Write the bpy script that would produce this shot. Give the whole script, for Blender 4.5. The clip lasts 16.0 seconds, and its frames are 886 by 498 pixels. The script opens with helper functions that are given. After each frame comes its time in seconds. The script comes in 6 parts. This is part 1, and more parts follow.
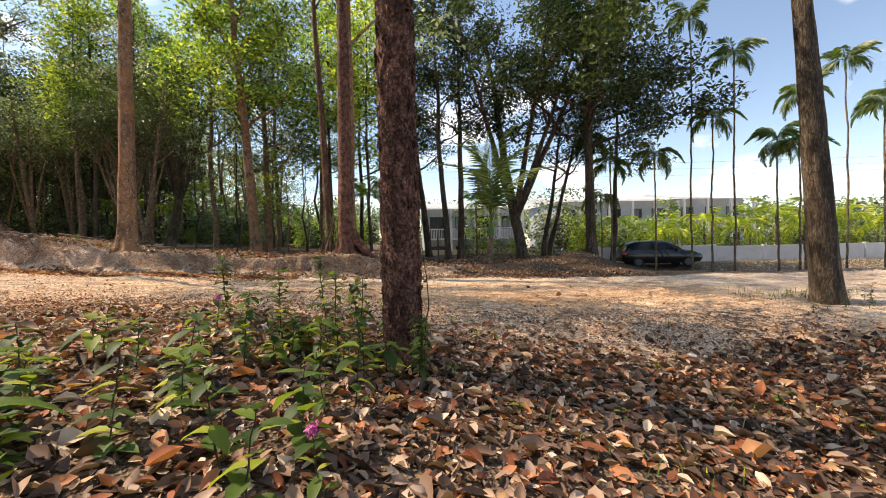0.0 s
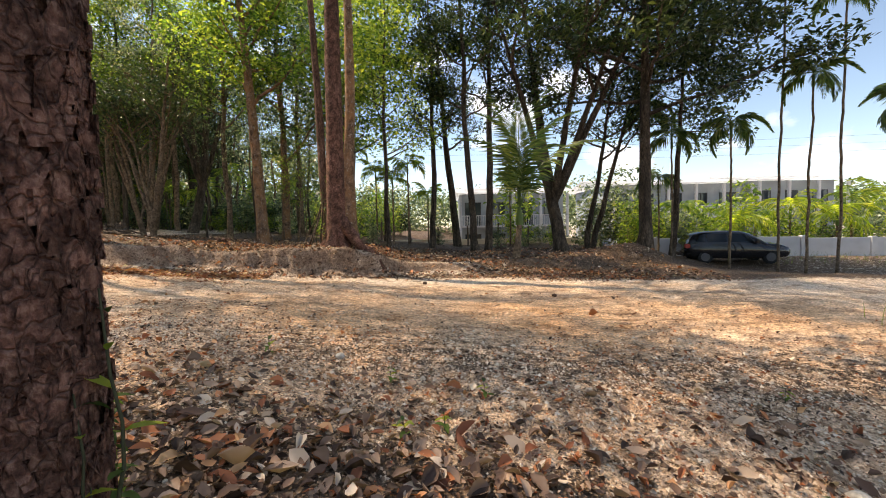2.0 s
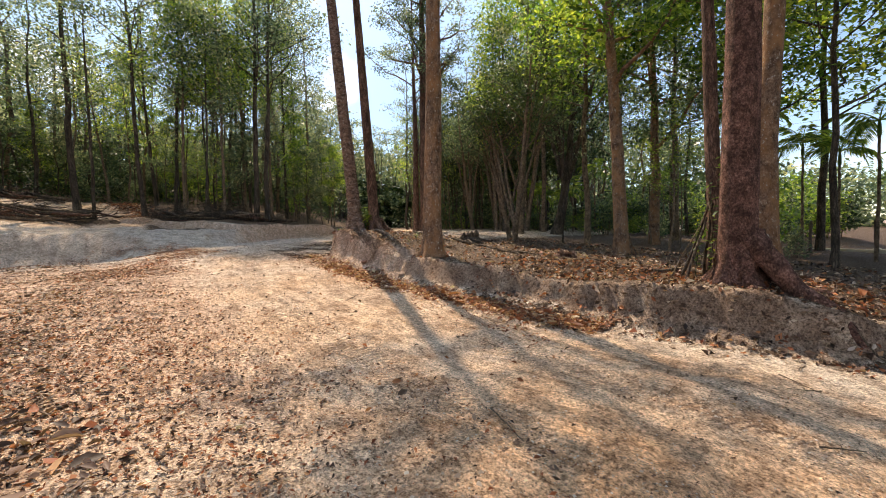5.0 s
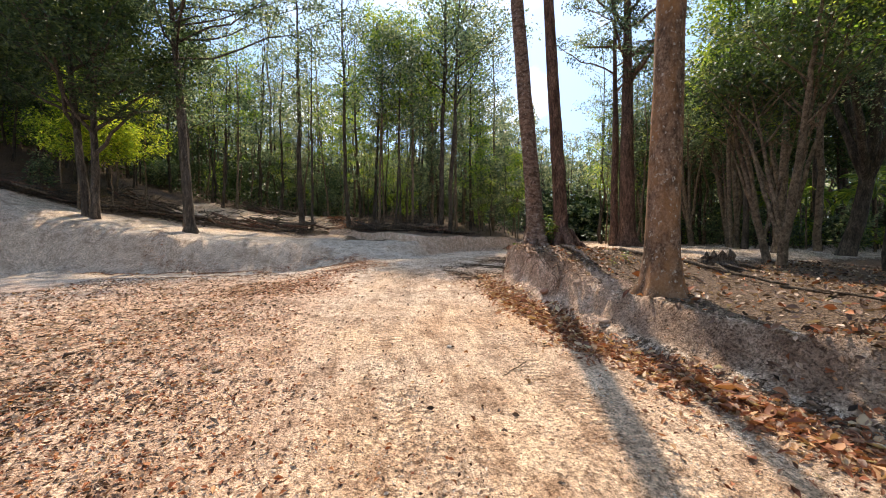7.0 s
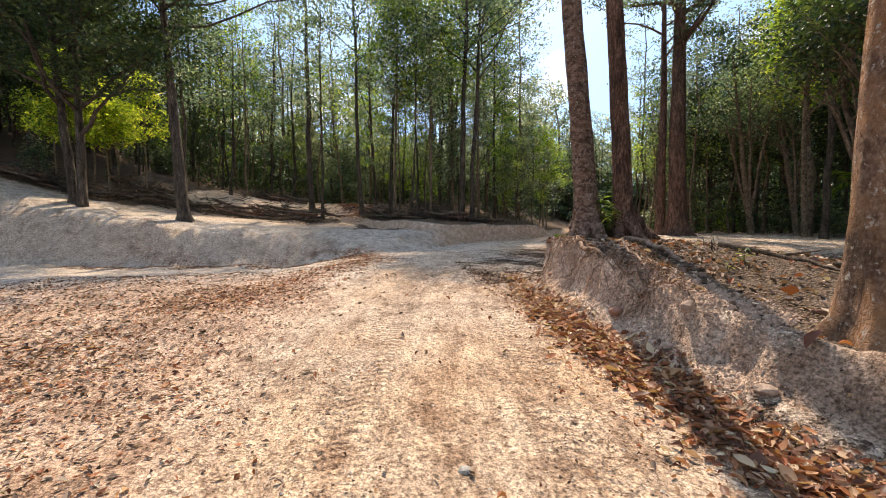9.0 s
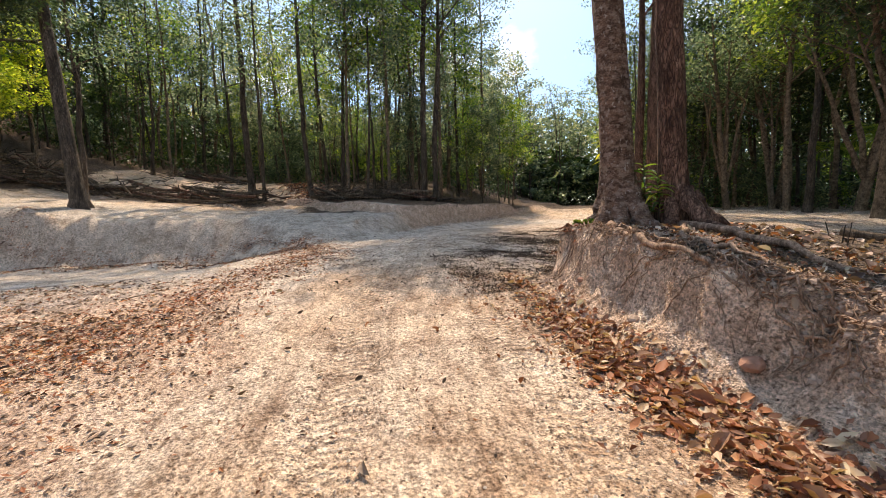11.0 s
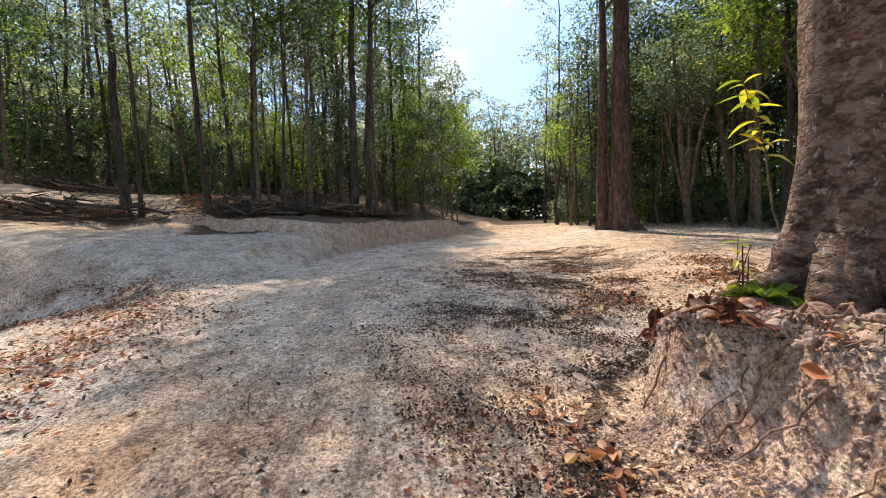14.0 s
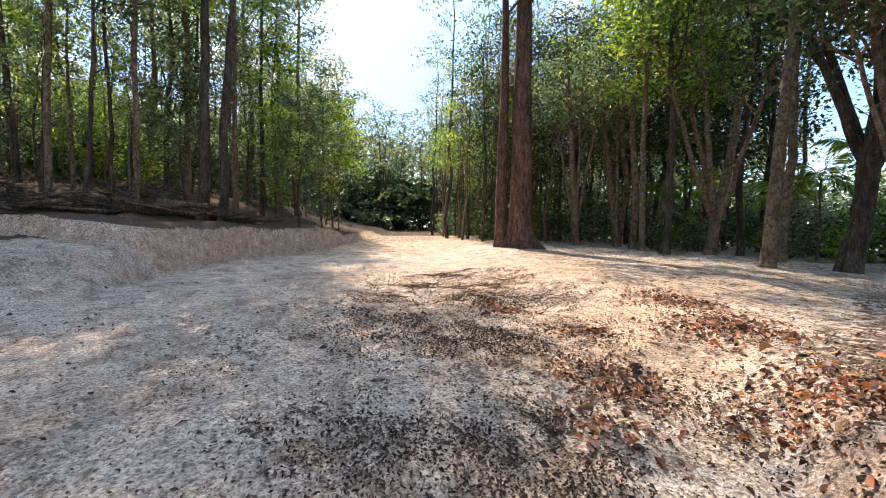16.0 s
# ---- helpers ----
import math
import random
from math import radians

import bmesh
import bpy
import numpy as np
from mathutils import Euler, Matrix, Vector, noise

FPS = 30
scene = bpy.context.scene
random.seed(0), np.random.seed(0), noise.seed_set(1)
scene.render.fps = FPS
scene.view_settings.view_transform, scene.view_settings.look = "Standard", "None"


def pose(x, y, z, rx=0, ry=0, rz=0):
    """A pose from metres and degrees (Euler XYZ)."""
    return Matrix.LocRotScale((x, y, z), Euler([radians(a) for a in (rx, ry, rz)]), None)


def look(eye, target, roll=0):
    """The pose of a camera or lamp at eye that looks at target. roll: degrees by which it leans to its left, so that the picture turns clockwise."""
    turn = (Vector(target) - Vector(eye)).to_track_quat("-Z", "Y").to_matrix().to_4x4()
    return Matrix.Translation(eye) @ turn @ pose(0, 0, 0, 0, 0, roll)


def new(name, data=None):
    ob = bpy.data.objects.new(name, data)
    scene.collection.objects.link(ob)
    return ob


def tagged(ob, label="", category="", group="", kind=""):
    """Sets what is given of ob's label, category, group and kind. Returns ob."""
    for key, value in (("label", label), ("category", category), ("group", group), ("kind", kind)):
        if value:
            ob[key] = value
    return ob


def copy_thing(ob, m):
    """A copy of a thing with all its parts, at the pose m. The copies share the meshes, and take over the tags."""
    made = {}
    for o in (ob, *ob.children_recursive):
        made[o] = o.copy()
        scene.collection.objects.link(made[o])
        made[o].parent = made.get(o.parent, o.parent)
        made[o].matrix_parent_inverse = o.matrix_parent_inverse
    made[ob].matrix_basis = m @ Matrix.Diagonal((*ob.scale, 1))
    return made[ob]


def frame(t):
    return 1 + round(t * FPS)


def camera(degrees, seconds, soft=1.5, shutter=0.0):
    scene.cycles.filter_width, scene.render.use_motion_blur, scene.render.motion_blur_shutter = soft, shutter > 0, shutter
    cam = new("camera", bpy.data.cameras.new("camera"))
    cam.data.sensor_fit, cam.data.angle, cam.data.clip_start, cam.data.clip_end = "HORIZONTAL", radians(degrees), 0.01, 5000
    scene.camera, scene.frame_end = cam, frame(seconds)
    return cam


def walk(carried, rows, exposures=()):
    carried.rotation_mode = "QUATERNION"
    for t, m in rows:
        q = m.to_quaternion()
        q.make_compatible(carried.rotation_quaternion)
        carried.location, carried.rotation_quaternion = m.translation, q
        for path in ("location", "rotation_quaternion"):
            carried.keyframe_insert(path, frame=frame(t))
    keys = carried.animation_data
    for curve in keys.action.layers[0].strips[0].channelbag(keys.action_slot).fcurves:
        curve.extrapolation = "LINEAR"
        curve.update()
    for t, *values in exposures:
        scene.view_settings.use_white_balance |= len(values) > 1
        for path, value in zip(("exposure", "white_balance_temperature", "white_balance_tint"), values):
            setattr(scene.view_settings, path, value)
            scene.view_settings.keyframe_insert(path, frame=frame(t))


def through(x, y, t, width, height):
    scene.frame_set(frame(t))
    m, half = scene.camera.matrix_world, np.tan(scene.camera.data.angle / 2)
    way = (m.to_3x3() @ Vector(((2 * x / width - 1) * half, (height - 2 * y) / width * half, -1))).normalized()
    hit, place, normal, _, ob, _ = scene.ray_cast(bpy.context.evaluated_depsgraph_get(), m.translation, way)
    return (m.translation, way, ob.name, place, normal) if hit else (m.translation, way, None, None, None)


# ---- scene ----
cam = camera(94.7, 16.0, 1.0)
PATH = [
    (0, (-0.068, 0.822, 1.184), (0.016, 3.820, 1.130), -1.41),
    (0.5, (0.174, 1.511, 1.308), (0.392, 4.502, 1.237), -1.46),
    (1, (0.487, 2.111, 1.246), (0.690, 5.103, 1.141), -1.27),
    (1.5, (0.789, 2.792, 1.224), (0.808, 5.788, 1.082), -0.94),
    (2, (1.008, 3.451, 1.294), (0.751, 6.436, 1.145), -1.11),
    (2.5, (1.083, 4.205, 1.303), (0.485, 7.142, 1.158), -1.13),
    (3, (0.998, 4.953, 1.263), (-0.006, 7.777, 1.123), -1.08),
    (3.5, (0.758, 5.711, 1.256), (-0.674, 8.344, 1.125), -1.12),
    (4, (0.340, 6.354, 1.361), (-1.484, 8.733, 1.228), -1.26),
    (4.5, (-0.077, 6.885, 1.559), (-2.232, 8.968, 1.440), -1.45),
    (5, (-0.550, 7.246, 1.756), (-2.970, 9.014, 1.620), -1.30),
    (5.2, (-0.792, 7.355, 1.805), (-3.299, 8.997, 1.667), -1.28),
    (7.3, (-4.123, 8.998, 1.846), (-7.089, 9.447, 1.840), -0.10),
    (7.5, (-4.377, 9.053, 1.846), (-7.348, 9.465, 1.850), -0.06),
    (8, (-5.007, 9.154, 1.890), (-7.984, 9.524, 1.880), 0.02),
    (8.5, (-5.744, 9.356, 1.930), (-8.722, 9.715, 1.867), -0.14),
    (8.7, (-6.030, 9.410, 1.929), (-9.007, 9.768, 1.838), -0.22),
    (10.8, (-8.833, 9.505, 2.059), (-11.752, 10.142, 1.786), -1.53),
    (11, (-9.119, 9.540, 2.073), (-12.028, 10.220, 1.798), -1.59),
    (11.5, (-9.740, 9.640, 2.112), (-12.625, 10.418, 1.843), -1.63),
    (12, (-10.412, 9.736, 2.174), (-13.279, 10.581, 1.909), -1.72),
    (12.5, (-11.101, 9.818, 2.207), (-13.954, 10.708, 1.949), -1.90),
    (13, (-11.791, 10.027, 2.221), (-14.633, 10.957, 1.979), -1.99),
    (13.5, (-12.511, 10.218, 2.252), (-15.330, 11.223, 2.040), -1.97),
    (14, (-13.185, 10.501, 2.294), (-15.957, 11.633, 2.106), -1.72),
    (14.5, (-13.880, 10.748, 2.339), (-16.575, 12.055, 2.171), -1.16),
    (15, (-14.541, 10.984, 2.344), (-17.120, 12.509, 2.186), -0.69),
    (15.5, (-15.243, 11.253, 2.378), (-17.690, 12.983, 2.231), 0.05),
    (16, (-15.899, 11.557, 2.438), (-18.227, 13.444, 2.306), 0.71),
]
walk(cam, [(t, look(eye, target, roll)) for t, eye, target, roll in PATH], [(0.0, 0.72, 8100, 13), (3.5, 0.75, 8300, 13), (5.0, 0.56, 7700, 13), (7.5, 0.66, 7200, 13), (11.0, 0.6, 7300, 13), (13.5, 0.66, 6950, 13), (15.0, 0.74, 6850, 13), (16.0, 0.98, 6750, 13)])

# ---- world, sun ----
HAZE, CLOUD = 16.5, 6.5
SUN_YAW, SUN_EL = 77.0, 54.0          # degrees to the left of +y, and above the ground
world = bpy.data.worlds.new("sky")
scene.world = world
world.use_nodes = True
_n, _l = world.node_tree.nodes, world.node_tree.links
_sky = _n.new("ShaderNodeTexSky")
_sky.sky_type = 'NISHITA'
_sky.sun_disc = False
_sky.sun_elevation = radians(SUN_EL)
_sky.sun_rotation = radians(-SUN_YAW)
_sky.dust_density = 0.2
_sky.ozone_density = 3.0
_sky.air_density = 0.9
_d = Vector((-math.sin(radians(SUN_YAW)) * math.cos(radians(SUN_EL)), math.cos(radians(SUN_YAW)) * math.cos(radians(SUN_EL)), math.sin(radians(SUN_EL))))
_tc, _map = _n.new("ShaderNodeTexCoord"), _n.new("ShaderNodeMapping")
# dry-season haze, brightest round the sun
_dot, _hz, _ad = _n.new("ShaderNodeVectorMath"), _n.new("ShaderNodeValToRGB"), _n.new("ShaderNodeMix")
_dot.operation = 'DOT_PRODUCT'
_dot.inputs[1].default_value = _d
_l.new(_tc.outputs["Generated"], _dot.inputs[0])
_hz.color_ramp.elements[0].position, _hz.color_ramp.elements[0].color = 0.0, (0, 0, 0, 1)
_hz.color_ramp.elements[1].position, _hz.color_ramp.elements[1].color = 1.0, (0.74 * HAZE, 0.92 * HAZE, 1.14 * HAZE, 1)
_e = _hz.color_ramp.elements.new(0.75)
_e.color = (0.015 * HAZE, 0.03 * HAZE, 0.055 * HAZE, 1)
_e = _hz.color_ramp.elements.new(0.9)
_e.color = (0.09 * HAZE, 0.13 * HAZE, 0.18 * HAZE, 1)
_l.new(_dot.outputs["Value"], _hz.inputs[0])
_ad.data_type, _ad.blend_type = 'RGBA', 'ADD'
_ad.inputs[0].default_value = 1.0
_l.new(_sky.outputs[0], _ad.inputs[6])
_l.new(_hz.outputs[0], _ad.inputs[7])
# heaped clouds, thin and low
_map.inputs["Scale"].default_value = (1.0, 1.0, 1.7)
_l.new(_tc.outputs["Generated"], _map.inputs["Vector"])
_cl = _n.new("ShaderNodeTexNoise")
_cl.inputs["Scale"].default_value, _cl.inputs["Detail"].default_value, _cl.inputs["Roughness"].default_value = 4.4, 8, 0.5
_l.new(_map.outputs[0], _cl.inputs["Vector"])
_cr = _n.new("ShaderNodeValToRGB")
_cr.color_ramp.elements[0].position, _cr.color_ramp.elements[1].position = 0.56, 0.70
_l.new(_cl.outputs["Fac"], _cr.inputs[0])
_cm = _n.new("ShaderNodeMix")
_cm.data_type = 'RGBA'
_cm.inputs[7].default_value = (CLOUD, 1.08 * CLOUD, 1.25 * CLOUD, 1)
_l.new(_cr.outputs[0], _cm.inputs[0])
_l.new(_ad.outputs[2], _cm.inputs[6])
_l.new(_cm.outputs[2], _n["Background"].inputs[0])
_n["Background"].inputs[1].default_value = 0.155
_sun = bpy.data.lights.new("sun", 'SUN')
_sun.energy, _sun.angle, _sun.color = 4.0, radians(0.6), (1.0, 0.885, 0.725)
sun = new("sun", _sun)
sun.matrix_world = look(_d * 100, (0, 0, 0))

# ---- the lie of the land ----
def smooth(v, a, b):
    """0 at a, 1 at b, eased."""
    k = np.clip((np.asarray(v, float) - a) / (b - a), 0, 1)
    return k * k * (3 - 2 * k)


def hash2(i, j, seed):
    h = (i.astype(np.int64) * 374761393 + j.astype(np.int64) * 668265263 + seed * 974634541) & 0x7fffffff
    h = ((h ^ (h >> 13)) * 1274126177) & 0x7fffffff
    return ((h ^ (h >> 16)) & 0xffff) / 65535.0


def value_noise(x, y, size, seed=0):
    """Soft noise from -1 to 1."""
    u, v = np.asarray(x, float) / size, np.asarray(y, float) / size
    i, j = np.floor(u), np.floor(v)
    fu, fv = u - i, v - j
    fu, fv = fu * fu * (3 - 2 * fu), fv * fv * (3 - 2 * fv)
    a, b = hash2(i, j, seed), hash2(i + 1, j, seed)
    c, d = hash2(i, j + 1, seed), hash2(i + 1, j + 1, seed)
    return 2 * ((a * (1 - fu) + b * fu) * (1 - fv) + (c * (1 - fu) + d * fu) * fv) - 1


def road_z(x):
    return np.interp(x, [-60, -41, -30, -23, -18, -14, -8.7, -4, 0, 4, 14], [2.4, 1.85, 1.3, 1.22, 1.1, 0.86, 0.56, 0.22, 0.0, -0.15, -0.2])


def bank_foot(x):
    return np.interp(x, [-60, -41, -30, -24, -18, -16.5, -15.6, -15.3, -14.8, -14.0, -12.8, -10.6, -9.2, -7, -5.3, -4, -3.3, -2.7, -2.1, -1.5, 0, 2.5, 12], [42, 28, 22.5, 18.6, 15.8, 14.6, 13.1, 12.65, 12.35, 12.15, 12.0, 12.05, 11.95, 12.3, 12.62, 13.0, 13.28, 13.52, 13.72, 13.9, 14.3, 15.2, 16.8])


def bank_top(x):
    return np.interp(x, [-60, -41, -30, -24, -18, -16.5, -15.6, -15.3, -14.9, -14.3, -13.5, -12.2, -10, -8, -6.5, -5.5, -4.9, -4, -3.3, -2.7, -2.1, -1.5, 0, 2.5, 12], [46, 32, 26, 21.8, 18.2, 16.0, 13.6, 13.05, 12.82, 12.74, 12.64, 12.54, 12.58, 12.72, 12.95, 13.2, 13.3, 13.5, 13.75, 13.98, 14.2, 14.45, 15.4, 17.2, 24.0])


def bank_z(x):
    return np.interp(x, [-60, -30, -20, -17, -15.8, -15.2, -14.8, -14, -12.2, -9.5, -7, -6.3, -5.5, -4.3, -3, -2.2, -1.6, -1.0, 1, 3], [2.4, 1.75, 1.45, 1.32, 1.42, 1.6, 1.73, 1.79, 1.66, 1.16, 0.98, 0.95, 0.76, 0.83, 0.88, 0.82, 0.6, 0.4, 0.22, 0.2])


def south_edge(x):
    """Where the ground on the south side of the far road begins to rise."""
    return np.interp(x, [-90, -60, -44.2, -34.9, -32.2, -30.9, -29.2, -27.5, -24, -21], [54, 37.5, 27.5, 20.0, 17.0, 15.1, 13.3, 12.3, 11.2, 9.2])


def lie(x, y):
    """The height of the bare ground without its small bumps."""
    x, y = np.asarray(x, float), np.asarray(y, float)
    z = road_z(x) + 0.0
    # the leafy verge south of the road, falling to the east
    side = smooth(9.3 - y, 0, 4.5)
    z = z + side * np.interp(x, [-14, -6, -2, 0, 3.5, 8, 20], [-0.1, 0.12, 0.2, 0.0, -0.36, -0.4, -0.5])
    # the lower track in the west
    z = z - 0.55 * smooth(-x, 15.5, 23) * smooth(9.0 - y, 0, 4.5)
    # the cut bank and the ground behind it
    top = bank_z(x)
    behind = np.interp(-x, [0, 20, 28, 41, 60, 200], [0.2, 1.5, 1.75, 1.9, 2.4, 4.0])
    top = top + (behind - top) * smooth(y, 14.5, 20.5)
    edge = y + (0.11 * value_noise(x, 0 * y, 0.8, 31) + 0.06 * value_noise(x, y, 0.3, 32) + 0.03 * value_noise(x, y, 0.13, 33)) * smooth(x, -16, -14.5)
    k = np.clip((edge - bank_foot(x)) / (bank_top(x) - bank_foot(x)), 0, 1)
    k = np.where(x > -15.7, 0.3 * smooth(k, 0, 0.8) + 0.7 * smooth(k, 0.58, 0.95), k * k * (3 - 2 * k))
    z = z + (top - z) * k
    # the terrace across the lower track
    foot = np.interp(y, [-30, -3, 3, 7, 9.5, 14], [-25.8, -25.4, -24.6, -22.4, -20.6, -19.5])
    broad = np.interp(y, [-3, 3, 7, 10, 13], [1.9, 1.9, 3.0, 7.0, 8.0])
    up = np.clip((foot - x) / broad, 0, 1)
    crisp = smooth(8.5 - y, 0, 3)
    up = (1 - 0.75 * crisp) * up * up * (3 - 2 * up) + 0.75 * crisp * smooth(up, 0.02, 0.72)
    across = np.clip((south_edge(x) - y) / np.interp(x, [-30, -27, -20], [0.3, 1.2, 4.0]), 0, 1)
    across = across * across * (3 - 2 * across)
    hill = np.interp(-x, [20, 27, 33, 36, 38.5, 41, 44.5, 48, 55, 90, 200], [2.0, 2.05, 2.4, 2.75, 3.55, 4.2, 4.55, 4.8, 5.8, 11, 30])
    hill = hill + np.interp(-y, [-4, 0, 3, 8, 14, 30, 80], [0, 0.45, 0.75, 1.7, 3.6, 8.5, 18]) * smooth(-x, 23, 29)
    low = road_z(x) + np.interp(-x, [27, 31, 34, 44], [0.6, 0.62, 0.52, 0.4])
    hill = low + (hill - low) * smooth(south_edge(x) - y, -0.5, np.interp(-x, [27, 29, 32, 36, 60], [0.3, 2.5, 7.0, 12.0, 20.0]))
    z = z + (hill - z) * up * across
    # the low cut wall in front of the wooded ground
    line = np.interp(x, [-37, -33.5, -30.9, -28], [5.4, 7.4, 8.7, 10.9]) + 0.12 * value_noise(x, 0 * y, 0.9, 34)
    z = z + 0.45 * smooth(y - line, 0, 0.25) * smooth(south_edge(x) - y, -0.05, 0.25) * smooth(-28.0 - x, 0, 0.3) * (1 - smooth(-x, 34.5, 38))
    # the ground falls away to the north-east
    z = z - 0.55 * smooth(x, 6, 12) * smooth(y, 15, 21) - 2.6 * smooth(y, 31, 39) * smooth(x, -8, 2)
    # the dark mound at the foot of a tree, north of the road
    z = z + 0.45 * np.exp(-(((x - 7.2) / 1.6) ** 2 + ((y - 20.2) / 1.0) ** 2))
    return z


def ground(x, y):
    """The height of the ground."""
    x, y = np.asarray(x, float), np.asarray(y, float)
    z = lie(x, y)
    near = 1 - smooth(np.hypot(x + 8, y - 10), 30, 60)
    rise = smooth(-x, 22.5, 25) * smooth(south_edge(x) - y, 0.5, 3.0) * (1 - smooth(-x, 50, 60))
    z = z + rise * (0.11 * value_noise(x, y, 1.8, 6) + 0.05 * value_noise(x, y, 0.8, 7) + 0.04 * value_noise(x * 0.35, y, 0.6, 9))
    return z + near * (0.05 * value_noise(x, y, 2.3, 3) + 0.026 * value_noise(x, y, 0.7, 4) + 0.014 * value_noise(x, y, 0.28, 5))

# ---- materials ----
def material(name, rough=0.8):
    m = bpy.data.materials.new(name)
    m.use_nodes = True
    b = m.node_tree.nodes["Principled BSDF"]
    b.inputs["Roughness"].default_value = rough
    b.inputs["Specular IOR Level"].default_value = 0.25
    return m, m.node_tree.nodes, m.node_tree.links, b


def coords(n, l, scale=(1, 1, 1), world_space=False):
    t = n.new("ShaderNodeTexCoord")
    mp = n.new("ShaderNodeMapping")
    mp.inputs["Scale"].default_value = scale
    l.new(t.outputs["Object"], mp.inputs["Vector"])
    return mp.outputs[0]


def noise_tex(n, l, vec, scale, detail=4, rough=0.6):
    t = n.new("ShaderNodeTexNoise")
    t.inputs["Scale"].default_value, t.inputs["Detail"].default_value, t.inputs["Roughness"].default_value = scale, detail, rough
    if vec is not None:
        l.new(vec, t.inputs["Vector"])
    return t.outputs["Fac"]


def ramp(n, l, fac, stops):
    r = n.new("ShaderNodeValToRGB")
    el = r.color_ramp.elements
    while len(el) < len(stops):
        el.new(0.5)
    for e, (p, c) in zip(el, stops):
        e.position, e.color = p, (*c, 1)
    l.new(fac, r.inputs[0])
    return r.outputs[0]


def mix(n, l, fac, a, b, how='MIX'):
    m = n.new("ShaderNodeMix")
    m.data_type, m.blend_type = 'RGBA', how
    for sock, v in ((m.inputs[0], fac), (m.inputs[6], a), (m.inputs[7], b)):
        if isinstance(v, (int, float)):
            sock.default_value = v
        elif isinstance(v, tuple):
            sock.default_value = (*v, 1)
        else:
            l.new(v, sock)
    return m.outputs[2]


def bump(n, l, b, height, strength, dist):
    p = n.new("ShaderNodeBump")
    p.inputs["Strength"].default_value, p.inputs["Distance"].default_value = strength, dist
    l.new(height, p.inputs["Height"])
    l.new(p.outputs[0], b.inputs["Normal"])


def plain(name, col, rough=0.7, var=0.18, scale=6.0, metal=0.0):
    """A surface of one colour with blotches and grain."""
    m, n, l, b = material(name, rough)
    v = coords(n, l)
    a = noise_tex(n, l, v, scale, 5)
    dark, light = tuple(c * (1 - var) for c in col), tuple(min(1, c * (1 + var)) for c in col)
    l.new(ramp(n, l, a, [(0.3, dark), (0.7, light)]), b.inputs["Base Color"])
    bump(n, l, b, noise_tex(n, l, v, scale * 14, 3), 0.25, 0.01)
    b.inputs["Metallic"].default_value = metal
    return m


def bark(name, deep, mid, pale, patch=None, scale=1.0, stretch=0.3, relief=0.02, cell=30, cracks=1.0, flecks=None, crisp=False):
    """Bark: deep cracks, plates, pale lichen and, at will, coloured patches."""
    m, n, l, b = material(name, 0.9)
    v = coords(n, l, (1, 1, stretch))
    cells = n.new("ShaderNodeTexVoronoi")
    cells.feature = 'DISTANCE_TO_EDGE'
    cells.inputs["Scale"].default_value = cell * scale
    warp = n.new("ShaderNodeTexNoise")
    warp.inputs["Scale"].default_value = 9 * scale
    l.new(v, warp.inputs["Vector"])
    wv = mix(n, l, 0.12, v, warp.outputs["Color"])
    l.new(wv, cells.inputs["Vector"])
    big = noise_tex(n, l, v, 2.2 * scale, 5)
    fine = noise_tex(n, l, v, 30 * scale, 6, 0.7)
    col = ramp(n, l, fine, [(0.28, deep), (0.5, mid), (0.74, pale)])
    blot = ramp(n, l, big, [(0.35, (0.62, 0.6, 0.58)), (0.65, (1.2, 1.15, 1.1))])
    col = mix(n, l, 1.0, col, blot, 'MULTIPLY')
    spots = ramp(n, l, noise_tex(n, l, v, 7.5 * scale, 3, 0.5), [(0.36, (0.5, 0.47, 0.44)), (0.5, (0.92, 0.9, 0.88)), (0.64, (1.28, 1.26, 1.24))])
    col = mix(n, l, 1.0, col, spots, 'MULTIPLY')
    crack = ramp(n, l, cells.outputs["Distance"], [(0.0, (0.0, 0.0, 0.0)), (0.10, (1, 1, 1))])
    col = mix(n, l, cracks, col, mix(n, l, crack, tuple(c * 0.9 for c in deep), col))
    if patch:
        pm = ramp(n, l, noise_tex(n, l, coords(n, l, (1, 1, 1.5 if crisp else 0.6)), (11 if crisp else 3.1) * scale, 3), [(0.52 if crisp else 0.42, (0, 0, 0)), (0.6 if crisp else 0.72, (0.7, 0.7, 0.7) if crisp else (1, 1, 1))])
        col = mix(n, l, pm, col, patch)
    if flecks:
        fm = ramp(n, l, noise_tex(n, l, coords(n, l, (1, 1, 0.8)), 19, 4, 0.65), [(0.60, (0, 0, 0)), (0.66, (1, 1, 1))])
        col = mix(n, l, fm, col, flecks)
    l.new(col, b.inputs["Base Color"])
    h = n.new("ShaderNodeMath")
    h.operation = 'ADD'
    l.new(mix(n, l, cracks, (0.5, 0.5, 0.5), crack), h.inputs[0])
    l.new(fine, h.inputs[1])
    bump(n, l, b, h.outputs[0], 0.9, relief)
    return m


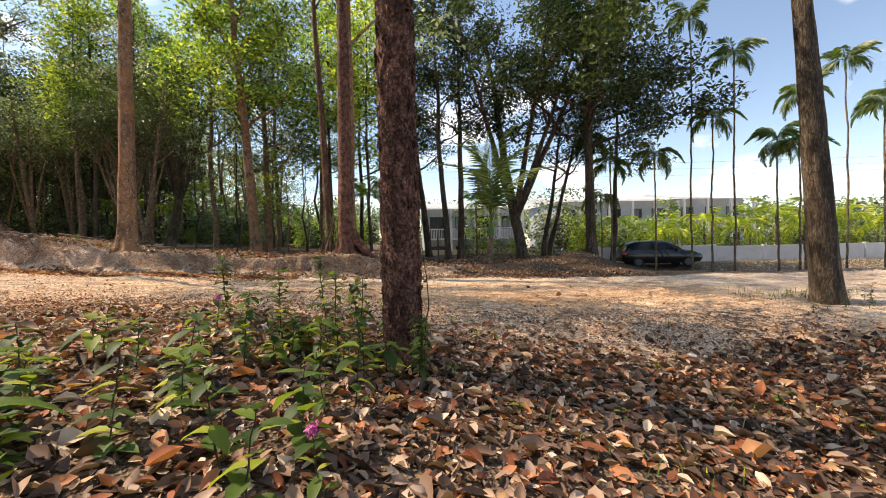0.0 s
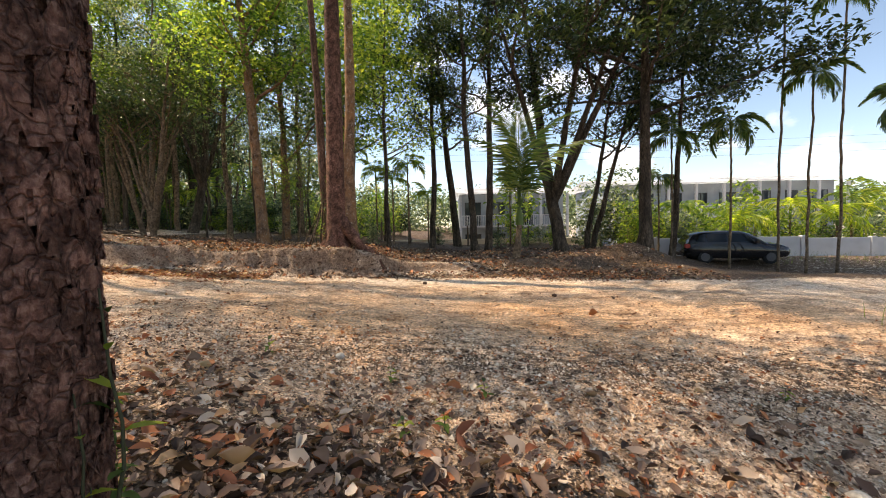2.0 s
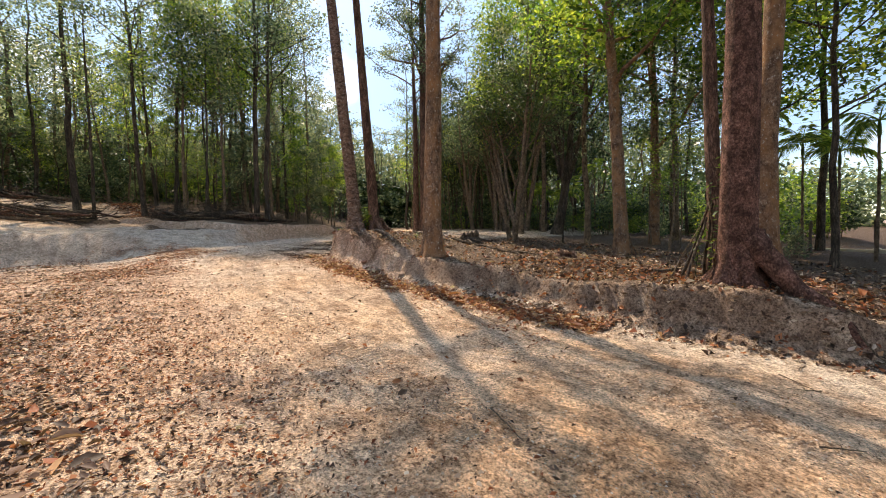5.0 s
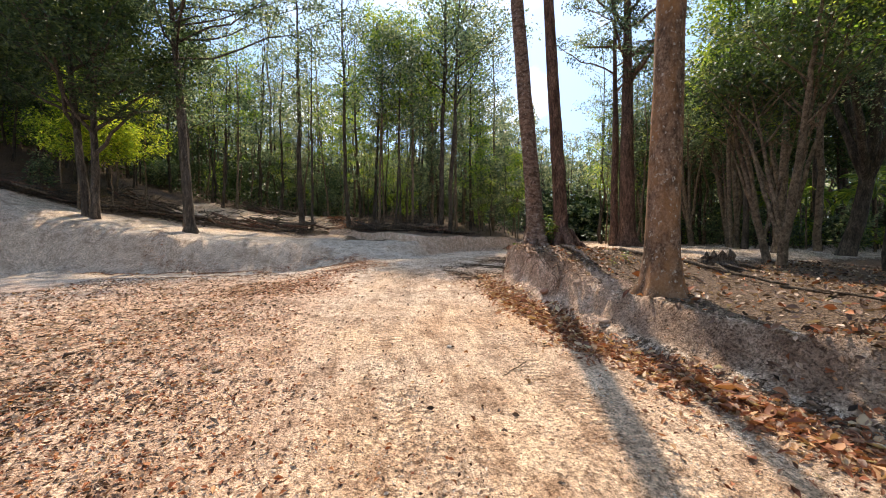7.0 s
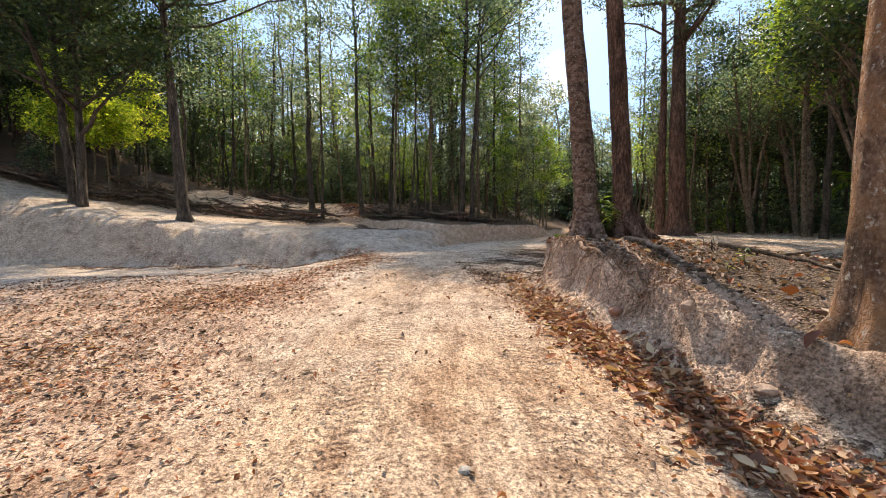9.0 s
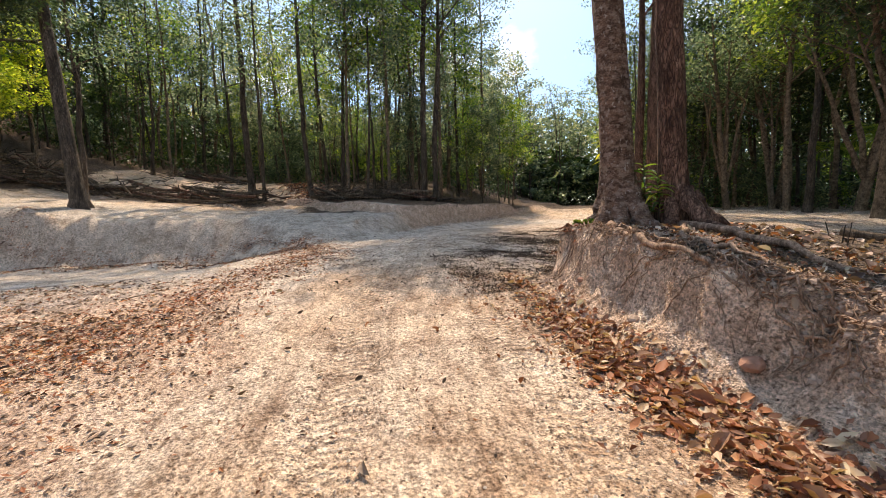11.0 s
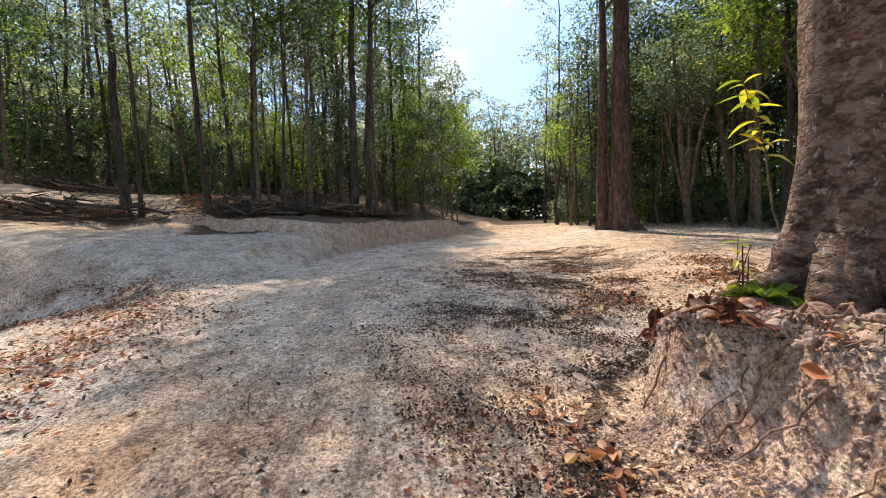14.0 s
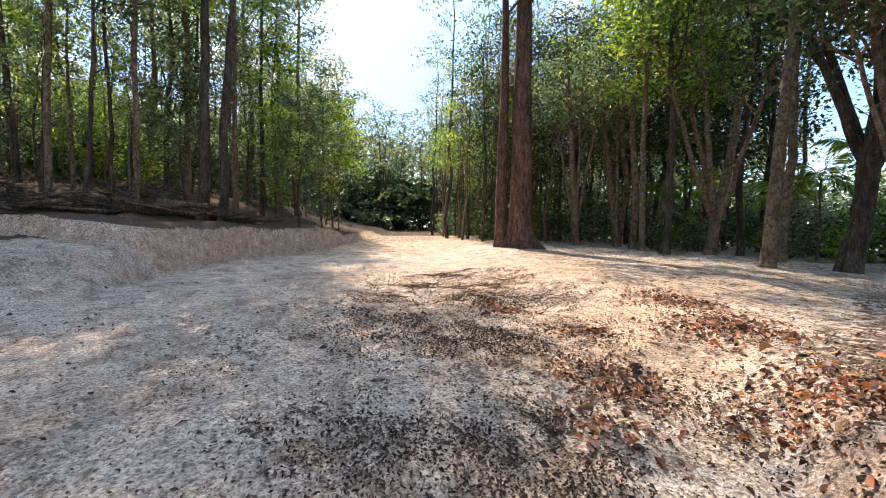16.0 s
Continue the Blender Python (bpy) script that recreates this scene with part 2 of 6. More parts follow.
def foliage(name, stops, glow=0.5, rough=0.5, gloss=0.5, through=(1.55, 1.6, 0.9)):
    """Leaves: every leaf has its own green, and lets light through."""
    m, n, l, b = material(name, rough)
    g = n.new("ShaderNodeNewGeometry")
    o = n.new("ShaderNodeObjectInfo")
    col = ramp(n, l, g.outputs["Random Per Island"], stops)
    tint = ramp(n, l, o.outputs["Random"], [(0.0, (0.82, 0.9, 0.8)), (1.0, (1.15, 1.08, 1.0))])
    col = mix(n, l, 1.0, col, tint, 'MULTIPLY')
    col = mix(n, l, 1.0, col, (1.45, 1.36, 1.4), 'MULTIPLY')
    l.new(col, b.inputs["Base Color"])
    b.inputs["Specular IOR Level"].default_value = gloss
    tr = n.new("ShaderNodeBsdfTranslucent")
    l.new(mix(n, l, 1.0, col, through, 'MULTIPLY'), tr.inputs["Color"])
    ms = n.new("ShaderNodeMixShader")
    ms.inputs[0].default_value = glow
    l.new(b.outputs[0], ms.inputs[1])
    l.new(tr.outputs[0], ms.inputs[2])
    l.new(ms.outputs[0], n["Material Output"].inputs["Surface"])
    return m


def ground_material():
    """Dry clay, gravel and rotting leaves, laid by two masks of the ground's own: track and litter."""
    m, n, l, b = material("dry_ground", 0.95)
    v = coords(n, l)
    big, mid, fine = noise_tex(n, l, v, 0.35, 5), noise_tex(n, l, v, 2.6, 6, 0.65), noise_tex(n, l, v, 38, 5, 0.7)
    grit = n.new("ShaderNodeTexVoronoi")
    grit.inputs["Scale"].default_value = 55
    l.new(v, grit.inputs["Vector"])

    def mask(name):
        a = n.new("ShaderNodeAttribute")
        a.attribute_name = name
        return a.outputs["Fac"]

    clay = ramp(n, l, mid, [(0.25, (0.52, 0.385, 0.285)), (0.5, (0.69, 0.545, 0.415)), (0.75, (0.80, 0.665, 0.525))])
    clay = mix(n, l, 1.0, clay, ramp(n, l, big, [(0.35, (1.04, 0.92, 0.8)), (0.65, (0.98, 1.0, 1.04))]), 'MULTIPLY')
    soil = ramp(n, l, mid, [(0.25, (0.52, 0.44, 0.36)), (0.55, (0.69, 0.60, 0.505)), (0.8, (0.78, 0.70, 0.60))])
    col = mix(n, l, mask("track"), soil, clay)
    col = mix(n, l, mask("ochre"), col, mix(n, l, 1.0, col, (1.08, 0.88, 0.68), 'MULTIPLY'))
    col = mix(n, l, mask("rosy"), col, mix(n, l, 1.0, col, (0.98, 0.89, 0.86), 'MULTIPLY'))
    # damp brown stains and trodden dirt
    stain = ramp(n, l, noise_tex(n, l, v, 2.1, 9, 0.74), [(0.38, (0.50, 0.43, 0.39)), (0.5, (0.95, 0.93, 0.92)), (0.62, (1.1, 1.1, 1.1))])
    col = mix(n, l, 0.85, col, mix(n, l, 1.0, col, stain, 'MULTIPLY'))
    # streaks drawn out by wheels along the track
    sep = n.new("ShaderNodeSeparateXYZ")
    l.new(v, sep.inputs[0])
    lane = n.new("ShaderNodeCombineXYZ")
    along = n.new("ShaderNodeMath")
    along.operation = 'MULTIPLY'
    along.inputs[1].default_value = 0.12
    l.new(sep.outputs[0], along.inputs[0])
    l.new(along.outputs[0], lane.inputs[0])
    l.new(mask("off"), lane.inputs[1])
    streak = ramp(n, l, noise_tex(n, l, lane.outputs[0], 6.0, 6, 0.7), [(0.36, (0.66, 0.6, 0.56)), (0.5, (0.98, 0.97, 0.96)), (0.64, (1.12, 1.12, 1.12))])
    col = mix(n, l, mask("track"), col, mix(n, l, 1.0, col, streak, 'MULTIPLY'))
    # the cut face of the bank: brown clay with pale crumbled patches
    cut = ramp(n, l, noise_tex(n, l, v, 3.4, 7, 0.68), [(0.34, (0.42, 0.28, 0.20)), (0.50, (0.62, 0.45, 0.34)), (0.60, (0.74, 0.585, 0.47)), (0.72, (0.84, 0.745, 0.65))])
    earth = ramp(n, l, noise_tex(n, l, v, 2.6, 7, 0.66), [(0.34, (0.20, 0.13, 0.092)), (0.52, (0.33, 0.235, 0.175)), (0.70, (0.50, 0.39, 0.30))])
    col = mix(n, l, mask("face"), col, mix(n, l, mask("earthy"), cut, earth))
    crumbs = noise_tex(n, l, v, 16, 6, 0.75)
    col = mix(n, l, 1.0, col, ramp(n, l, crumbs, [(0.37, (0.44, 0.38, 0.34)), (0.47, (0.97, 0.96, 0.95)), (0.62, (1.2, 1.19, 1.18))]), 'MULTIPLY')
    col = mix(n, l, 0.8, col, mix(n, l, 1.0, col, ramp(n, l, fine, [(0.39, (0.34, 0.29, 0.26)), (0.48, (0.98, 0.98, 0.98)), (0.60, (1.32, 1.30, 1.28))]), 'MULTIPLY'))
    col = mix(n, l, 0.55, col, mix(n, l, 1.0, col, ramp(n, l, grit.outputs["Color"], [(0.1, (0.60, 0.57, 0.54)), (0.9, (1.48, 1.44, 1.40))]), 'MULTIPLY'))
    chips = n.new("ShaderNodeTexVoronoi")
    chips.inputs["Scale"].default_value = 34
    l.new(v, chips.inputs["Vector"])
    leafy = ramp(n, l, mix(n, l, 0.5, chips.outputs["Color"], fine), [(0.25, (0.05, 0.034, 0.024)), (0.5, (0.14, 0.09, 0.06)), (0.75, (0.28, 0.195, 0.135))])
    lf = n.new("ShaderNodeMath")
    lf.operation = 'MULTIPLY_ADD'
    l.new(noise_tex(n, l, v, 7.5, 7, 0.78), lf.inputs[0])
    lf.inputs[1].default_value = 1.3
    l.new(mask("litter"), lf.inputs[2])
    lm = ramp(n, l, lf.outputs[0], [(0.99, (0, 0, 0)), (1.12, (1, 1, 1))])
    col = mix(n, l, lm, col, leafy)
    l.new(col, b.inputs["Base Color"])
    # the print of a tyre's bars along the two ruts

    def calc(how, p, q=0.0, r=0.0):
        nd = n.new("ShaderNodeMath")
        nd.operation = how
        for i, w in enumerate((p, q, r)):
            if isinstance(w, (int, float)):
                nd.inputs[i].default_value = w
            else:
                l.new(w, nd.inputs[i])
        return nd.outputs[0]

    off = mask("off")
    bars = calc('SINE', calc('ADD', calc('MULTIPLY', sep.outputs[0], 66.0), calc('MULTIPLY', calc('ABSOLUTE', calc('SINE', calc('MULTIPLY', off, 9.0))), 5.0)))
    rut = 0.0
    for c in (-0.95, 0.6):
        rut = calc('ADD', rut, calc('COMPARE', off, c, 0.2))
    rut = calc('MULTIPLY', rut, calc('GREATER_THAN', noise_tex(n, l, v, 0.9, 3), 0.44))
    prints = calc('MULTIPLY', calc('MULTIPLY', bars, rut), 0.22)
    h = calc('ADD', calc('MULTIPLY', mix(n, l, 0.5, fine, grit.outputs["Distance"]), 0.55), calc('MULTIPLY', crumbs, 0.9))
    h = calc('ADD', h, prints)
    bump(n, l, b, mix(n, l, lm, h, chips.outputs["Distance"]), 0.9, 0.06)
    return m


GROUND = ground_material()
BARK_FLAKY = bark("flaky_red_bark", (0.055, 0.029, 0.024), (0.235, 0.12, 0.096), (0.46, 0.29, 0.235), None, 1.3, 0.75, 0.04, 15, 0.5)
BARK_ORANGE = bark("orange_patched_bark", (0.10, 0.06, 0.04), (0.28, 0.18, 0.125), (0.47, 0.36, 0.27), (0.40, 0.20, 0.09), 1.1, 0.7, 0.025, 20, 0.3, (0.52, 0.45, 0.37))
BARK_PALE = bark("pale_mottled_bark", (0.10, 0.058, 0.043), (0.265, 0.168, 0.126), (0.44, 0.32, 0.255), (0.42, 0.305, 0.245), 1.0, 1.7, 0.045, 12, 0.35, (0.52, 0.44, 0.38), True)
BARK_RED = bark("furrowed_red_bark", (0.06, 0.034, 0.026), (0.21, 0.12, 0.088), (0.38, 0.25, 0.19), None, 1.2, 0.28, 0.03, 24, 0.8)
BARK_DARK = bark("dark_grey_bark", (0.045, 0.036, 0.029), (0.135, 0.108, 0.085), (0.26, 0.215, 0.17), None, 1.0, 0.25, 0.02)
BARK_THIN = bark("smooth_tan_bark", (0.09, 0.065, 0.045), (0.2, 0.15, 0.105), (0.36, 0.28, 0.2), None, 1.4, 0.8, 0.006, 20, 0.0)
# green with blue raised: the haze over the woods is painted into the leaves
LEAF = foliage("green_leaves", [(0.0, (0.022, 0.038, 0.022)), (0.45, (0.072, 0.112, 0.066)), (0.8, (0.15, 0.195, 0.115)), (1.0, (0.32, 0.33, 0.18))], 0.62, 0.32, 0.8, (1.5, 1.5, 1.25))
# dark green of some crowns; in the undergrowth it also stands for forest shade
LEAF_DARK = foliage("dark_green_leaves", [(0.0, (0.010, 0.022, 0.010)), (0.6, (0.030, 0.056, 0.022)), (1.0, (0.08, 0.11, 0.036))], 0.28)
LEAF_BRIGHT = foliage("bright_green_leaves", [(0.0, (0.030, 0.066, 0.018)), (0.5, (0.11, 0.185, 0.042)), (1.0, (0.31, 0.35, 0.08))], 0.64, 0.4)
LEAF_PALM = foliage("palm_leaves", [(0.0, (0.026, 0.055, 0.018)), (0.6, (0.075, 0.125, 0.038)), (1.0, (0.17, 0.20, 0.06))], 0.45, 0.4)
# yellow-green, brightened to paint sunlight into the slope trees' shaded crowns
LEAF_LIME = foliage("yellow_green_crown", [(0.0, (0.06, 0.11, 0.02)), (0.5, (0.20, 0.27, 0.04)), (1.0, (0.46, 0.46, 0.08))], 0.66, 0.4)
LEAF_DRY = foliage("dry_leaves", [(0.0, (0.024, 0.015, 0.012)), (0.35, (0.082, 0.050, 0.040)), (0.62, (0.165, 0.105, 0.080)), (0.86, (0.30, 0.21, 0.165)), (1.0, (0.50, 0.42, 0.36))], 0.12, 0.55, 0.25)
LEAF_RUST = foliage("rust_leaves", [(0.0, (0.08, 0.03, 0.018)), (0.4, (0.23, 0.082, 0.045)), (0.8, (0.36, 0.155, 0.082)), (1.0, (0.46, 0.29, 0.17))], 0.15, 0.6, 0.2)
# rust and tan leaves with the brightness of sunlight painted into their colours
LEAF_DRIFT = foliage("sunlit_drift_leaves", [(0.0, (0.085, 0.036, 0.026)), (0.35, (0.21, 0.095, 0.062)), (0.65, (0.33, 0.185, 0.115)), (0.88, (0.46, 0.32, 0.22)), (1.0, (0.60, 0.49, 0.38))], 0.2, 0.5, 0.3)
LEAF_CHIP = foliage("dark_leaf_chips", [(0.0, (0.018, 0.012, 0.010)), (0.6, (0.06, 0.04, 0.032)), (1.0, (0.15, 0.10, 0.08))], 0.05, 0.7, 0.15)
WOOD_DEAD = bark("dead_wood", (0.09, 0.065, 0.045), (0.22, 0.165, 0.12), (0.38, 0.31, 0.24), None, 2.0, 0.12, 0.01)
WHITE_WALL = plain("white_render", (0.6, 0.6, 0.6), 0.85, 0.1, 1.2)
STONE = plain("pale_stone", (0.45, 0.41, 0.36), 0.9, 0.3, 30)

# ---- builders ----
def mesh_np(name, verts, faces, mats, smooth_faces=False, sides=4, slots=None):
    """A mesh from an array of places and an array of equal-sided faces."""
    verts, faces = np.asarray(verts, np.float32), np.asarray(faces, np.int32)
    me = bpy.data.meshes.new(name)
    me.vertices.add(len(verts))
    me.vertices.foreach_set("co", verts.ravel())
    k = faces.shape[1]
    me.loops.add(faces.size)
    me.loops.foreach_set("vertex_index", faces.ravel())
    me.polygons.add(len(faces))
    me.polygons.foreach_set("loop_start", np.arange(0, faces.size, k, dtype=np.int32))
    if slots is not None:
        me.polygons.foreach_set("material_index", np.asarray(slots, np.int32))
    me.polygons.foreach_set("use_smooth", np.full(len(faces), smooth_faces, bool))
    me.update(calc_edges=True)
    for m in (mats if isinstance(mats, (list, tuple)) else [mats]):
        me.materials.append(m)
    return me


def thing(name, place, label, category, group="", kind="", turn=0.0):
    """An Empty at a thing's base."""
    ob = new(name)
    ob.matrix_basis = pose(*place, 0, 0, turn)
    ob.empty_display_size = 0.2
    return tagged(ob, label, category, group, kind)


def piece(name, me, parent, label="", kind=""):
    """One mesh as a part of a thing."""
    ob = new(name, me)
    ob.parent = parent
    return tagged(ob, label, kind=kind)


def part(name, bm, mat, parent, label="", smooth_faces=False):
    """One bmesh as a part of a thing."""
    me = bpy.data.meshes.new(name)
    bm.to_mesh(me)
    bm.free()
    me.materials.append(mat)
    for p in me.polygons:
        p.use_smooth = smooth_faces
    return piece(name, me, parent, label)


def box(bm, x0, x1, y0, y1, z0, z1, bevel=0.0):
    """A box with worn edges, added to a bmesh."""
    r = bmesh.ops.create_cube(bm, size=1, matrix=Matrix.Translation(((x0 + x1) / 2, (y0 + y1) / 2, (z0 + z1) / 2)) @ Matrix.Diagonal((x1 - x0, y1 - y0, z1 - z0, 1)))
    if bevel:
        edges = list({e for v in r["verts"] for e in v.link_edges})
        bmesh.ops.bevel(bm, geom=edges, offset=bevel, segments=2, affect='EDGES')
    return bm


def tube(points, radii, sides=10, rng=None, rough=0.0, flare=0.0, flare_height=0.5, lobes=5, close=True):
    """A bent, tapering limb: places and quads. flare: how far buttress roots spread at its foot."""
    pts, radii = np.asarray(points, float), np.asarray(radii, float)
    n = len(pts)
    d = np.gradient(pts, axis=0)
    d /= np.linalg.norm(d, axis=1, keepdims=True)
    ref = np.array([1.0, 0.13, 0.0]) if abs(d[0][2]) > 0.6 else np.array([0.0, 0.1, 1.0])
    a = np.cross(d, ref)
    a /= np.linalg.norm(a, axis=1, keepdims=True)
    b = np.cross(d, a)
    th = np.linspace(0, 2 * np.pi, sides, endpoint=False)
    r = radii[:, None] * np.ones(sides)
    if rng is not None and rough:
        ph = rng.uniform(0, 6.28, 4)
        hgt = np.linalg.norm(pts - pts[0], axis=1)[:, None]
        r = r * (1 + rough * (np.sin(3 * th + ph[0] + hgt * 0.7) * 0.5 + np.sin(5 * th + ph[1] - hgt * 1.3) * 0.35 + rng.normal(0, 0.5, (n, sides)) + 0.55 * np.sin(hgt * 2.3 + ph[2]) * np.sin(hgt * 0.9 + ph[3] + th)))
    if flare:
        up = np.linalg.norm(pts - pts[0], axis=1)[:, None]
        ph = rng.uniform(0, 6.28) if rng is not None else 0.0
        star = 0.45 + 0.55 * np.clip(np.cos(lobes * th + ph), -0.3, 1)
        r = r + flare * np.exp(-up / flare_height * 2.2) * star
    v = pts[:, None, :] + r[..., None] * (np.cos(th)[None, :, None] * a[:, None, :] + np.sin(th)[None, :, None] * b[:, None, :])
    i, j = np.meshgrid(np.arange(n - 1), np.arange(sides), indexing="ij")
    k = (j + 1) % sides
    q = np.stack([i * sides + j, i * sides + k, (i + 1) * sides + k, (i + 1) * sides + j], -1).reshape(-1, 4)
    return v.reshape(-1, 3), q


def joined(pieces):
    """Several (places, faces) as one."""
    vs, fs, at = [], [], 0
    for v, f in pieces:
        vs.append(v)
        fs.append(np.asarray(f) + at)
        at += len(v)
    return np.concatenate(vs), np.concatenate(fs)


def curve_points(a, b, n, rng, wander):
    """A wandering way from a to b."""
    a, b = np.asarray(a, float), np.asarray(b, float)
    t = np.linspace(0, 1, n)[:, None]
    p = a + (b - a) * t
    off = np.cumsum(rng.normal(0, 1, (n, 3)), 0)
    off -= off[0] + (off[-1] - off[0]) * t
    return p + off * wander * np.linalg.norm(b - a) / n


def leaf_cloud(centres, per, spread, size, rng, flat=0.6, slim=0.5, droop=0.25):
    """Folded four-cornered leaves strewn round centres: places and quads."""
    c = np.repeat(np.asarray(centres, float), per, axis=0)
    n = len(c)
    off = rng.normal(0, 1, (n, 3))
    off /= np.linalg.norm(off, axis=1, keepdims=True) + 1e-9
    off *= (rng.random((n, 1)) ** 0.45) * spread
    off[:, 2] *= flat
    c = c + off
    ang = rng.uniform(0, 2 * np.pi, n)
    tilt = rng.normal(-droop, 0.5, n)
    d = np.stack([np.cos(ang) * np.cos(tilt), np.sin(ang) * np.cos(tilt), np.sin(tilt)], -1)
    side = np.cross(d, rng.normal(0, 0.45, (n, 3)) + (0, 0, 1.0))
    side /= np.linalg.norm(side, axis=1, keepdims=True) + 1e-9
    up = np.cross(side, d)
    s = size * rng.uniform(0.6, 1.3, n)[:, None]
    mid = c + d * s * 0.5
    v = np.stack([c, mid + side * s * slim * 0.5 + up * s * 0.1, c + d * s, mid - side * s * slim * 0.5 + up * s * 0.1], 1).reshape(-1, 3)
    return v, np.arange(4 * n).reshape(-1, 4)


def tree_parts(seed, height, r0, lean=(0, 0), stems=1, first=0.5, limbs=9, reach=2.4, rise=0.7, per=42, clump=0.75, leaf=0.17, flare=0.15, flare_height=0.6, rough=0.05, sides=12, spread=0.0, twigs=3, wander=0.05, rings=18, pull=(0, 0), fork=0.0):
    """A tree at the origin: its wood and its leaves as arrays. first: where the crown begins, as a share of the height; pull: which way the crown reaches out."""
    rng = np.random.default_rng(seed)
    wood, centres = [], []
    for s in range(stems):
        a = rng.uniform(0, 6.28) if stems > 1 else 0
        foot = np.array([math.cos(a), math.sin(a), 0]) * (r0 * 1.0 if stems > 1 and not fork else 0) - (0, 0, 0.25)
        out = np.array([math.cos(a), math.sin(a), 0]) * spread * height * (0.5 + 0.5 * rng.random())
        h = height * (1 if s == 0 else rng.uniform(0.75, 1.0))
        top = foot + out + (lean[0] * h, lean[1] * h, h)
        if fork and s:
            foot = main[int(fork * (rings - 1))]
        p = curve_points(foot, top, rings, rng, wander * 18 / rings)
        main = p if s == 0 else main
        p[:, :2] = foot[:2] + (p[:, :2] - foot[:2])
        t = np.linspace(0, 1, rings)
        rad = r0 * ((0.55 if s else 1.0) if fork else 0.7 if stems > 1 else 1) * (1 - 0.82 * t ** 1.15)
        wood.append(tube(p, rad, sides, rng, rough, flare if s == 0 else 0.0 if fork else flare * 0.4, flare_height))
        for k in range(limbs):
            f = first + (0.97 - first) * ((k + rng.random() * 0.8) / limbs)
            i = min(rings - 2, int(f * (rings - 1)))
            start = p[i] + (p[i + 1] - p[i]) * (f * (rings - 1) - i)
            ang = k * 2.4 + rng.uniform(-0.6, 0.6) + s
            ln = reach * (1.15 - 0.65 * (f - first) / max(0.05, 1 - first)) * rng.uniform(0.7, 1.25)
            end = start + np.array([math.cos(ang), math.sin(ang), rise * rng.uniform(0.6, 1.3)]) * ln
            end[:2] += np.array(pull) * rng.uniform(0.5, 1.2)
            lp = curve_points(start, end, 7, rng, 0.16)
            lr = max(0.012, r0 * (1 - 0.8 * f) * 0.5)
            wood.append(tube(lp, lr * (1 - 0.8 * np.linspace(0, 1, 7)), 5) if sides > 6 else tube(lp[::3], lr * np.array([1, 0.6, 0.25]), 3))
            for w in range(twigs):
                g = 0.45 + 0.55 * (w + rng.random()) / twigs
                q = lp[min(6, int(g * 6))]
                tip = q + rng.normal(0, 1, 3) * (0.35, 0.35, 0.22) * ln * 0.55 + (0, 0, 0.08 * ln)
                if sides > 7:
                    wood.append(tube(curve_points(q, tip, 4, rng, 0.12), lr * 0.35 * (1 - 0.7 * np.linspace(0, 1, 4)), 3))
                centres.append(tip)
            centres += [lp[-1], lp[4]]
        centres.append(top)
    leaves = leaf_cloud(centres, per, clump, leaf, rng)
    return joined(wood), leaves


def tree(name, place, label, wood_mat, leaf_mat, group="", turn=0.0, category="tree", **shape):
    (wv, wf), (lv, lf) = tree_parts(**shape)
    x, y = place[:2]
    z = float(ground(x, y)) if len(place) < 3 else place[2]
    ob = thing(name, (x, y, z), label, category, group, turn=turn)
    piece("trunk", mesh_np("trunk", wv, wf, wood_mat, True), ob)
    piece("crown", mesh_np("crown", lv, lf, leaf_mat), ob)
    return ob


def frond_mesh(name, length, arch, leaflets, leaflet, mat, rng, hang=0.5, width=0.024):
    """A palm frond that leaves the origin along +x and arches over."""
    n = 12
    t = np.linspace(0, 1, n)
    rise = 0.75 * t - arch * t ** 2.1
    rib = np.stack([length * (t - 0.18 * arch * t ** 2), 0 * t, length * rise], -1)
    v, f = tube(rib, 0.022 * (1.05 - t), 4)
    vs, fs, at = [v], [f], len(v)
    for k in range(leaflets):
        u = 0.14 + 0.86 * k / (leaflets - 1)
        c = np.array([np.interp(u, t, rib[:, i]) for i in range(3)])
        ln = leaflet * math.sin(math.pi * min(1, 0.16 + 0.84 * u) ** 0.8) * rng.uniform(0.85, 1.1) + 0.08
        for sgn in (-1, 1):
            d = np.array([0.62 + 0.3 * u, sgn * 0.85, -hang * rng.uniform(0.4, 1.3)])
            d /= np.linalg.norm(d)
            w = np.array([width, 0, 0.01])
            m = c + d * ln * 0.5 + (0, 0, 0.04 * ln)
            e = c + d * ln - (0, 0, 0.22 * ln * hang)
            vs.append(np.array([c - w * 0.4, m - w, e, m + w, ]))
            fs.append(np.array([[0, 1, 2, 3]]) + at)
            at += 4
    return mesh_np(name, np.concatenate(vs), np.concatenate(fs), mat)


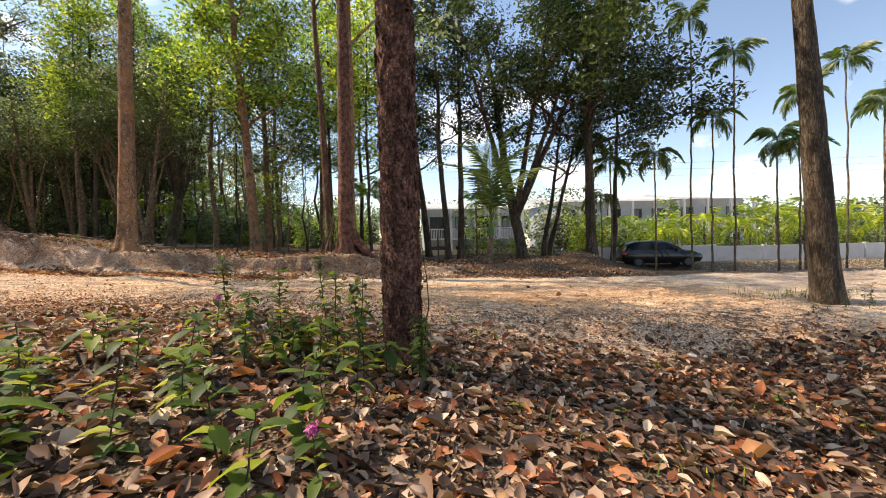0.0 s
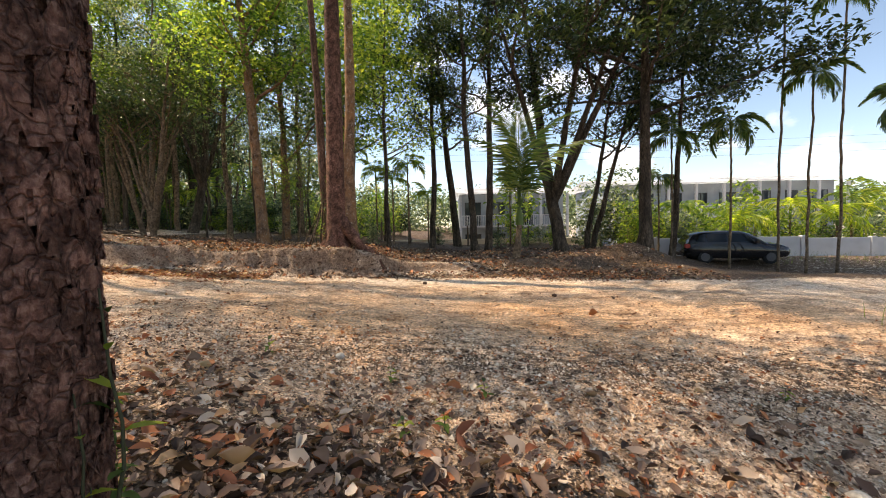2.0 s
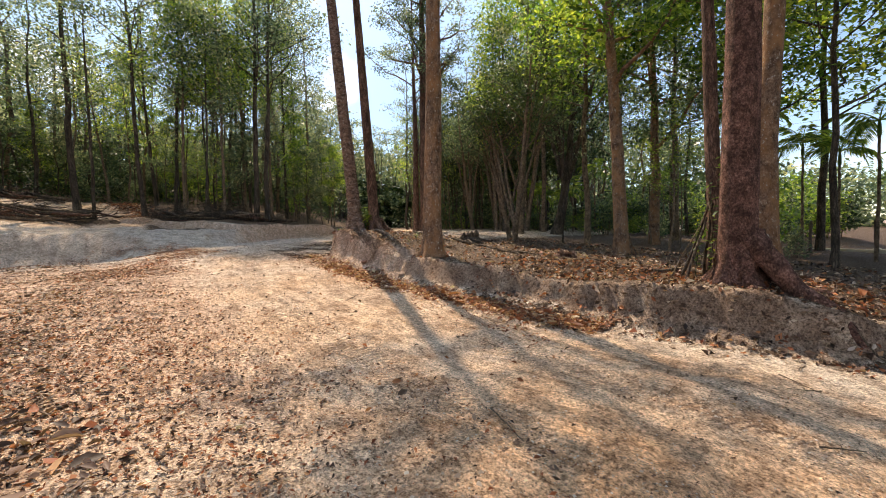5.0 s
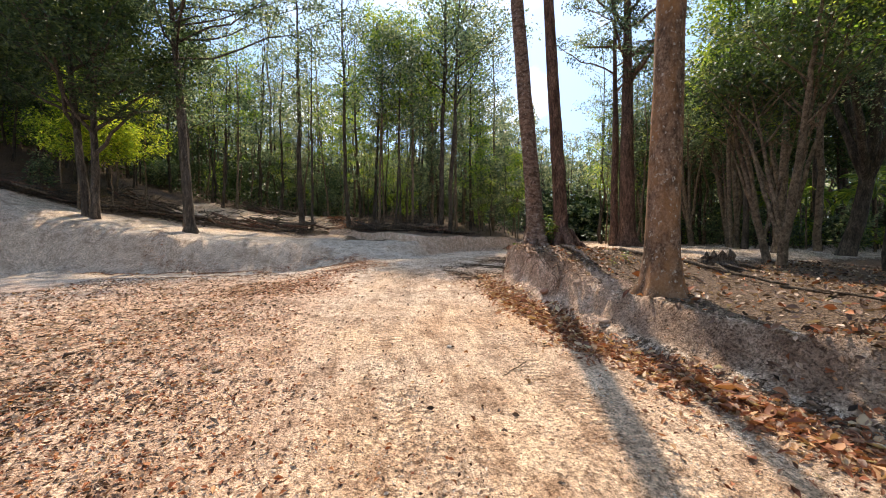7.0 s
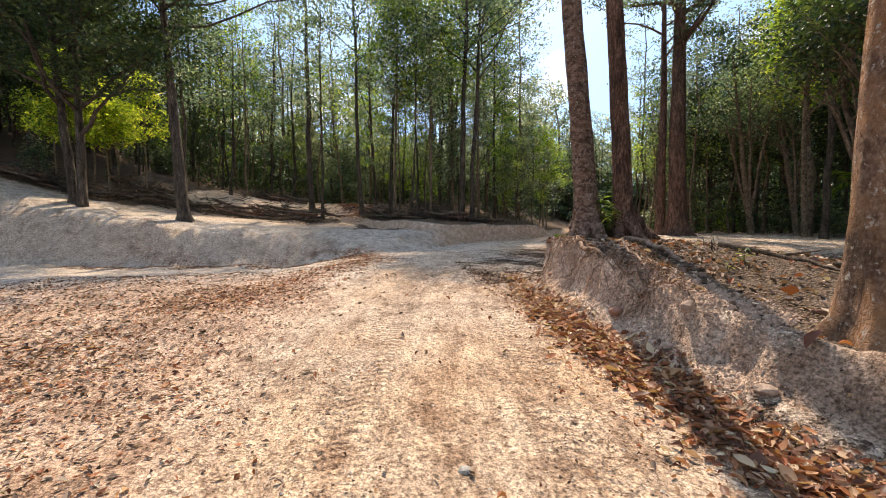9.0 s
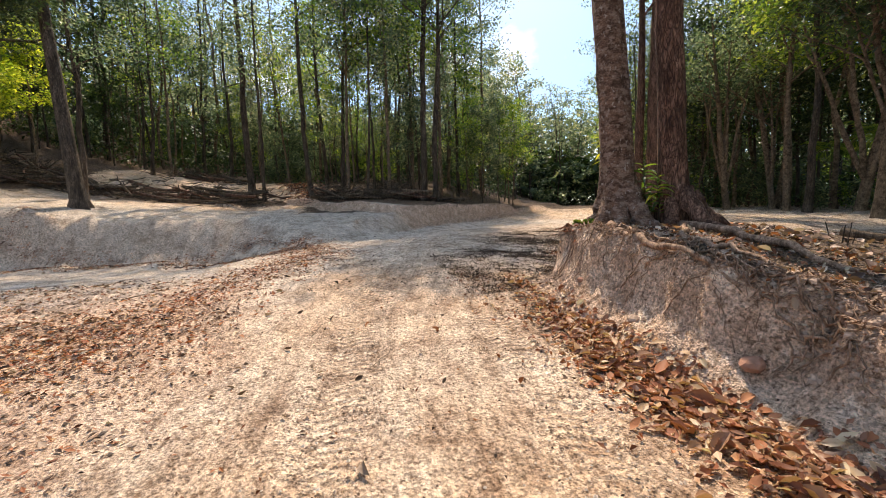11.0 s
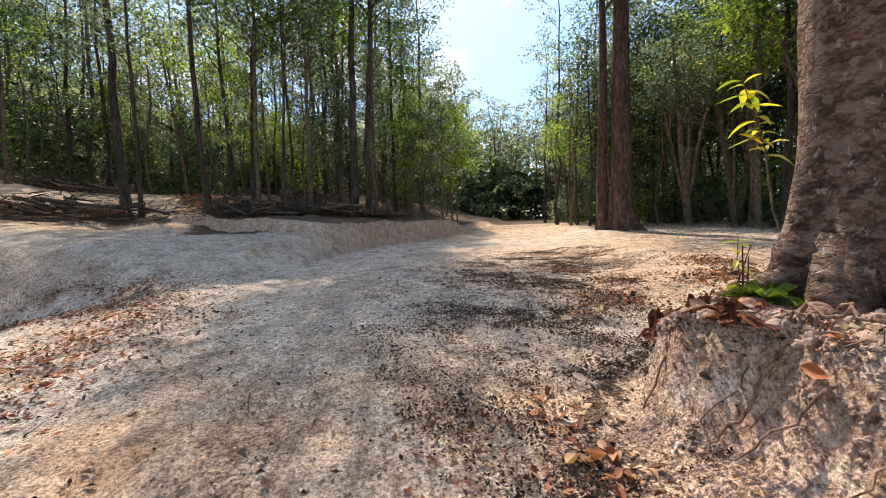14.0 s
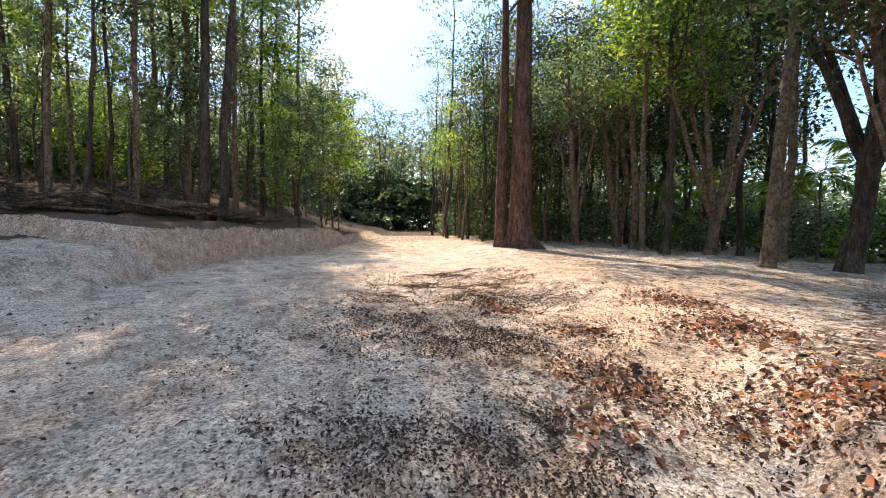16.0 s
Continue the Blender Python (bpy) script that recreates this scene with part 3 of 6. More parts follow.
def palm(name, place, height, label, seed, fronds=9, length=1.7, lean=(0, 0), radius=0.06, group="", arch=0.95, up=0.35, mat=None, hang=0.6, leaflet=0.5, angles=None, leaflets=26):
    """A palm: a ringed slender stem, a green crownshaft and fronds."""
    rng = np.random.default_rng(seed)
    x, y = place
    ob = thing(name, (x, y, float(ground(x, y))), label, "palm tree", group)
    p = curve_points((0, 0, -0.2), (lean[0] * height, lean[1] * height, height), 26, rng, 0.05)
    rad = radius * (1.15 - 0.4 * np.linspace(0, 1, 26)) * (1 + 0.06 * (np.arange(26) % 2))
    piece("trunk", mesh_np("trunk", *tube(p, rad, 10, rng, 0.02, radius * 0.8, 0.3), BARK_THIN, True), ob)
    shaft = np.array([p[-1], p[-1] + (0, 0, 0.25), p[-1] + (0, 0, 0.6)])
    piece("crownshaft", mesh_np("crownshaft", *tube(shaft, np.array([1.25, 1.15, 0.5]) * radius, 10), LEAF_PALM, True), ob, "smooth green crownshaft")
    shapes = [frond_mesh("frond", length * s, arch * k, leaflets, leaflet * s, mat or LEAF_PALM, rng, hang) for s, k in ((1, 1), (0.92, 1.25), (1.05, 0.8))]
    for k in range(fronds):
        fr = piece("frond", shapes[k % 3], ob)
        tip = rng.uniform(-18, 22) + up * 30 * (1 if k % 3 else -1)
        tip = rng.uniform(*angles) if angles else tip
        fr.matrix_basis = Matrix.Translation(p[-1] + (0, 0, 0.5)) @ pose(0, 0, 0, 0, -tip, k * 360 / fronds * 1.0 + rng.uniform(-14, 14))
    return ob

# ---- the ground ----
def steps(*runs):
    out = []
    for a, b, n in runs:
        out.append(np.linspace(a, b, n, endpoint=False))
    return np.unique(np.concatenate(out + [np.array([runs[-1][1]])]))


def face_bumps(x, y, face):
    """Lumps and rain gullies on the cut faces, clods on the trodden ground."""
    near = np.hypot(x + 8, y - 9) < 22
    torn = np.maximum(0, value_noise(x, 0 * y, 0.55, 20)) * np.exp(-((y - bank_top(x) + 0.12) / 0.1) ** 2) * smooth(x, -15.5, -15) * (1 - smooth(x, -9.5, -8.5))
    return -0.14 * torn * face + face * smooth(x, -17, -15) * (1 - 0.7 * smooth(x, -9, -7)) * (0.05 * np.maximum(0, value_noise(x, y * 0.5, 0.3, 16)) + 0.035 * np.maximum(0, value_noise(x, y, 0.16, 17))) + face * (0.045 * value_noise(x, y * 0.6, 0.42, 11) + 0.03 * value_noise(x, y, 0.2, 12) + 0.018 * value_noise(x, y, 0.11, 15)) + near * (0.008 * value_noise(x, y, 0.15, 13) + 0.02 * np.maximum(0, value_noise(x, y, 0.34, 14) - 0.25))


def gullies(x, y, face):
    """Rain gullies scoured down the face of the terrace."""
    return face * smooth(-x, 19.5, 21.5) * smooth(x, -28.5, -27) * (0.17 * value_noise(y + 0.25 * x, x * 0.12, 0.4, 18) + 0.08 * value_noise(y, x * 0.3, 0.19, 19))


def surface(x, y):
    """The height of the ground with its lumps."""
    x, y = np.asarray(x, float), np.asarray(y, float)
    e = 0.12
    steep = np.hypot(lie(x + e, y) - lie(x - e, y), lie(x, y + e) - lie(x, y - e)) / (2 * e)
    return ground(x, y) + face_bumps(x, y, smooth(steep, 0.35, 0.9)) + gullies(x, y, smooth(steep, 0.2, 0.6))


def build_ground():
    xs = steps((-900, -200, 14), (-200, -80, 20), (-80, -45, 35), (-45, -37, 32), (-37, -30, 80), (-30, -20, 90), (-20, -17, 36), (-17, 3, 260), (3, 5, 20), (5, 14, 50), (14, 40, 26), (40, 200, 20), (200, 900, 14))
    ys = steps((-900, -200, 14), (-200, -60, 18), (-60, -20, 26), (-20, -12, 12), (-12, 0.5, 96), (0.5, 4, 35), (4, 11.6, 92), (11.6, 14.4, 64), (14.4, 15.4, 12), (15.4, 18, 20), (18, 27, 64), (27, 45, 30), (45, 120, 30), (120, 900, 20))
    X, Y = np.meshgrid(xs, ys, indexing="ij")
    Z = ground(X, Y)
    e = 0.12
    slope = np.hypot(lie(X + e, Y) - lie(X - e, Y), lie(X, Y + e) - lie(X, Y - e)) / (2 * e)
    face = smooth(slope, 0.35, 0.9) * ((np.hypot(X + 8, Y - 10) < 32) | ((X < -26) & (X > -52) & (Y > 4))) * np.where(X < -19, np.where((X < -28) & (Y > 4) & (slope > 0.6), 0.8, 0.22), 1.0)
    Z = Z + face_bumps(X, Y, face) + gullies(X, Y, smooth(slope, 0.2, 0.6))
    # ruts of wheels along the road
    centre = np.interp(X, [-41, -30, -22, -18, -14, -8.7, -4, 2, 12], [24, 17, 13.3, 11.9, 10.6, 10.0, 10.3, 11.0, 11.8])
    off = Y - centre
    run = smooth(X, -30, -22) * (1 - smooth(X, 8, 14))
    for c in (-0.95, 0.6):
        Z = Z - run * 0.022 * np.exp(-((off - c) / 0.22) ** 2) * (1 + 0.6 * value_noise(X * 6, Y, 1.0, 8))
    far = smooth(np.hypot(X, Y - 10), 120, 700)
    Z = Z + far * 3
    nx, ny = X.shape
    v = np.stack([X, Y, Z], -1).reshape(-1, 3)
    i, j = np.meshgrid(np.arange(nx - 1), np.arange(ny - 1), indexing="ij")
    q = np.stack([i * ny + j, (i + 1) * ny + j, (i + 1) * ny + j + 1, i * ny + j + 1], -1).reshape(-1, 4)
    me = mesh_np("ground", v, q, GROUND, True)
    half = np.interp(X, [-30, -20, -14, -8, 0, 12], [2.2, 2.4, 1.9, 1.7, 2.0, 2.6])
    track = 1 - smooth(np.abs(off), half - 0.4, half + 0.9)
    track = track * (1 - 0.85 * smooth(-X, 15.5, 18.5))
    track = np.maximum(track, 0.75 * face)
    track = np.maximum(track, 0.9 * smooth(X, -4, -2) * (1 - smooth(X, 9, 12)) * smooth(Y, 3.5, 5) * (1 - smooth(Y, 10, 11)))
    track = np.maximum(track, 0.65 * smooth(X, -17, -14) * (1 - smooth(X, -3, -1)) * smooth(Y, 2, 4) * (1 - smooth(Y, 9, 10)))
    track = np.maximum(track, 0.7 * smooth(-X, 30, 33) * smooth(Y, -14, -10) * (1 - smooth(-X, 45, 47)))
    track = np.maximum(track, 0.7 * smooth(-X, 16, 18) * smooth(Y, 13, 15) * (1 - smooth(-X, 24, 30)) * (1 - smooth(Y, 22, 27)))
    litter = litter_amount(X, Y, True) * (1 - np.where(X < -8, 0.85, 0.5) * face)
    ochre = smooth(X, -6, -2) * (1 - 0.7 * smooth(X, 5, 8)) * np.exp(-((off + 1.6 + 0.5 * value_noise(X, Y, 1.7, 41)) / 1.9) ** 2) * (0.6 + 0.3 * value_noise(X, Y, 1.1, 42))
    rosy = smooth(-X, 2.5, 6) * (1 - smooth(-X, 15, 19)) * smooth(8.8 - Y + 0.5 * value_noise(X, Y, 1.2, 43), 0, 1.4)
    earthy = smooth(X, -10.5, -7.5)
    track = track * (1 - 0.6 * smooth(X, 5, 8))
    for name, val in (("earthy", earthy), ("ochre", ochre), ("rosy", rosy), ("track", track), ("litter", litter), ("face", face), ("off", off)):
        a = me.attributes.new(name, 'FLOAT', 'POINT')
        a.data.foreach_set("value", np.ascontiguousarray(val, np.float32).ravel())
    return tagged(new("ground", me), "dry clay ground with gravel and dead leaves", "ground", kind="structure")


def litter_amount(x, y, soil=False):
    """How thickly dead leaves lie, from 0 to about 1; also painted shade on one slope."""
    x, y = np.asarray(x, float), np.asarray(y, float)
    foot, top = bank_foot(x), bank_top(x)
    verge = smooth(7.5 - y + 0.5 * value_noise(x, y, 1.3, 21), 0, 2.2) * np.interp(x, [-26, -20, -15, -11, -8, -4, -2, 0], [0.0, 0.15, 0.22, 0.27, 0.32, 0.42, 0.75, 1.0])
    verge = verge * (1 - 0.55 * smooth(y, 4.9, 6.2) * smooth(x, -3.5, -1.5) * (1 - smooth(x, 3.0, 5.0)))
    gravelly = 0.36 * np.exp(-((y - 7.6) / 1.3) ** 2) * smooth(x, -4, -1) * (1 - smooth(x, 5, 9))
    east = np.interp(x, [4, 10, 16, 26, 34], [0.62, 0.5, 0.42, 0.38, 0.0]) * smooth(x, -1, 2.5) * smooth(y, 13.6, 15.2) * (1 - smooth(y, 24, 27))
    gutter = np.exp(-((y - foot + 0.28 - 0.4 * smooth(x, -11, -9)) / 0.5) ** 2) * (x > -16.2) * (x < 6) * 0.4
    behind = smooth(y, top - 0.3, top + 0.25) * np.interp(x, [-26, -17, -15, 0, 4, 8, 12], [0.3, 0.28, 0.6, 0.75, 0.75, 0.4, 0.3])
    patch = (0.08 + 0.2 * smooth(value_noise(x, y, 1.1, 23) + 0.7 * value_noise(x, y, 0.35, 24), 0.1, 0.8)) * smooth(-x, 14.5, 16.5) * (1 - smooth(-x, 22, 25)) * smooth(y, 11.5, 12.5)
    # south-west slope: leaf litter, thickened so its dark brown stands in for shade
    slope = 0.8 * smooth(-x, 30.5, 34) * smooth(-y, 4.5, 7) * (1 - smooth(-x, 60, 70))
    slope = np.maximum(slope, 0.55 * smooth(-x, 28.2, 29) * smooth(y, 6.5, 8.0) * smooth(south_edge(x) - y, 0, 0.4) * (1 - smooth(-x, 60, 70)))
    slope = np.maximum(slope, 0.5 * np.exp(-((x + 36) / 1.8) ** 2) * (y < 6))
    patch = np.maximum(patch, slope)
    west = 0.7 * smooth(-x, 45, 48) + 0.3 * smooth(-x, 36, 39) * smooth(y, 6, 9)
    return np.clip(np.maximum.reduce([verge, gravelly * soil, east, gutter, behind, patch, west]), 0, 1)


build_ground()

# ---- the trees that stand by themselves ----
ROAD = "roadside trees"
near_tree = tree("tree", (-0.35, 4.57), "tall tree with flaky reddish-brown bark among dead leaves", BARK_FLAKY, LEAF, ROAD, seed=11, height=13, r0=0.166, lean=(-0.01, 0), first=0.33, pull=(-1.2, 2.0), limbs=26, reach=4.4, per=120, clump=0.9, leaf=0.2, flare=0.05, sides=48, rings=90, rough=0.025, wander=0.02)
tree("tree", (7.6, 8.5), "slightly leaning tree with brown bark beside the track", BARK_DARK, LEAF, ROAD, seed=12, height=12, r0=0.25, lean=(-0.08, 0), first=0.6, limbs=10, reach=2.6, per=90, leaf=0.17, flare=0.14, sides=20, rings=30, wander=0.02)
tree("tree", (-9.0, 13.08), "straight tree with orange-patched bark on the bank edge", BARK_ORANGE, LEAF, ROAD, seed=13, height=16, r0=0.235, lean=(0, 0.03), first=0.62, limbs=9, reach=2.6, rise=1.15, per=28, leaf=0.18, flare=0.36, flare_height=0.7, sides=32, rings=40, wander=0.02)
pale_tree = tree("tree", (-14.4, 13.5), "thick tree with pale mottled bark and spreading buttress roots", BARK_PALE, LEAF, ROAD, seed=14, height=20, r0=0.225, lean=(0.0, -0.085), pull=(0.5, -2.2), first=0.6, limbs=18, reach=4.0, rise=0.9, per=66, clump=0.9, leaf=0.18, flare=0.5, flare_height=0.85, rough=0.06, sides=44, rings=60, wander=0.02)
red_tree = tree("tree", (-13.97, 14.05), "tall tree with furrowed red-brown bark on the bank", BARK_RED, LEAF, ROAD, seed=15, height=17, r0=0.185, lean=(0.0, -0.06), first=0.6, limbs=14, reach=3.4, rise=1.15, per=28, leaf=0.18, flare=0.3, flare_height=0.7, sides=30, rings=44, wander=0.02)
big_tree = tree("tree", (-2.9, 14.45), "large tree with dark red flaky trunk on the bank end", BARK_FLAKY, LEAF, ROAD, seed=16, height=18, r0=0.255, lean=(0.01, 0), first=0.5, limbs=16, reach=3.6, rise=1.0, per=60, leaf=0.18, flare=0.5, flare_height=0.6, sides=26, rings=40, wander=0.02)
tree("tree", (-3.08, 16.4), "tree with reddish trunk standing behind a larger one", BARK_ORANGE, LEAF, ROAD, seed=17, height=16, r0=0.2, lean=(0.005, 0.02), first=0.5, limbs=13, reach=3.0, rise=1.0, per=60, leaf=0.18, flare=0.35, wander=0.02)
tree("tree", (-3.9, 16.4), "slender dark tree leaning slightly behind the bank", BARK_RED, LEAF, ROAD, seed=18, height=15, r0=0.15, lean=(-0.04, 0.0), first=0.6, limbs=9, reach=2.4, rise=1.15, per=26, leaf=0.18, flare=0.1, wander=0.02)
tree("tree", (-8.8, 21.5), "tall brown tree with a gently curved trunk", BARK_ORANGE, LEAF_BRIGHT, ROAD, seed=19, height=17, r0=0.26, lean=(-0.07, 0.03), first=0.36, limbs=20, reach=3.2, clump=1.1, per=110, leaf=0.24, flare=0.25, flare_height=0.7, wander=0.03)
tree("tree", (-10.4, 27.0), "brown tree with a swollen knot low on its trunk", BARK_ORANGE, LEAF, ROAD, seed=22, height=15, r0=0.24, lean=(0.0, 0.0), first=0.3, limbs=13, reach=3.0, clump=1.1, per=110, leaf=0.24, flare=0.1)
tree("tree", (-19.6, 30.0), "slender pale grey tree with a winding trunk", BARK_THIN, LEAF_BRIGHT, ROAD, seed=23, height=16, r0=0.16, lean=(0.0, 0.0), first=0.5, limbs=11, reach=2.2, clump=1.1, per=110, leaf=0.24, flare=0.05, wander=0.09)
tree("tree", (-27.8, 25.6), "massive tree with dark red trunk and buttressed foot", BARK_RED, LEAF, ROAD, seed=20, height=22, r0=0.5, lean=(0.0, 0), first=0.48, limbs=18, reach=4.0, leaf=0.2, flare=0.9, flare_height=1.1, sides=24, rings=34, per=100, wander=0.02)
tree("tree", (-28.5, 25.1), "grey-brown tree standing close to a larger one", BARK_RED, LEAF_DARK, ROAD, seed=21, height=19, r0=0.26, lean=(0.0, 0), first=0.52, limbs=12, reach=3.0, per=90, leaf=0.17, flare=0.2, wander=0.02)
tree("tree", (-19.4, 27.4), "pale tree with a bare, gently curved trunk", BARK_THIN, LEAF, ROAD, seed=24, height=15, r0=0.2, lean=(0.045, 0.02), first=0.5, limbs=11, reach=2.6, per=90, leaf=0.17, flare=0.15, wander=0.03)
tree("tree", (-17.8, 29.0), "forked dark tree with rising limbs and broad crown", BARK_DARK, LEAF, ROAD, seed=25, height=14, r0=0.3, lean=(0.0, 0.02), stems=5, fork=0.26, spread=0.3, first=0.4, limbs=7, reach=2.2, rise=0.9, per=60, leaf=0.19, flare=0.15)
# trees at the edge of the palm garden
tree("tree", (-1.4, 24.9), "slender grey tree at the garden edge", BARK_DARK, LEAF_DARK, ROAD, seed=31, height=14, r0=0.16, lean=(0.0, 0.0), first=0.4, limbs=11, reach=2.2, per=80, leaf=0.2, flare=0.08)
tree("tree", (-0.2, 28.6), "leaning grey tree at the garden edge", BARK_DARK, LEAF_DARK, ROAD, seed=32, height=14, r0=0.24, lean=(-0.09, 0.0), first=0.4, limbs=11, reach=2.4, per=80, leaf=0.2, flare=0.08)
tree("tree", (0.9, 22.9), "brown tree forking above a close neighbour", BARK_DARK, LEAF_DARK, ROAD, seed=33, height=15, r0=0.17, lean=(-0.035, 0.0), first=0.4, limbs=13, reach=2.6, per=90, leaf=0.2, flare=0.08)
tree("tree", (1.5, 23.2), "dark brown tree rising beside a paler one", BARK_DARK, LEAF_DARK, ROAD, seed=34, height=15, r0=0.18, lean=(0.02, 0.0), first=0.4, limbs=13, reach=2.6, per=90, leaf=0.2, flare=0.08)
tree("tree", (4.75, 22.1), "broad dark tree with wide rising limbs", BARK_DARK, LEAF_DARK, ROAD, seed=35, height=13, r0=0.3, lean=(0.0, 0.0), stems=6, fork=0.2, spread=0.3, first=0.5, limbs=8, reach=2.4, rise=0.8, per=60, clump=0.9, leaf=0.17, flare=0.15, wander=0.03)
tree("tree", (6.3, 23.4), "dark tree leaning out from a shared foot", BARK_DARK, LEAF_DARK, ROAD, seed=36, height=9, r0=0.2, lean=(0.24, -0.02), first=0.5, limbs=9, reach=2.4, per=34, flare=0.1, stems=2, spread=0.12, leaf=0.2)
tree("tree", (7.75, 20.6), "straight dark tree with dense hanging crown", BARK_DARK, LEAF_DARK, ROAD, seed=37, height=15, r0=0.25, lean=(0.0, 0.0), first=0.36, limbs=20, reach=4.2, rise=0.3, per=190, clump=1.1, leaf=0.25, flare=0.2, wander=0.02)
tree("tree", (9.6, 22.4), "dark tree with dense hanging crown beside the car", BARK_DARK, LEAF_DARK, ROAD, seed=38, height=11, r0=0.14, lean=(0.05, 0.0), first=0.5, limbs=14, reach=3.0, rise=0.1, per=160, clump=1.1, leaf=0.18, flare=0.1)
for k, (x, y, h, r) in enumerate(((-12.4, 24.6, 17, 0.15), (-6.2, 26.2, 15, 0.13), (-11.2, 31.0, 18, 0.18), (-5.0, 30.0, 16, 0.15), (-24.6, 30.2, 17, 0.14), (-23.5, 30.0, 18, 0.16), (-7.6, 29.5, 17, 0.14), (-3.4, 23.4, 14, 0.1))):
    tree("tree", (x, y), "tall slender tree with leafy crown behind the bank", BARK_DARK if k % 2 else BARK_THIN, (LEAF_BRIGHT, LEAF_BRIGHT, LEAF, LEAF_BRIGHT)[k % 4], "trees behind the bank", seed=260 + k, height=h, r0=r, first=0.34, limbs=17, reach=2.6, per=60, clump=1.1, leaf=0.25, flare=0.08, sides=9)
# forked young trees in the woods
for k, (x, y, s) in enumerate(((-14.6, 21.8, 1.0), (-28.4, 31.0, 1.25), (-27.0, 32.5, 1.1), (-22.2, 31.0, 1.45), (-16.0, 23.0, 0.9))):
    tree("tree", (x, y), "young pale tree branching low into many stems", BARK_THIN, LEAF_DARK if k in (0, 4) else LEAF, "low-branching trees", seed=41 + k, height=8.5 * s, r0=0.15 * s, stems=5, fork=0.17, spread=0.24, first=0.5, limbs=6, reach=1.7, rise=1.1, per=26, leaf=0.18, flare=0.05, sides=8)
# trees on the terrace across the lower track
TER = "terrace trees"
tree("tree", (-28.3, -0.7), "stout brown tree on the edge of the cut terrace", BARK_DARK, LEAF, TER, seed=51, height=17, r0=0.27, lean=(0.0, -0.07), pull=(1.0, 4.2), first=0.55, limbs=22, reach=4.6, per=95, leaf=0.2, flare=0.3, flare_height=0.7, sides=20, rings=30, wander=0.03)
tree("tree", (-28.6, -5.8), "twin-stemmed brown tree with grooved trunks on the slope", BARK_DARK, LEAF_DARK, TER, seed=52, height=16, r0=0.3, stems=2, lean=(0.0, -0.08), spread=0.06, first=0.3, limbs=20, reach=4.6, flare=0.25, sides=18, rings=30, per=190, clump=1.1, leaf=0.22)
tree("tree", (-31.8, -2.4), "slim brown tree on the sandy terrace", BARK_DARK, LEAF, TER, seed=53, height=12, r0=0.14, first=0.45, limbs=10, reach=2.0, flare=0.1)
for k, (x, y, h, r, ln) in enumerate(((-41.2, -2.1, 12, 0.1, 0.0), (-41.8, -3.4, 11, 0.12, 0.03), (-38.4, 3.6, 18, 0.22, -0.02), (-46.5, 5.0, 10, 0.11, -0.1), (-43.0, 8.2, 15, 0.15, -0.03), (-39.2, 9.4, 14, 0.15, 0.05), (-40.0, 14.6, 17, 0.16, 0.0), (-35.2, 14.4, 23, 0.21, 0.03), (-34.9, 15.1, 21.5, 0.18, 0.05), (-38.5, 16.4, 20, 0.12, 0.0), (-43.5, 20.0, 17, 0.1, 0.0), (-41.2, 18.4, 18, 0.12, 0.0), (-36.5, 9.8, 14, 0.12, 0.02), (-37.5, 7.4, 25, 0.15, -0.02), (-36.9, 4.6, 13, 0.11, 0.0), (-35.8, 12.3, 14, 0.12, 0.0), (-34.2, 10.9, 12, 0.08, 0.03), (-38.6, 11.6, 14, 0.09, 0.0))):
    tree("tree", (x, y), "slender straight tree among brushwood on the terrace", BARK_DARK if k % 3 else BARK_THIN, LEAF if k % 3 else LEAF_BRIGHT, TER, seed=60 + k, height=h if h > 19 else h + 3, r0=r, lean=(0.0, ln), first=0.44, pull=(2.0, 0.5) if h > 21 else (0, 0), limbs=24 if h > 21 else 9 if y < 8 else 16, reach=3.9 if h > 21 else 1.7 if y < 8 else 2.8, leaf=0.24, flare=0.1, per=40 if h > 21 else 26 if y < 8 else 44, clump=1.2 if h > 21 else 1.0, wander=0.04)
for k, (x, y) in enumerate(((-33.5, -7.4), (-34.6, -8.8), (-36.0, -6.6), (-31.4, -8.0), (-37.5, -9.2), (-34.0, -10.5))):
    tree("tree", (x, y), "pale young tree with yellow-green crown on the slope", BARK_THIN, LEAF_LIME, "young slope trees", seed=80 + k, height=6.2 + (k % 3), r0=0.07, first=0.45, limbs=10, reach=1.4, flare=0.03, per=60, leaf=0.2, sides=8)

# ---- the woods ----
def scatter(count, x0, x1, y0, y1, gap, keep, seed, taken):
    rng = np.random.default_rng(seed)
    out = []
    for _ in range(count * 40):
        if len(out) >= count:
            break
        x, y = rng.uniform(x0, x1), rng.uniform(y0, y1)
        if not keep(x, y) or any((x - a) ** 2 + (y - b) ** 2 < gap * gap for a, b in taken):
            continue
        out.append((x, y))
        taken.append((x, y))
    return out


rng_woods = np.random.default_rng(5)


def forest_shape(k):
    h = (16, 14, 18, 12, 15, 17, 11, 19, 13)[k]
    return dict(seed=100 + k, height=h, r0=0.05 + 0.0055 * h * (0.6 + 0.2 * (k % 3)), first=(0.36, 0.46, 0.55)[k % 3], limbs=13, reach=1.9 + 0.15 * (k % 4), per=22, clump=0.85, leaf=0.23, flare=0.04, sides=6, rings=12, wander=0.06, twigs=2)


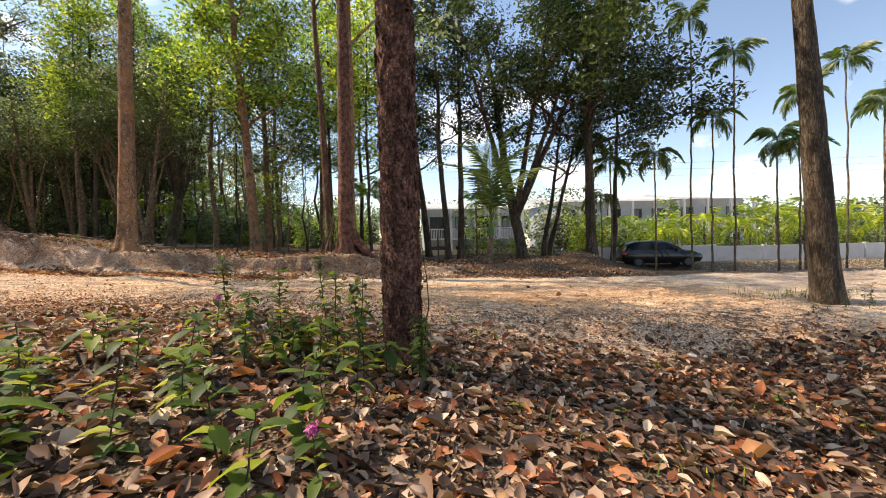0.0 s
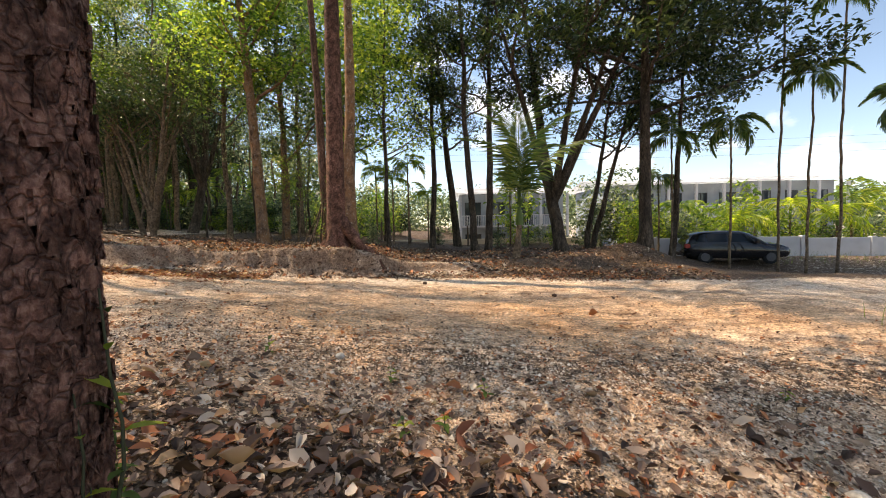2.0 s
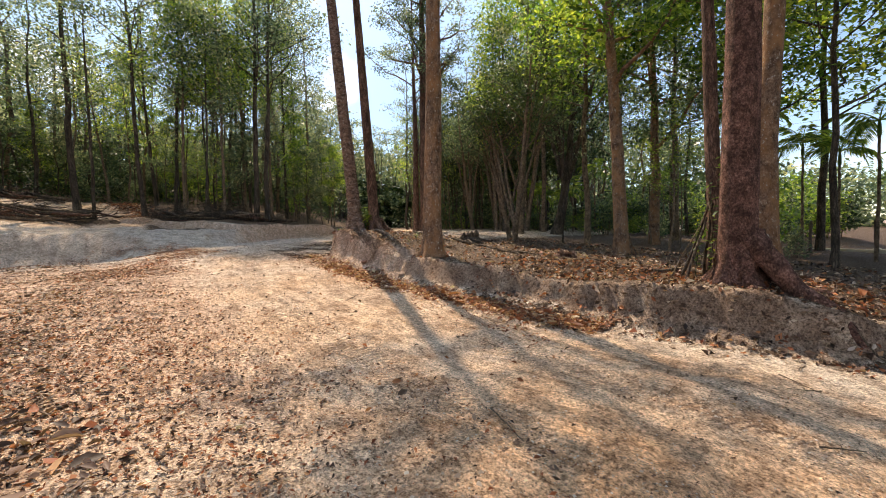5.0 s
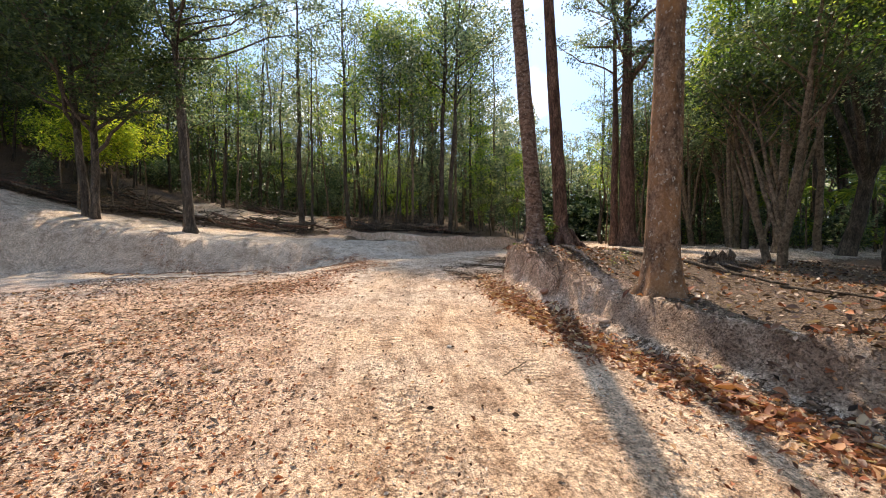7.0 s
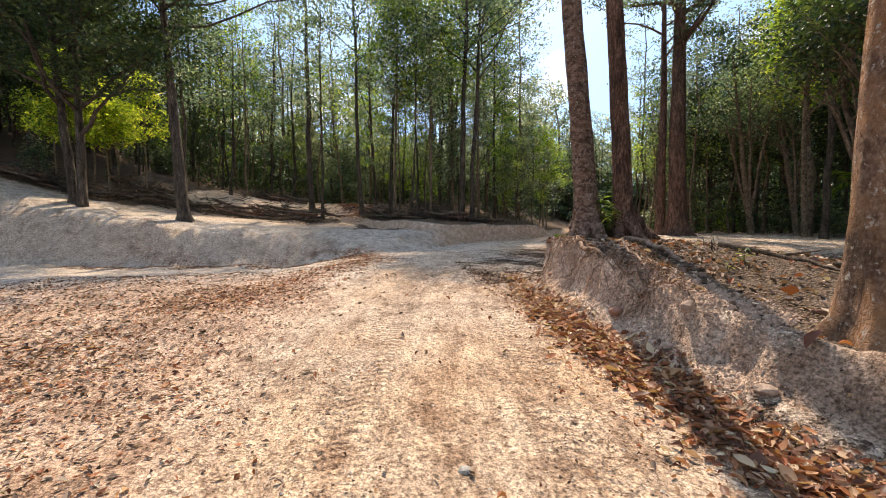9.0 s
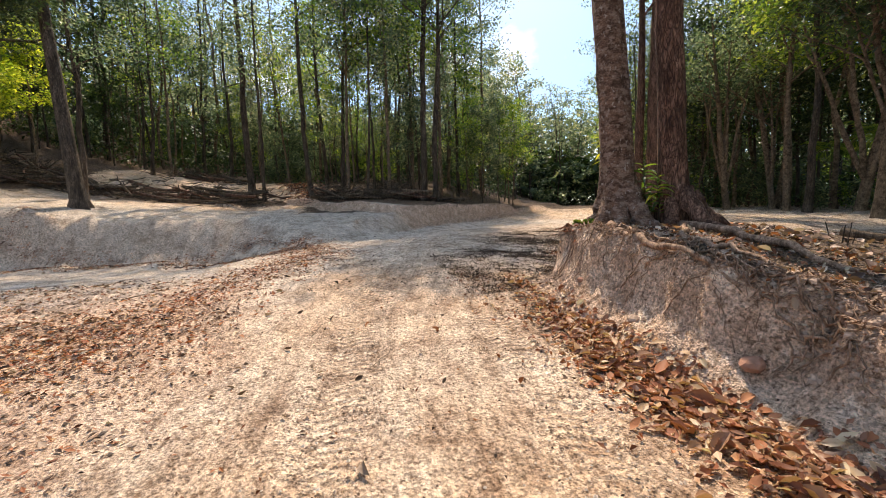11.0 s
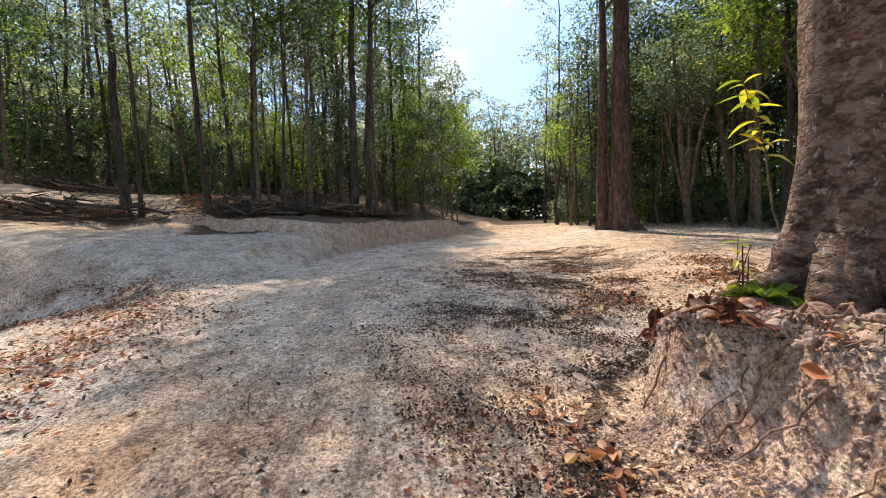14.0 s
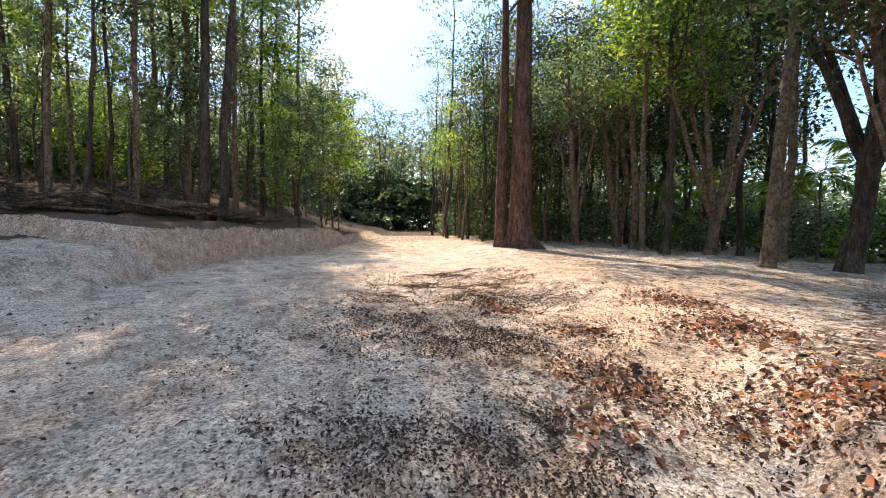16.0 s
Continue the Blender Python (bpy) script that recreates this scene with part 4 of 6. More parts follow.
BARKS = (BARK_THIN, BARK_DARK, BARK_THIN)
LEAVES = (LEAF, LEAF, LEAF, LEAF_BRIGHT, LEAF_DARK)
WOODS = [tree("tree", (-62 + 2 * k, 47 + k % 3), "slender forest tree with thin trunk and leafy crown", BARKS[k % 3], LEAVES[k % 5], "forest trees", **forest_shape(k)) for k in range(9)]
SHRUBS = [tree("shrub", (-44 + 2 * k, 49), "dense green undergrowth shrub", BARK_THIN, (LEAF, LEAF_DARK, LEAF_BRIGHT, LEAF)[k], "undergrowth", category="shrub", seed=130 + k, height=2.4 + 0.5 * k, r0=0.03, stems=3, spread=0.25, first=0.1, limbs=6, reach=0.8, per=9, clump=0.6, leaf=0.26, flare=0.0, sides=4, rings=6, twigs=2) for k in range(4)]


YOUNG = [tree("tree", (-80 + 2 * k, 66), "young forest tree with low loose leafy crown", BARK_THIN if k % 2 else BARK_DARK, (LEAF, LEAF_BRIGHT, LEAF)[k], "young forest trees", seed=170 + k, height=7.5 + 1.5 * k, r0=0.06, lean=(0, 0.02 * k), first=0.3, limbs=15, reach=1.6, rise=0.6, per=44, clump=0.62, leaf=0.21, flare=0.03, sides=8, rings=14, wander=0.1, twigs=2) for k in range(3)]
DARK_WOODS = [tree("tree", (-70 + 2 * k, 60), "dense dark forest tree with full crown", BARK_DARK, LEAF_DARK, "dark forest trees", **{**forest_shape(k), "seed": 150 + k, "per": 62, "clump": 1.15, "limbs": 17, "first": 0.3}) for k in (1, 4, 6)]


def spot_matrix(x, y, lo, hi, rng):
    s = rng.uniform(lo, hi)
    return Matrix.Translation((x, y, float(ground(x, y)) - 0.05)) @ Matrix.Rotation(rng.uniform(0, 6.28), 4, 'Z') @ Matrix.Diagonal((s, s, s * rng.uniform(0.92, 1.1), 1))


def plant(protos, spots, lo, hi, rng):
    for x, y in spots:
        copy_thing(protos[int(rng.integers(len(protos)))], spot_matrix(x, y, lo, hi, rng))


def back_rows(name, spots, lo, hi, rng, label):
    """The farther rows of the forest, which nobody could count."""
    shapes = [tree_parts(**{**forest_shape(k), "per": 13, "leaf": 0.38, "twigs": 1, "sides": 5, "rings": 7}) for k in (0, 1, 3, 5)]
    wood, leaves = [], []
    for x, y in spots:
        w, f = shapes[int(rng.integers(4))]
        m = np.array(spot_matrix(x, y, lo, hi, rng))
        wood.append((w[0] @ m[:3, :3].T + m[:3, 3], w[1]))
        leaves.append((f[0] @ m[:3, :3].T + m[:3, 3], f[1]))
    w, f = joined(wood), joined(leaves)
    slots = np.r_[np.zeros(len(w[1]), int), np.ones(len(f[1]), int)]
    v, q = joined([w, f])
    return tagged(new(name, mesh_np(name, v, q, [BARK_DARK, LEAF], slots=slots)), label, "forest", kind="stuff")


taken = [(-28.3, -0.7), (-28.6, -5.8), (-40.6, 3.2), (-35.2, 14.4), (-27.8, 25.6), (-19.4, 27.4), (-17.8, 29.0), (-22.2, 31.0), (-28.4, 31.0)]
west = scatter(46, -62, -44, -12, 24, 1.8, lambda x, y: y < south_edge(x) - 1.2 and not (-9 < y < 9 and x > -46.5), 1, taken)
west_back = scatter(60, -85, -60, -20, 36, 2.0, lambda x, y: y < south_edge(x) - 1.2, 21, taken)
south_west = scatter(40, -58, -36, -34, -9, 1.8, lambda x, y: y < -0.9 * (x + 36) - 9 or x < -42, 2, taken)
south_west_back = scatter(40, -70, -30, -60, -30, 2.2, lambda x, y: True, 22, taken)
near_slope = scatter(14, -47, -33, -18, -5, 1.8, lambda x, y: y < -0.5 * (x + 44) - 9, 15, taken)
verge = scatter(9, -44, -36, 8, 22, 1.6, lambda x, y: y < south_edge(x) - 1.2, 3, taken)
young = scatter(26, -52, -36.5, -6, 24, 2.0, lambda x, y: y < south_edge(x) - 1.5 and (x < -46 or y > 9), 31, taken)
north = scatter(36, -40, -21, 31.5, 44, 1.5, lambda x, y: True, 4, taken)
north_back = scatter(40, -50, -24, 42, 62, 1.8, lambda x, y: True, 24, taken)
north_fill = scatter(6, -18, -9, 33, 41, 2.0, lambda x, y: True, 16, taken)
north_near = scatter(10, -14, -6, 23, 29, 1.2, lambda x, y: True, 14, taken)
north_west = scatter(36, -56, -31, 26, 44, 1.7, lambda x, y: y > bank_foot(x) + 3.0, 5, taken)
north_west_back = scatter(50, -85, -36, 36, 66, 2.0, lambda x, y: y > bank_foot(x) + 3.0 and (y > 44 or x < -56), 25, taken)
far_end = scatter(30, -88, -66, 26, 50, 2.2, lambda x, y: True, 6, taken)
south = scatter(24, -30, 20, -30, -16, 2.4, lambda x, y: True, 7, taken)
for spots, lo, hi in ((west, 0.9, 1.35), (near_slope, 0.6, 1.0), (south_west, 1.0, 1.4), (verge, 0.5, 0.8), (north, 0.9, 1.3), (north_fill, 0.8, 1.1), (north_near, 0.4, 0.65), (north_west, 0.7, 1.0)):
    plant(WOODS + DARK_WOODS * 2 if spots is north else DARK_WOODS if spots is south_west or spots is near_slope else WOODS, spots, lo, hi, rng_woods)
back_rows("forest", west_back + south_west_back, 1.0, 1.35, rng_woods, "deep rows of forest trees on the slope")
back_rows("forest", north_back + north_west_back, 0.8, 1.2, rng_woods, "deep rows of forest trees behind the clearing")
back_rows("forest", far_end, 0.9, 1.4, rng_woods, "low trees where the track enters the forest")
back_rows("forest", south, 0.9, 1.2, rng_woods, "forest trees south of the track")
lit_bushes = scatter(14, -27, -9, 32, 36, 1.2, lambda x, y: True, 18, taken)
plant([SHRUBS[2], SHRUBS[2], SHRUBS[0]], lit_bushes, 0.4, 0.65, rng_woods)
plant(YOUNG, young, 0.75, 1.2, rng_woods)
bushes = scatter(46, -64, -46, -14, 24, 1.5, lambda x, y: y < south_edge(x) - 1.5, 8, taken) + scatter(48, -40, -7, 31, 48, 1.4, lambda x, y: y > 32 or x < -30, 9, taken) + scatter(24, -60, -36, 28, 50, 1.5, lambda x, y: y > bank_foot(x) + 4, 10, taken) + scatter(26, -54, -34, -34, -10, 1.5, lambda x, y: True, 11, taken)
plant(SHRUBS, bushes, 0.7, 1.3, rng_woods)
hedge = scatter(40, -7, 34, 25.5, 30, 1.2, lambda x, y: x < 10 or y < 28, 12, taken) + scatter(24, 9, 34, 25.4, 28, 1.0, lambda x, y: True, 13, taken)
plant([SHRUBS[0], SHRUBS[2], SHRUBS[2]], [h for i, h in enumerate(hedge) if h[0] < 8.5 and (h[0] > 3 or i % 3 == 0)], 0.3, 0.5, rng_woods)
plant([SHRUBS[2], SHRUBS[2], SHRUBS[0]], [h for h in hedge if h[0] >= 8.5], 0.45, 0.8, rng_woods)

tall = [(7.6, 28.2), (8.6, 29.3), (9.6, 28.0), (10.9, 29.4), (12.4, 28.6), (14.0, 30.0), (15.8, 29.0), (3.4, 29.8)]
plant([SHRUBS[2], SHRUBS[0], SHRUBS[3]], tall, 0.95, 1.25, rng_woods)


def woods_band(name, az0, az1, near, far, low, high, count, size, mat, label, seed):
    """Far wooded hills as a belt of leaf clumps with an uneven skyline."""
    rng = np.random.default_rng(seed)
    a = rng.uniform(az0, az1, count)
    d = rng.uniform(near, far, count)
    x, y = -np.sin(np.radians(a)) * d - 8, np.cos(np.radians(a)) * d + 8
    crest = low + (high - low) * (0.5 + 0.5 * value_noise(a, d * 0.2, 6.0, seed)) + 0.8 * value_noise(a, d, 1.3, seed + 1)
    crest = crest * np.where(a > 72, 0.6, 1.0) * np.where(a < -28, 0.6, 1.0)
    z = rng.random(count) ** 0.6 * crest - 1.0 + (ground(x, y) if az0 > 0 else 0)
    v, f = leaf_cloud(np.stack([x, y, z], -1), 36, size * 3.2, size, rng, 0.8, 0.6)
    return tagged(new(name, mesh_np(name, v, f, mat)), label, "woods", kind="stuff")


woods_band("far_woods", -66, 16, 78, 115, 8, 14, 1300, 0.8, LEAF, "distant sunlit wooded hill behind the buildings", 31)
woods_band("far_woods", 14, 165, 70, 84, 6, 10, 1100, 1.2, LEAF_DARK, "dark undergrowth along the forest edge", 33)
woods_band("far_woods", 16, 165, 80, 110, 13, 21, 1700, 1.1, LEAF, "distant forest behind the nearer trees", 32)


def undergrowth(name, count, x0, x1, y0, y1, tall, size, mat, label, seed, keep):
    """Low leaf clumps that close the view between the trunks."""
    rng = np.random.default_rng(seed)
    x, y = rng.uniform(x0, x1, count * 3), rng.uniform(y0, y1, count * 3)
    k = keep(x, y)
    x, y = x[k][:count], y[k][:count]
    z = ground(x, y) + rng.random(len(x)) * tall
    v, f = leaf_cloud(np.stack([x, y, z], -1), 18, 0.75, size, rng, 0.7, 0.5)
    return tagged(new(name, mesh_np(name, v, f, mat)), label, "undergrowth", kind="stuff")


# added LEAF_DARK clumps: their dark colour stands in for shade under the forest
undergrowth("undergrowth", 1500, -74, -50, -34, 30, 5.5, 0.42, LEAF_DARK, "thicket behind the trunks on the slope, coloured dark as shade", 55, lambda x, y: y < south_edge(x) - 3)
undergrowth("undergrowth", 800, -66, -46.5, -26, 26, 1.6, 0.3, LEAF_DARK, "undergrowth on the wooded slope, coloured dark as shade", 51, lambda x, y: y < south_edge(x) - 1.5)
undergrowth("undergrowth", 800, -92, -60, 20, 56, 6.0, 0.55, LEAF, "green undergrowth where the track ends", 54, lambda x, y: y > 0)
undergrowth("undergrowth", 800, -60, -30, 30, 50, 3.4, 0.3, LEAF_DARK, "undergrowth between the trunks, coloured dark as shade", 52, lambda x, y: y > bank_foot(x) + 5)
undergrowth("undergrowth", 700, -30, -8, 36, 48, 2.0, 0.3, LEAF_DARK, "undergrowth between the trunks, coloured dark as shade", 53, lambda x, y: y > 30)

# ---- the palm garden ----
GARDEN = "slender garden palms"
for k, (x, y, h, ln, n) in enumerate(((12.4, 20.0, 11.6, 0.0, 9), (12.9, 19.3, 6.7, 0.01, 8), (14.0, 19.4, 9.6, 0.01, 9), (15.4, 18.6, 5.4, 0.0, 9), (16.1, 18.3, 5.0, 0.0, 8), (17.6, 19.6, 7.8, -0.02, 9), (20.0, 20.0, 9.6, 0.0, 9), (19.2, 17.6, 6.4, 0.0, 9), (23.5, 21.0, 8.2, 0.0, 8), (10.4, 19.6, 5.0, 0.0, 8), (8.9, 23.2, 6.2, 0.0, 8), (9.2, 21.6, 4.6, 0.0, 8), (9.9, 24.5, 3.2, 0.0, 8), (26.0, 19.0, 5.0, 0.0, 8))):
    palm("palm", (x, y), h, "slender palm with ringed grey stem and drooping fronds", 200 + k, n, 1.35, (ln, 0), 0.042, GARDEN, 1.2, 0.8, hang=0.95, leaflet=0.5, leaflets=40)
for k, (x, y, h) in enumerate(((-4.2, 28.5, 3.4), (-3.0, 27.0, 4.2), (-2.2, 30.0, 2.6), (-5.5, 29.5, 4.0), (2.9, 27.5, 3.0), (-6.6, 27.5, 5.0), (12, 27, 2.0), (16, 27, 1.6), (20, 26, 2.2), (25, 26, 1.8), (-22.5, 33, 2.4), (-23.6, 34, 3.0), (-20.4, 33.5, 2.2), (-19, 32.5, 2.6), (-18.2, 34, 4.0), (-14, 35.5, 3.4), (-25.6, 34.5, 2.4))):
    palm("palm", (x, y), h, "short green palm in the hedge behind the clearing", 230 + k, 9, 1.5, (0.0, 0), 0.05, "hedge palms", 1.0, 0.6, mat=LEAF_BRIGHT, hang=0.6)
for k, (x, y, h) in enumerate(((14.5, 25.9, 1.2), (17.2, 26.2, 1.8), (19.0, 25.6, 1.4), (21.2, 25.4, 2.2), (22.8, 25.2, 1.5), (24.6, 25.0, 2.0), (27.0, 24.8, 1.6), (29.5, 24.6, 2.1))):
    palm("palm", (x, y), h, "low yellow-green palm behind the white wall", 280 + k, 11, 2.0, (0.0, 0), 0.06, "yellow-green palms", 1.0, 0.7, mat=LEAF_LIME, hang=0.7, leaflet=0.55)
palm("coconut_palm", (2.35, 18.2), 1.2, "young coconut palm with long upright feathery fronds", 260, 13, 4.4, (0.12, 0), 0.12, "", 0.75, 0, hang=0.7, leaflet=0.75, angles=(36, 72), leaflets=44)

# ---- wall, fence, car and houses beyond the clearing ----
CREAM = plain("cream_render", (0.62, 0.56, 0.45), 0.9, 0.12, 1.5)
WOOD_POST = plain("grey_post_wood", (0.12, 0.09, 0.07), 0.9, 0.3, 20)
ROOF_WHITE = plain("white_metal_roof", (0.82, 0.83, 0.84), 0.45, 0.05, 1.0)
# house walls: blue-grey of a shaded front put into the base colour
SHADED_WALL = plain("white_wall_painted_as_shaded", (0.30, 0.345, 0.385), 0.8, 0.12, 0.8)
FRAME_DARK = plain("dark_window_frame", (0.05, 0.05, 0.055), 0.5, 0.1, 4)


def glass(name, tint, rough=0.05):
    m, n, l, b = material(name, rough)
    b.inputs["Base Color"].default_value = (*tint, 1)
    b.inputs["Metallic"].default_value = 0.0
    b.inputs["Specular IOR Level"].default_value = 0.6
    return m


WINDOW_GLASS = glass("dark_window_glass", (0.03, 0.04, 0.05))


def run_of_wall(name, a, b, height, thick, mat, label, panel=2.6, cap=0.05):
    """A garden wall with piers, following the ground."""
    a, b = Vector(a), Vector(b)
    ln = (b - a).length
    z = min(float(lie(a.x, a.y)), float(lie(b.x, b.y)))
    ob = thing(name, (a.x, a.y, z), label, "wall", kind="structure", turn=math.degrees(math.atan2(b.y - a.y, b.x - a.x)))
    n = max(1, round(ln / panel))
    for k in range(n):
        bm = bmesh.new()
        box(bm, k * ln / n + 0.12, (k + 1) * ln / n - 0.12, -thick / 2, thick / 2, -0.6, height, 0.015)
        part("wall_panel", bm, mat, ob)
    for k in range(n + 1):
        bm = bmesh.new()
        box(bm, k * ln / n - 0.117, k * ln / n + 0.117, -thick / 2 - 0.04, thick / 2 + 0.04, -0.6, height + cap, 0.02)
        part("pier", bm, mat, ob)
    return ob


run_of_wall("garden_wall", (9.8, 24.7), (16.5, 24.4), 0.95, 0.16, WHITE_WALL, "low white rendered garden wall with piers")
run_of_wall("garden_wall", (16.6, 24.4), (36.0, 22.6), 0.95, 0.16, WHITE_WALL, "low white rendered garden wall with piers")
run_of_wall("garden_wall", (-16.0, 33.0), (8.8, 31.0), 0.6, 0.16, CREAM, "low cream rendered wall behind the trees", 3.2)


def fence_post(x, y, h, seed):
    rng = np.random.default_rng(seed)
    p = curve_points((0, 0, -0.2), (rng.normal(0, 0.03), rng.normal(0, 0.03), h), 8, rng, 0.06)
    ob = new("fence_post", mesh_np("fence_post", *tube(p, 0.055 * (1.1 - 0.2 * np.linspace(0, 1, 8)), 8, rng, 0.06), WOOD_POST, True))
    ob.matrix_basis = Matrix.Translation((x, y, float(ground(x, y))))
    return tagged(ob, "weathered round wooden fence post", "post", "fence posts")


for k in range(9):
    fence_post(-7.0 + 1.85 * k, 29.4 - 0.1 * k, 1.15 + 0.12 * (k % 3), 300 + k)


def building(name, x0, y0, turn, width, deep, floors, base, storey, bays, label, roof_over=0.9):
    """A plain house of several storeys with balconies, windows and a low white roof; local x along its front."""
    ob = thing(name, (x0, y0, base), label, "building", "houses beyond the garden", turn=turn)
    top = floors * storey
    bm = bmesh.new()
    box(bm, 0, width, 0.25, deep, -0.5, top, 0.02)
    part("wall", bm, SHADED_WALL, ob)
    bm = bmesh.new()
    vs = [bm.verts.new(p) for p in ((-roof_over, -roof_over - 0.5, top), (width + roof_over, -roof_over - 0.5, top), (width + roof_over, deep * 0.5, top + 0.9), (-roof_over, deep * 0.5, top + 0.9), (-roof_over, deep + roof_over, top), (width + roof_over, deep + roof_over, top))]
    for f in ((0, 1, 2, 3), (3, 2, 5, 4)):
        bm.faces.new([vs[i] for i in f])
    bmesh.ops.solidify(bm, geom=bm.faces[:], thickness=0.18)
    part("roof", bm, ROOF_WHITE, ob, "low white metal roof")
    step = width / bays
    for fl in range(floors):
        z = fl * storey
        if fl:
            bm = bmesh.new()
            box(bm, -0.1, width + 0.1, -1.2, 0.25, z - 0.16, z, 0.02)
            part("balcony_slab", bm, WHITE_WALL, ob)
            for k in range(bays):
                bm = bmesh.new()
                box(bm, k * step + 0.12, (k + 1) * step - 0.12, -1.17, -1.11, z + 0.86, z + 0.93)
                for j in range(int(step / 0.16)):
                    box(bm, k * step + 0.14 + j * 0.16, k * step + 0.18 + j * 0.16, -1.16, -1.12, z, z + 0.87)
                part("balcony_rail", bm, WHITE_WALL, ob)
        for k in range(bays + 1):
            bm = bmesh.new()
            box(bm, k * step - 0.11, k * step + 0.11, -1.22, -1.0, z - (0.5 if not fl else 0.0), z + storey - 0.16, 0.015)
            part("column", bm, WHITE_WALL, ob)
        for k in range(bays):
            c = (k + 0.5) * step
            bm = bmesh.new()
            w, h0, h1 = (0.75, 0.05, 2.1) if k % 2 == 0 else (0.6, 0.9, 2.1)
            for a, b, e, f in ((-w, -w + 0.07, h0, h1), (w - 0.07, w, h0, h1), (-0.035, 0.035, h0, h1), (-w, w, h1, h1 + 0.07), (-w, w, h0 - 0.05, h0)):
                box(bm, c + a, c + b, 0.19, 0.27, z + e, z + f)
            wn = part("window", bm, FRAME_DARK, ob)
            for a, b in ((-w + 0.07, -0.035), (0.035, w - 0.07)):
                bm = bmesh.new()
                box(bm, c + a, c + b, 0.215, 0.245, z + h0, z + h1)
                part("pane", bm, WINDOW_GLASS, wn)
    return ob


building("apartment_house", -0.6, 41.5, 4.0, 9.6, 8.0, 3, -4.4, 2.95, 4, "white three-storey house with railed balconies and metal roof")
building("apartment_house", 13.0, 42.5, 5.0, 12.5, 9.0, 3, -4.0, 3.0, 5, "long white house with dark windows and metal roof")
building("apartment_house", 27.0, 45.0, 6.0, 8.4, 9.0, 3, -4.0, 3.1, 3, "long white house with dark windows and metal roof")


# ---- the parked car ----
def car():
    paint, n, l, b = material("black_car_paint", 0.25)
    b.inputs["Base Color"].default_value = (0.012, 0.013, 0.016, 1)
    b.inputs["Coat Weight"].default_value = 0.6
    rubber = plain("tyre_rubber", (0.02, 0.02, 0.02), 0.9, 0.2, 20)
    alloy = plain("wheel_alloy", (0.10, 0.10, 0.11), 0.45, 0.1, 8, 0.7)
    dark = plain("black_trim", (0.015, 0.015, 0.015), 0.6, 0.2, 10)
    red = glass("red_lamp_lens", (0.35, 0.02, 0.02), 0.2)
    clear = glass("clear_lamp_lens", (0.6, 0.62, 0.65), 0.1)
    ob = thing("car", (12.2, 22.7, float(lie(12.2, 22.7)) - 0.03), "black hatchback car parked by the garden wall", "car", turn=-9)
    # the body, from sections along its length: x, half width, sill, belt line, roof line, half width of the roof
    st = ((-2.12, 0.70, 0.44, 0.78, 0.84, 0.60), (-2.04, 0.80, 0.32, 0.92, 1.02, 0.64), (-1.8, 0.86, 0.27, 0.97, 1.34, 0.62), (-1.35, 0.88, 0.25, 0.97, 1.47, 0.62), (-0.5, 0.89, 0.24, 0.95, 1.52, 0.62), (0.2, 0.89, 0.24, 0.94, 1.49, 0.61), (0.62, 0.89, 0.24, 0.93, 1.36, 0.62), (1.12, 0.88, 0.24, 0.92, 1.0, 0.72), (1.6, 0.86, 0.26, 0.87, 0.92, 0.66), (2.0, 0.79, 0.32, 0.74, 0.79, 0.6), (2.15, 0.66, 0.40, 0.60, 0.64, 0.5))
    bm = bmesh.new()
    ring = []
    for x, w, lo, belt, top, wr in st:
        half = ((w * 0.9, lo), (w, lo + 0.12), (w * 1.01, (lo + belt) / 2), (w, belt), (wr + 0.03, top - 0.07), (wr * 0.86, top))
        ring.append([bm.verts.new((x, y, z)) for y, z in half] + [bm.verts.new((x, -y, z)) for y, z in half[::-1]])
    for p, q in zip(ring, ring[1:]):
        for i in range(12):
            bm.faces.new((p[i], p[(i + 1) % 12], q[(i + 1) % 12], q[i]))
    bm.faces.new(ring[0][::-1])
    bm.faces.new(ring[-1])
    bmesh.ops.recalc_face_normals(bm, faces=bm.faces[:])
    part("body", bm, paint, ob, smooth_faces=True)
    cols = np.array(st).T

    def at(x, f, out=0.012):
        """A place on the flank at x, f of the way from belt to roof."""
        w, belt, top, wr = (float(np.interp(x, cols[0], cols[i])) for i in (1, 3, 4, 5))
        return w + (wr + 0.03 - w) * f + out, belt + (top - 0.07 - belt) * f

    def pane_strip(name, side, x0, x1, lean0, lean1):
        """A side window between two posts that lean."""
        bm = bmesh.new()
        rows = []
        for f in (0.08, 0.5, 0.9):
            row = []
            for k in range(5):
                x = x0 + lean0 * f + (x1 + lean1 * f - x0 - lean0 * f) * k / 4
                y, z = at(x, f)
                row.append(bm.verts.new((x, side * y, z)))
            rows.append(row)
        for p, q in zip(rows, rows[1:]):
            for k in range(4):
                bm.faces.new((p[k], p[k + 1], q[k + 1], q[k]))
        bmesh.ops.solidify(bm, geom=bm.faces[:], thickness=0.008)
        part(name, bm, WINDOW_GLASS, ob, "dark tinted glass")

    for name, x0, x1 in (("windscreen", 0.66, 1.08), ("rear_window", -1.98, -1.82)):
        bm = bmesh.new()
        rows = []
        for k in range(4):
            x = x0 + (x1 - x0) * k / 3
            z, wr = float(np.interp(x, cols[0], cols[4])) + 0.012, float(np.interp(x, cols[0], cols[5])) * 0.84
            rows.append([bm.verts.new((x, wr * u, z)) for u in (-1, -0.35, 0.35, 1)])
        for p, q in zip(rows, rows[1:]):
            for k in range(3):
                bm.faces.new((p[k], p[k + 1], q[k + 1], q[k]))
